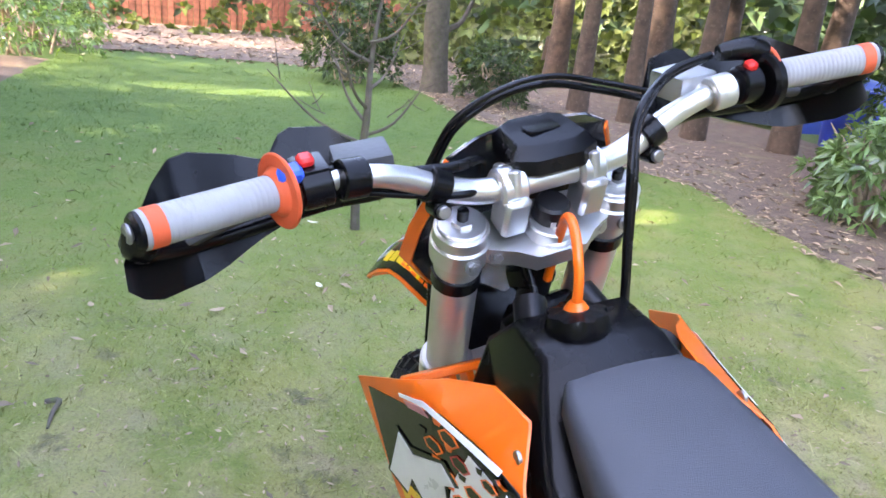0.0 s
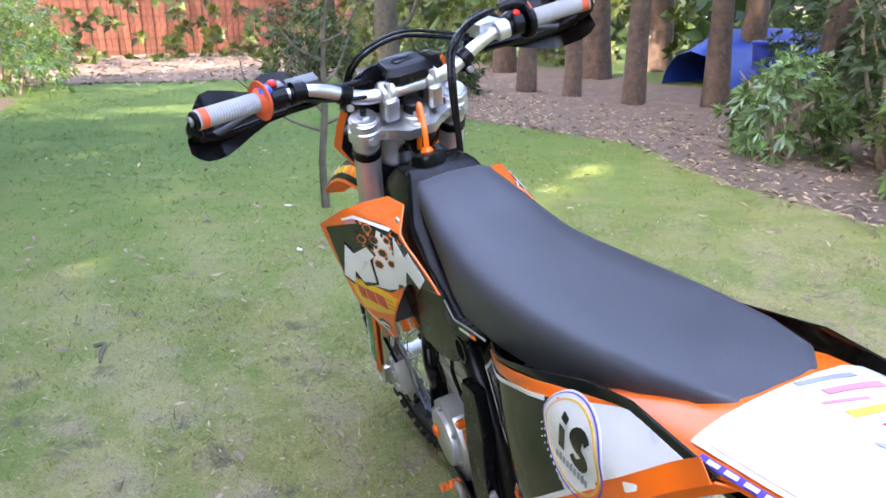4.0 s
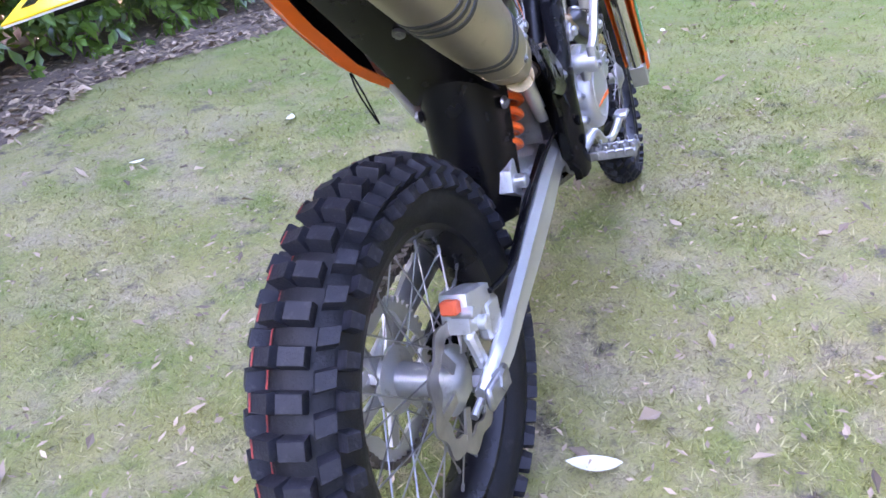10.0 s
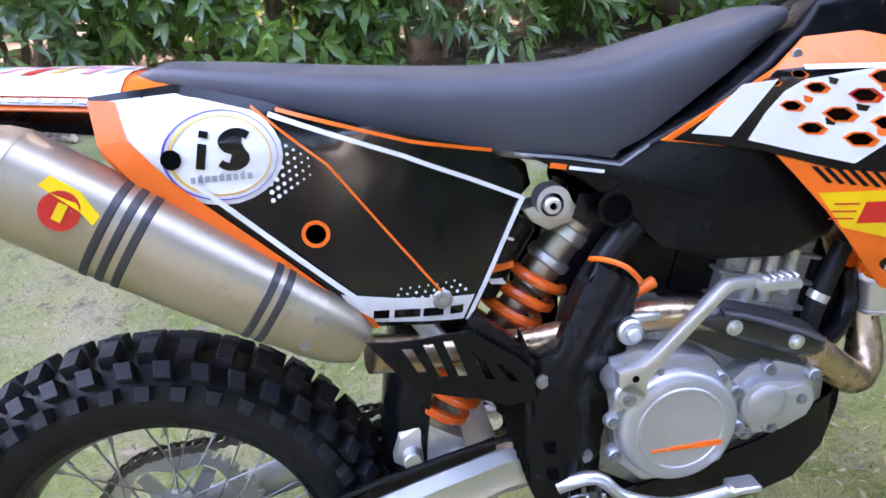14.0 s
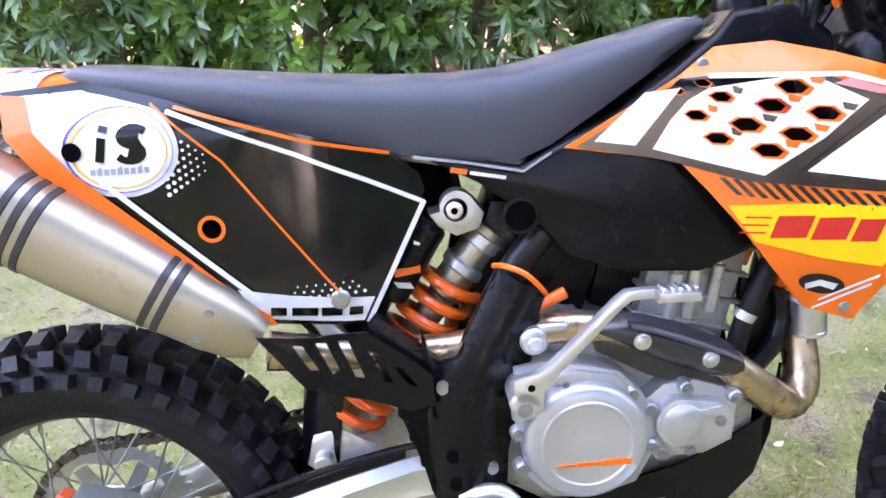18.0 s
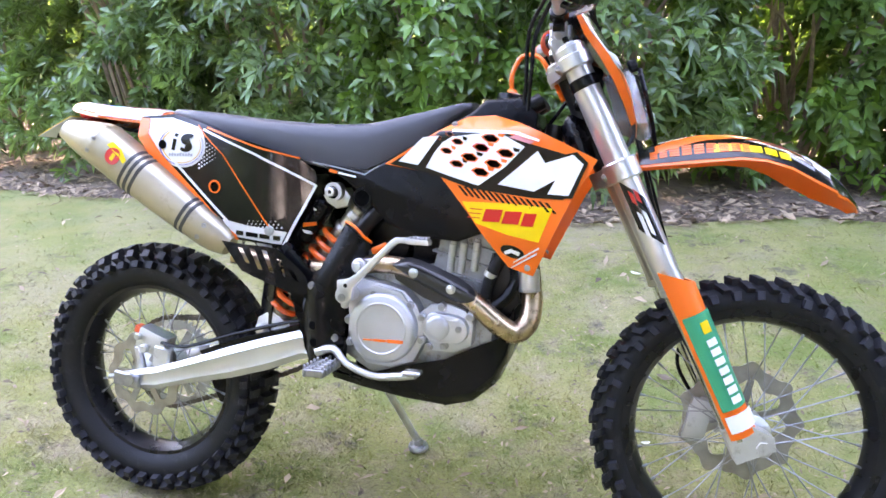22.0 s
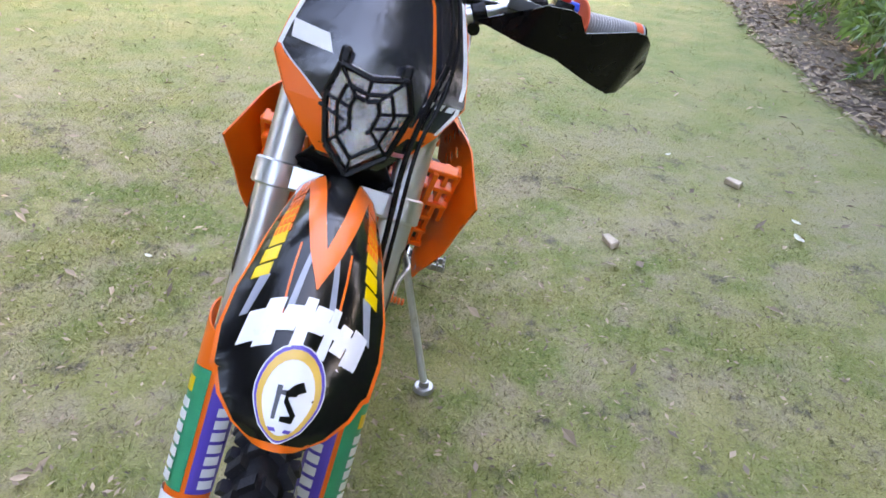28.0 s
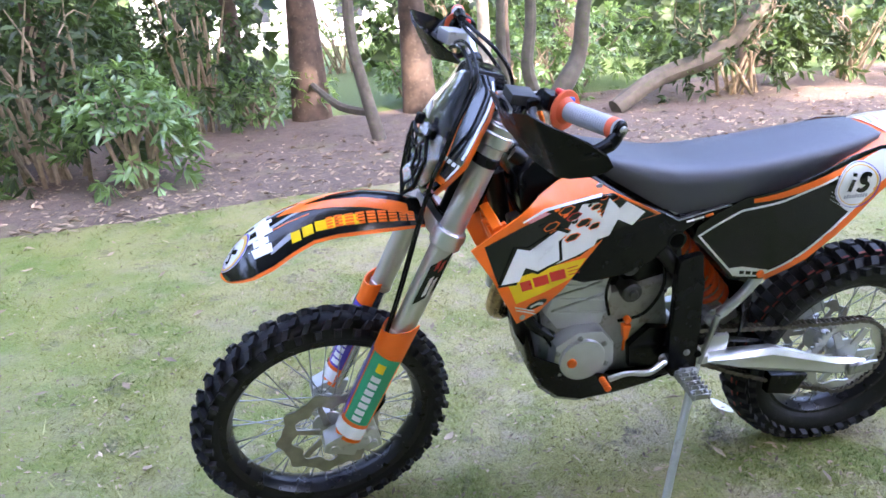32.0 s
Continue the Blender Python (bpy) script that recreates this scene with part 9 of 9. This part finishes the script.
# front brake caliper and hoses
bm = bmesh.new()
box(bm, (1.372, 0.078, 0.335), (0.05, 0.05, 0.1), (0, 12, 0), 0.012, 2)
box(bm, (1.39, 0.1, 0.33), (0.045, 0.02, 0.06), (0, 12, 0), 0.006)
for z in (0.31, 0.355):
    rod(bm, (1.365, 0.095, z), (1.365, 0.112, z), 0.014, n=16, bev=0.002)
spart("front_caliper", bm, ALU, bike, "silver front brake caliper")
hoses = [([(1.36, 0.09, 0.39), (1.33, 0.105, 0.45), (1.335, 0.112, 0.52), (1.32, 0.1, 0.62), (1.275, 0.092, 0.75), (1.235, 0.085, 0.88), (1.205, 0.08, 0.98), (1.175, 0.09, 1.07), (1.155, 0.1, 1.13), (1.122, 0.085, 1.19), (1.106, 0.062, 1.222), (1.1, 0.01, 1.242), (1.097, -0.047, 1.244), (1.09, -0.11, 1.226), (1.075, -0.17, 1.205)], 0.0046, BLACKP, "black front brake hose looping over the mask"),
         ([(1.39, 0.08, 0.42), (1.36, 0.11, 0.52), (1.33, 0.11, 0.62), (1.285, 0.103, 0.75), (1.245, 0.096, 0.88), (1.205, 0.092, 1.0), (1.178, 0.105, 1.07), (1.15, 0.108, 1.14), (1.115, 0.094, 1.195), (1.098, 0.07, 1.23), (1.09, 0.012, 1.252), (1.087, -0.047, 1.254), (1.08, -0.11, 1.236), (1.065, -0.17, 1.215)], 0.0034, BLACKP, "thin black cable beside the brake hose"),
         ([(1.03, -0.217, 1.254), (1.025, -0.155, 1.245), (0.995, -0.09, 1.215), (0.968, -0.06, 1.16), (0.965, -0.05, 1.06), (0.955, -0.04, 0.98), (0.9, -0.03, 0.93)], 0.0046, BLACKP, "black throttle cable"),
         ([(1.038, -0.217, 1.25), (1.033, -0.155, 1.236), (1.006, -0.1, 1.202), (0.982, -0.075, 1.15), (0.975, -0.06, 1.06), (0.965, -0.05, 0.98), (0.91, -0.04, 0.93)], 0.0046, BLACKP, "black throttle cable"),
         ([(1.045, 0.212, 1.204), (1.04, 0.15, 1.18), (1.03, 0.09, 1.16), (1.06, 0.04, 1.12), (1.06, 0.02, 1.05), (1.0, 0.03, 0.96)], 0.0042, BLACKP, "black clutch hose"),
         ([(1.025, 0.244, 1.207), (1.03, 0.165, 1.18), (1.02, 0.1, 1.168), (1.07, 0.05, 1.16), (1.1, 0.03, 1.13)], 0.004, BLACKP, "black wiring loom"),
         ([(1.02, 0.25, 1.227), (1.03, 0.175, 1.205), (1.035, 0.11, 1.195), (1.055, 0.07, 1.19), (1.075, 0.06, 1.17)], 0.006, BLACKP, "black wiring sleeve")]
for pts, r, mat, label in hoses:
    spart("cable", tube(bmesh.new(), pts, r, n=9, smooth=6), mat, bar, label)
bm = bmesh.new()
for p in ((1.1, 0.02, 1.09), (1.1, -0.03, 1.06), (1.09, 0.0, 1.02)):
    box(bm, p, (0.05, 0.05, 0.035), (0, 20, 10), 0.008)
box(bm, (1.08, 0, 0.94), (0.05, 0.11, 0.12), (0, -20, 0), 0.02)
spart("wiring_box", bm, BLACKP, bike, "black wiring and horn behind the mask")
